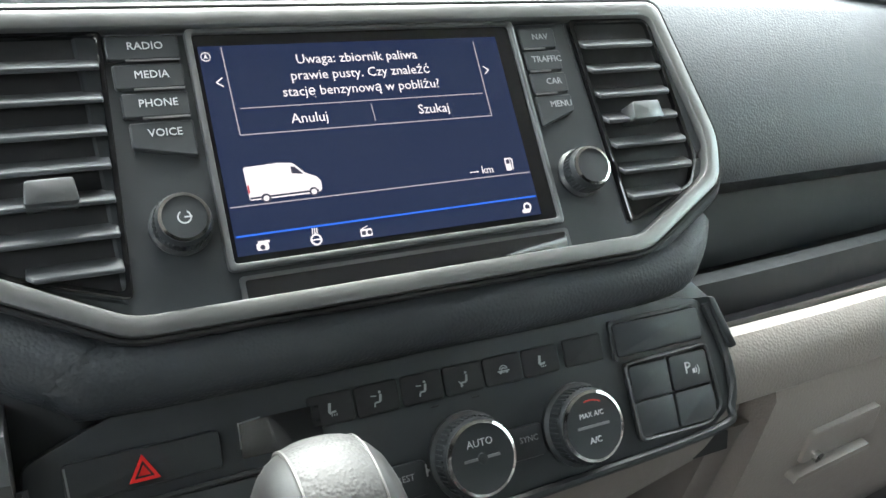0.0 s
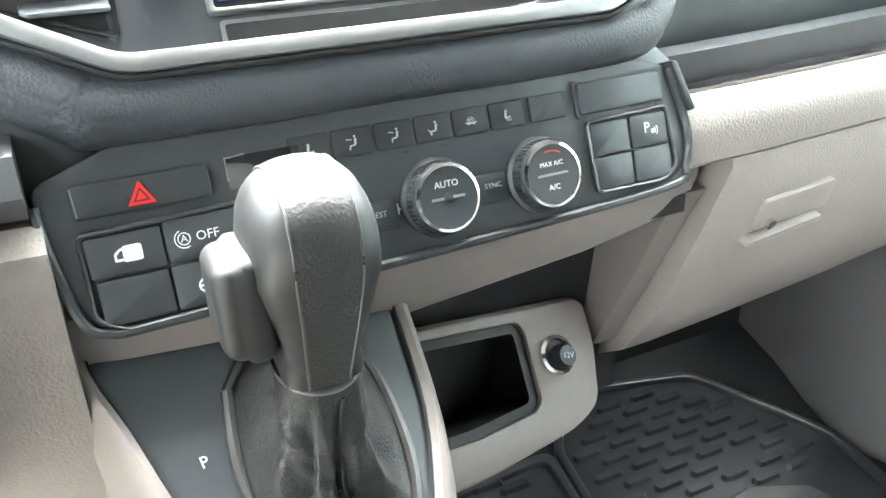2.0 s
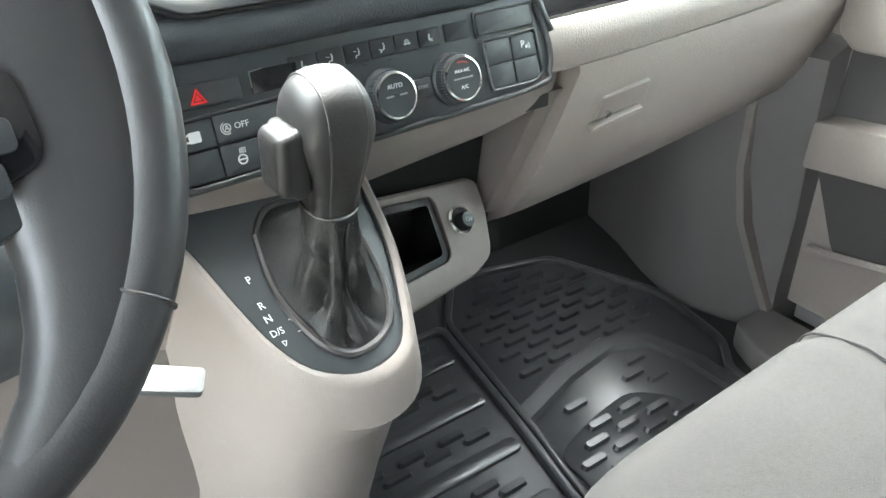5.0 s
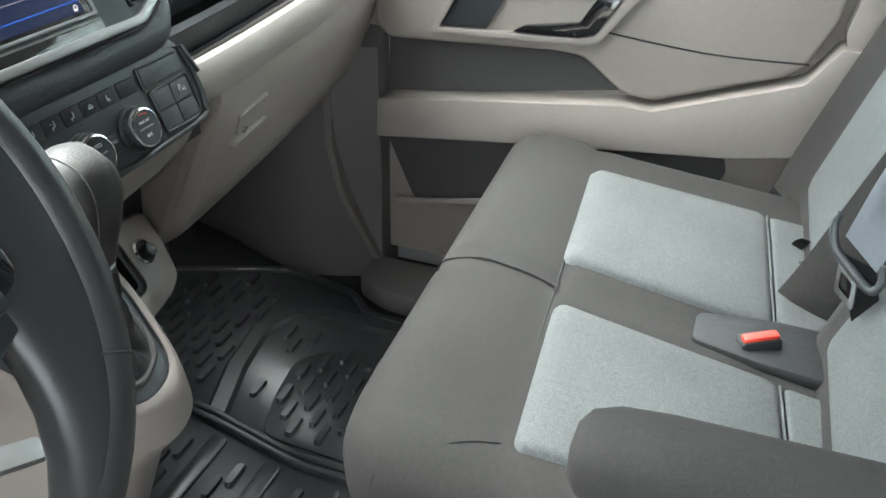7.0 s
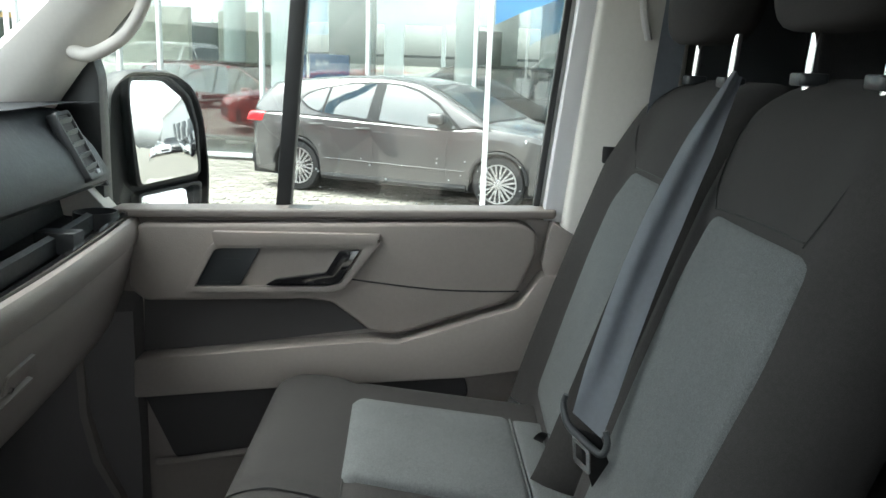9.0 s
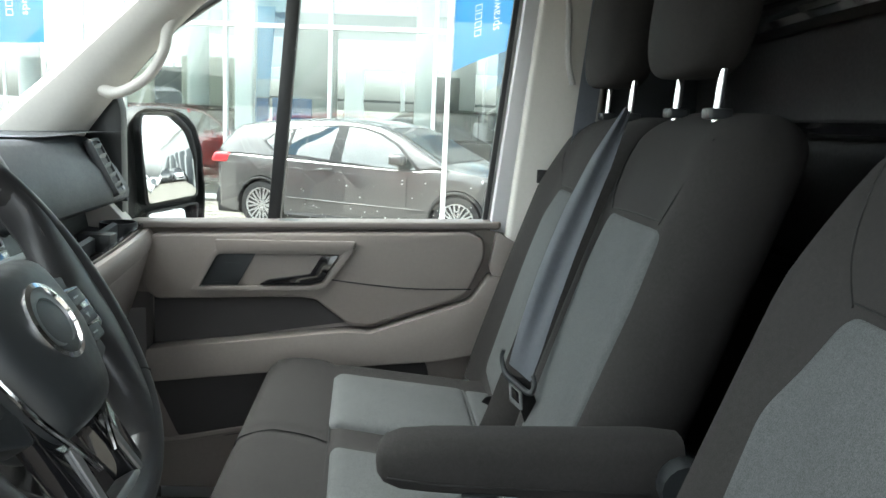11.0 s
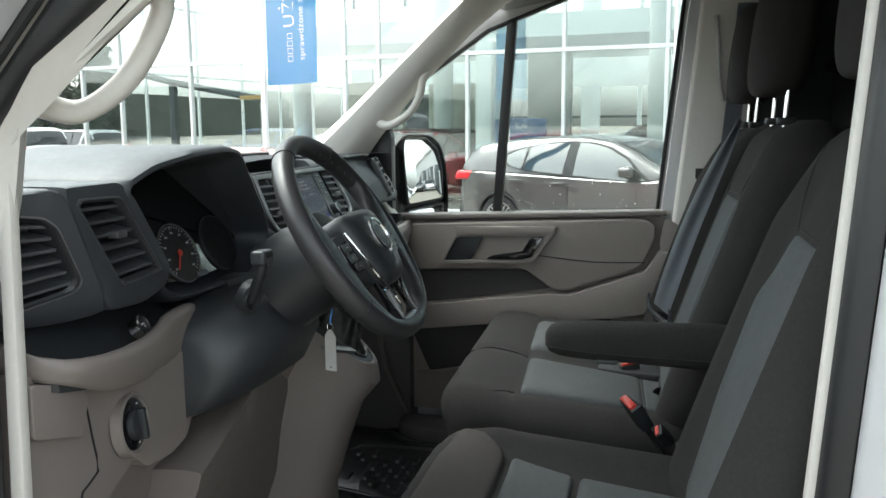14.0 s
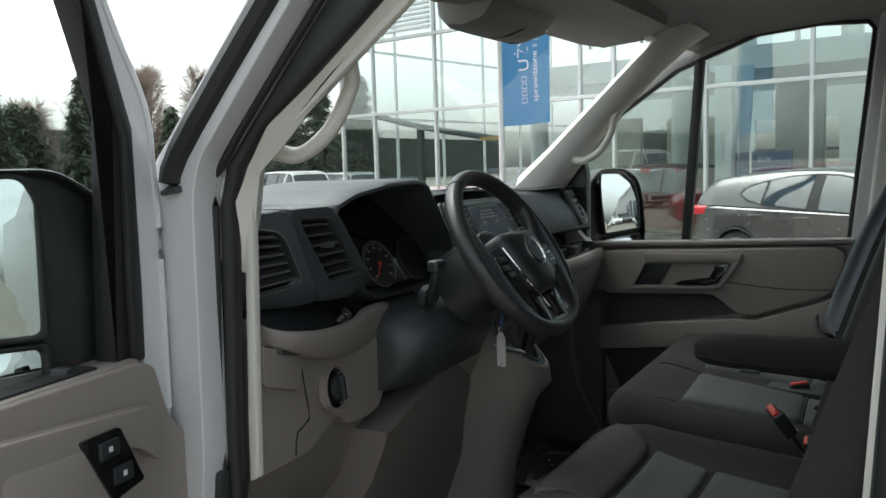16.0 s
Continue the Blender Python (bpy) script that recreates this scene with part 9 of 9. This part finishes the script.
                put("side_window", side_pane(poly, sd, 0.009), HATCHGLASS, cabin, "car window glass")
        else:
            line = [rp(x, sd, 0.004) for x in np.linspace(roofl[1][0] * L + 0.05, roofl[-1][0] * L, 26)]
            put("roof_rail", tube(line, 0.026, 8, 0, 0.8), body, bodyo)
            for kx, lean_, th_, mt in ((-0.045, -0.02, 0.035, BLACK), (-0.315, -0.22, 0.050, body) if kind == "hatch" else (-0.36, -0.10, 0.06, body), (-0.235, -0.03, 0.012, BLACK)):
                x = kx * L
                top = rp(x + lean_ * 0.4, sd, 0.005)
                bot = Vector((x - lean_ * 0.6, sd * (half(kx) * 0.93 + 0.004), belt(kx) - 0.02))
                put("window_pillar", tube([bot, bot.lerp(top, 0.5) + Vector((0, sd * 0.006, 0)), top], th_, 8, 2, 0.5, up=(0, 1, 0)), mt, bodyo)
            bl_ = [Vector((x, sd * (half(x / L) * 0.93 + 0.005), belt(x / L) - 0.006)) for x in np.linspace(-0.42 * L, 0.215 * L, 16)]
            put("window_line", tube(bl_, 0.008, 6, 0), DKSATIN if kind == "hatch" else BLACK, bodyo)
        for kx in (0.165, -0.055, -0.285):
            x = kx * L
            z1 = belt(kx) - 0.03
            put("door_gap", tube([Vector((x, sd * (half(kx) * 0.965), z1)), Vector((x + 0.01, sd * (half(kx) + 0.001), z1 - 0.22)), Vector((x + (0.0 if kx > -0.2 else 0.16), sd * (half(kx) * 0.985), 0.30 if kx > -0.2 else 0.62))], 0.004, 6, 3), BLACK, bodyo)
        put("side_crease", tube([Vector((x, sd * (half(x / L) * 0.992), belt(x / L) - 0.145)) for x in np.linspace(-0.43 * L, 0.36 * L, 20)], 0.004, 6, 0), body, bodyo)
        put("sill", tube([Vector((x, sd * (half(x / L) * 0.965), 0.235)) for x in np.linspace(rx + 0.38, fx - 0.38, 8)], 0.045, 8, 0), BLACK, bodyo)
        put("side_line", tube([Vector((x, sd * (half(x / L) * 1.0), 0.44 - 0.05 * (x / L))) for x in np.linspace(rx + 0.42, fx - 0.40, 10)], 0.008, 6, 0), body, bodyo)
        for kx in (-0.085, -0.285 + 0.05):
            hx = kx * L
            put("door_handle", tube([Vector((hx - 0.10, sd * (half(kx) * 0.99 + 0.004), belt(kx) - 0.125)), Vector((hx, sd * (half(kx) * 0.99 + 0.030), belt(kx) - 0.12)), Vector((hx + 0.10, sd * (half(kx) * 0.99 + 0.004), belt(kx) - 0.118))], 0.016, 8, 4), body, bodyo)
        mx = 0.145 * L
        put("mirror", cushion(0.10, 0.08, 0.065, 0.045, lambda p: Vector((mx + p.x, sd * (W * 0.97 + 0.09) + p.y, belt(0.14) + 0.075 + p.z)), 8), body, bodyo)
        put("mirror_foot", tube([Vector((mx + 0.02, sd * W * 0.90, belt(0.14) + 0.01)), Vector((mx, sd * (W * 0.97 + 0.05), belt(0.14) + 0.04))], 0.022, 8, 0), BLACK, bodyo)
        put("tail_lamp", cushion(0.14, 0.10, 0.065, 0.035, lambda p: Vector((tail + 0.20 + p.x + 0.5 * p.z, sd * (half(-0.45) * 0.90) + p.y, belt(-0.45) - 0.075 + p.z)), 8), LAMPR, bodyo, "red tail lamp")
        put("headlamp", cushion(0.20, 0.10, 0.06, 0.035, lambda p: Vector((nose - 0.36 + p.x, sd * (half(0.42) * 0.88) + p.y - sd * 0.3 * (p.x + 0.1) , belt(0.42) - 0.085 + p.z - 0.15 * p.x)), 8), LAMPC, bodyo, "clear headlamp")
        for cx in (fx, rx):
            put("wheel_arch", tube([Vector((cx + 0.352 * math.cos(a), sd * (half(cx / L) * 0.985), 0.315 + 0.352 * math.sin(a))) for a in np.linspace(0.05, math.pi - 0.05, 16)], 0.020, 6, 0), BLACK, bodyo)
            C = fr((cx, sd * (half(cx / L) - 0.115), 0.315), (1, 0, 0), (0, 0, 1), (0, sd, 0)) if sd < 0 else fr((cx, sd * (half(cx / L) - 0.115), 0.315), (-1, 0, 0), (0, 0, 1), (0, 1, 0))
            bm = lathe([(0.20, -0.09), (0.30, -0.09), (0.315, -0.06), (0.315, 0.07), (0.30, 0.095), (0.235, 0.10), (0.225, 0.08)], C, 32)
            wheel_ = put("wheel", bm, TYRE, th, "black tyre")
            put("rim", lathe([(0.228, 0.06), (0.226, 0.100), (0.214, 0.100), (0.205, 0.055), (0.20, -0.02)], C, 32), RIMM, wheel_, "silver alloy rim")
            put("hub_disc", lathe([(0.20, -0.02), (0.20, -0.01), (0.001, -0.01)], C, 20), BLACK, wheel_)
            bm = bmesh.new()
            for k in range(10):
                A = C @ Matrix.Rotation(2 * math.pi * k / 10, 4, "Z")
                for off in (-0.16, 0.16):
                    prism(bar(0.045, 0.0, 0.215 * math.cos(off), 0.215 * math.sin(off), 0.020), 0.068, 0.090, A, bm=bm)
            put("spokes", bm, RIMM, wheel_)
            put("hub", lathe([(0.055, 0.065), (0.055, 0.094), (0.03, 0.098), (0.001, 0.098)], C, 18), RIMM, wheel_)
    put("rear_bumper", box(tail - 0.01, -W * 0.72, 0.26, tail + 0.10, W * 0.72, 0.42, 0.03), BLACK, bodyo)
    put("grille", box(nose - 0.06, -W * 0.48, 0.30, nose + 0.005, W * 0.48, 0.52, 0.02), BLACK, bodyo)
    put("rear_plate", box(tail - 0.016, -0.26, 0.50, tail - 0.004, 0.26, 0.61, 0.003), INK, bodyo)
    return th
GREYP = paint("grey_metallic_paint", (0.100, 0.098, 0.097), 0.6)
REDP = paint("red_metallic_paint", (0.34, 0.025, 0.02), 0.3)
WHITEP = paint("white_car_paint", (0.70, 0.71, 0.71), 0.0)
BLACKP = paint("black_car_paint", (0.02, 0.021, 0.023), 0.3)
BLUEP = paint("blue_car_paint", (0.03, 0.10, 0.28), 0.4)
SILVP = paint("silver_car_paint", (0.48, 0.49, 0.50), 0.6)
rear_c, front_c = Vector((9.86, 1.38)), Vector((8.80, -1.04))
hd = (front_c - rear_c).normalized()
side = Vector((-hd.y, hd.x))
mid = (rear_c + front_c) / 2 + side * 0.80 - hd * 0.02
head = math.degrees(math.atan2(hd.y, hd.x))
car("grey_hatchback", mid, head, GREYP, "dark grey five-door hatchback parked on the pavers", height=1.45, group="parked cars")
car("red_coupe", (6.8, 4.3), 50, REDP, "low red car with bright window line parked ahead", 4.3, 1.80, 1.38, "hatch", "parked cars")
car("red_hatchback", (4.2, 4.2), 50, REDP, "red hatchback parked ahead of the van", 4.2, 1.78, 1.44, "hatch", "parked cars")
car("dark_showroom_car", (14.9, 3.3), 250, paint("dark_red_paint", (0.10, 0.012, 0.012), 0.3), "dark red hatchback standing inside the showroom", 4.2, 1.78, 1.52, "suv", "showroom cars")
car("black_showroom_car", (15.6, -0.6), 95, BLACKP, "black estate car standing inside the showroom", 4.5, 1.85, 1.62, "suv", "showroom cars")
car("red_showroom_car", (14.6, -5.2), 100, REDP, "red car standing inside the showroom", 4.3, 1.8, 1.55, "suv", "showroom cars")
car("white_estate_car", (20.5, 19.0), 70, WHITEP, "white car parked by the fence", 4.4, 1.8, 1.6, "suv", "parked cars")
car("silver_estate_car", (24.0, 19.5), 75, SILVP, "silver car parked by the fence", 4.4, 1.8, 1.5, "suv", "parked cars")
car("blue_hatchback", (3.5, 15.5), 95, BLUEP, "blue hatchback parked across the yard", 4.1, 1.75, 1.5, "suv", "parked cars")
car("white_parked_van", (0.6, 13.0), 95, WHITEP, "white van parked across the yard", 5.0, 1.95, 2.0, "suv", "parked cars")
car("white_hatchback", (3.8, -26.0), 60, WHITEP, "white hatchback parked behind the van", 4.2, 1.78, 1.48, "hatch", "parked cars")
for k in range(3):
    car("dark_estate_car", (6.1 + 1.95 * k, -27.5 - 0.4 * k), 95, BLACKP if k != 1 else SILVP, "dark estate car in the row behind the van" if k != 1 else "silver estate car in the row behind the van", 4.4, 1.8, 1.55, "suv", "parked cars")
car("black_hatchback", (-7.0, -15.5), 80, BLACKP, "black hatchback parked behind the driver's side", 4.3, 1.8, 1.5, "hatch", "parked cars")
# neighbouring hall behind, seen in the mirrors
hall = thing("service_hall", (14, -22, GZ), "low pale service hall behind the yard", "building")
part("wall", box(9.5, -60, GZ, 10.0, -21.5, 5.2, 0.02), CONC, hall)
part("roof", box(9.2, -60.5, 5.2, 22, -21.2, 5.6, 0.02), WHITEM, hall)
part("end_wall", box(10.0, -22.0, GZ, 22, -21.5, 5.2, 0.02), CONC, hall)
for k in range(5):
    part("gate", box(9.46, -43 + 4.2 * k, GZ, 9.5, -40 + 4.2 * k, 3.0, 0.01), STEELD, hall, "grey sectional gate")

# fence
fence = thing("bar_fence", (24, 22, GZ), "grey steel bar fence at the edge of the yard", "fence")
for k in range(110):
    x = 12 + 0.2 * k
    part("fence_bar", box(x - 0.012, 22.0, GZ, x + 0.012, 22.025, 0.62), STEELG, fence)
for z in (GZ + 0.2, 0.52):
    part("fence_rail", box(12, 21.99, z, 34, 22.035, z + 0.04), STEELG, fence)
bs = thing("blue_info_board", (4.2, 13.2, GZ), "upright blue board on the yard", "sign board")
part("board", box(4.2, 13.2, -0.3, 4.34, 13.24, 1.0, 0.01), FLAGB, bs)
part("post", box(4.25, 13.24, GZ - 0.012, 4.29, 13.28, 0.9), STEELG, bs)

# trees
BARK = mat("grey_brown_bark", (0.19, 0.155, 0.13), 0.9, var=0.3, scale=2, grain=0.6, grain_scale=40)
TWIG = mat("bare_twigs", (0.38, 0.31, 0.27), 0.9, var=0.25, scale=2)
NEEDLE = mat("spruce_needles", (0.074, 0.098, 0.064), 0.8, var=0.35, scale=1.5, per_object=0.25)
def quads(name, rows, material, owner, label=""):
    """Many small leaves or needles: each row is a centre, two half axes."""
    vs, fs = [], []
    for c, a, b in rows:
        k = len(vs)
        vs += [c - a - b, c + a - b * 0.4, c + a * 1.15 + b * 0.2, c - a + b]
        fs.append((k, k + 1, k + 2, k + 3))
    me = bpy.data.meshes.new(name)
    me.from_pydata([tuple(v) for v in vs], [], fs)
    me.materials.append(material)
    ob = new(name, me)
    ob.parent, ob.matrix_parent_inverse = owner, base_of(owner)
    tagged(ob, label, kind="stuff")
    return ob
def spruce(x, y, h, seed):
    r = random.Random(seed)
    th = thing("spruce_tree", (x, y, GZ), "tall dark green spruce with drooping branches", "tree", "spruces behind the yard")
    part("trunk", tube([(x, y, GZ - 0.05), (x + 0.05, y, GZ + h * 0.5), (x, y, GZ + h)], [0.20, 0.12, 0.02], 8, 4), BARK, th)
    limbs, rows = bmesh.new(), []
    z = GZ + h * 0.06
    while z < GZ + h * 0.97:
        k = (z - GZ) / h
        reach = h * 0.26 * (1 - k) ** 0.85 + 0.12
        for j in range(9):
            a = r.uniform(0, 2 * math.pi)
            R = reach * r.uniform(0.55, 1.12)
            tip = Vector((x + R * math.cos(a), y + R * math.sin(a), z - R * r.uniform(0.18, 0.42) + 0.12 * R))
            root = Vector((x, y, z))
            tube([root, root.lerp(tip, 0.5) + Vector((0, 0, 0.04 * R)), tip], [0.03 * (1 - k) + 0.008, 0.006], 4, 2, bm=limbs)
            n = int(12 + 20 * R)
            for q in range(n):
                s = r.uniform(0.12, 1.04)
                c = root.lerp(tip, s) + Vector((r.gauss(0, 0.09), r.gauss(0, 0.09), r.gauss(-0.06, 0.07)))
                d = (tip - root).normalized()
                w = Vector((-d.y, d.x, 0)) * r.uniform(-1, 1) + d * r.uniform(0.3, 1) + Vector((0, 0, r.uniform(-0.7, 0.1)))
                L = r.uniform(0.09, 0.23)
                rows.append((c, w.normalized() * L, Vector((r.uniform(-1, 1), r.uniform(-1, 1), r.uniform(-0.4, 0.4))).normalized() * L * 0.26))
        z += h * 0.028
    part("limbs", limbs, BARK, th)
    quads("crown", rows, NEEDLE, th, "dense dark spruce needles")
def birch(x, y, h, seed):
    r = random.Random(seed)
    th = thing("bare_tree", (x, y, GZ), "tall leafless tree with fine brown twigs", "tree", "bare trees behind the yard")
    part("trunk", tube([(x, y, GZ - 0.05), (x + r.uniform(-0.2, 0.2), y, GZ + h * 0.5), (x + r.uniform(-0.3, 0.3), y, GZ + h * 0.95)], [0.16, 0.09, 0.015], 8, 4), BARK, th)
    limbs, twigs = bmesh.new(), []
    for k in range(64):
        z = GZ + h * r.uniform(0.12, 0.9)
        f = (z - GZ) / h
        a = r.uniform(0, 2 * math.pi)
        R = h * 0.20 * (1.15 - f) * r.uniform(0.6, 1.2)
        root = Vector((x, y, z))
        tip = root + Vector((R * math.cos(a), R * math.sin(a), R * r.uniform(1.1, 2.2)))
        tube([root, root.lerp(tip, 0.5) + Vector((0, 0, -0.05)), tip], [0.035 * (1.2 - f), 0.008], 4, 3, bm=limbs)
        for q in range(60):
            s = r.uniform(0.2, 1.0)
            c = root.lerp(tip, s)
            d = Vector((r.gauss(0, 1) + math.cos(a), r.gauss(0, 1) + math.sin(a), r.gauss(0.6, 0.8))).normalized()
            L = r.uniform(0.15, 0.55)
            twigs.append((c + d * L, d * L, d.cross(Vector((r.random(), r.random(), r.random()))).normalized() * 0.008))
    part("limbs", limbs, BARK, th)
    quads("twig_haze", twigs, TWIG, th, "haze of fine bare twigs")
rt = random.Random(11)
for k in range(13):
    spruce(14.0 + 0.95 * k + rt.uniform(-0.4, 0.4), 32 + rt.uniform(-2.0, 3.5), rt.uniform(4.6, 6.6), 100 + k)
for k in range(4):
    spruce(27.5 + 1.9 * k + rt.uniform(-0.5, 0.5), 33 + rt.uniform(-1.5, 2.0), rt.uniform(4.4, 7.4), 140 + k)
for k in range(7):
    spruce(35.0 + 1.5 * k + rt.uniform(-0.5, 0.5), 33 + rt.uniform(-2.0, 2.0), rt.uniform(6.0, 8.2), 160 + k)
for k in range(10):
    birch(16.0 + 2.0 * k + rt.uniform(-0.8, 0.8), 38 + rt.uniform(-2, 2), rt.uniform(4.6, 5.4) if k < 5 else rt.uniform(7.6, 9.0), 300 + k)
for k in range(3):
    spruce(-21.0 - 1.5 * k, (-6.0, 1.5, 6.0)[k], rt.uniform(5.5, 7.0), 180 + k)
far = struct("backdrop", box(-120, 70, GZ - 0.05, 140, 74, 5.5), mat("far_woods", (0.055, 0.065, 0.05), 0.95, var=0.5, scale=0.25), "far dark strip of woods", "backdrop")

# ---- paving stones ----
def paver_mesh(name, w, d):
    b = bmesh.new()
    prism([(-w / 2, -d / 2 + 0.03), (-w / 2 + 0.03, -d / 2), (w / 2 - 0.03, -d / 2), (w / 2, -d / 2 + 0.03), (w / 2, d / 2 - 0.03), (w / 2 - 0.03, d / 2), (-w / 2 + 0.03, d / 2), (-w / 2, d / 2 - 0.03)], GZ - 0.05, GZ, XY, bm=b, taper=0.97)
    me = bpy.data.meshes.new(name)
    b.to_mesh(me)
    b.free()
    me.materials.append(PAVER)
    return me
pav = thing("block_pavement", (6, 0, GZ), "pale concrete block paving with sandy joints", "pavement", kind="structure")
pm = paver_mesh("paver", 0.19, 0.155)
rp_ = random.Random(7)
near, restv, restf = 0, [], []
src = [v.co.copy() for v in pm.vertices]
srcf = [tuple(p.vertices) for p in pm.polygons]
for i in range(70):
    for j in range(-62, 82):
        x = 1.6 + 0.2 * i * 0.82 + 0.0
        y = 0.2 * j * 0.82 + (0.082 if i % 2 else 0.0)
        if x > 12.3 + 0.13 * y or abs(y) > 11.5:
            continue
        m = Matrix.Translation((x, y, rp_.uniform(-0.004, 0.002))) @ Matrix.Rotation(rp_.gauss(0, 0.012), 4, "Z") @ Matrix.Scale(0.83, 4, (1, 0, 0)) @ Matrix.Scale(0.99, 4, (0, 1, 0))
        if 6.4 < x < 8.6 and -1.2 < y < 3.2 and near < 300:
            ob = new("paver", pm)
            ob.parent, ob.matrix_parent_inverse, ob.matrix_basis = pav, base_of(pav), m
            near += 1
        else:
            k = len(restv)
            restv += [tuple(m @ v) for v in src]
            restf += [tuple(k + q for q in f) for f in srcf]
me = bpy.data.meshes.new("pavers")
me.from_pydata(restv, [], restf)
me.materials.append(PAVER)
ob = new("pavers", me)
ob.parent, ob.matrix_parent_inverse = pav, base_of(pav)
tagged(ob, "joined far paving stones", kind="stuff")
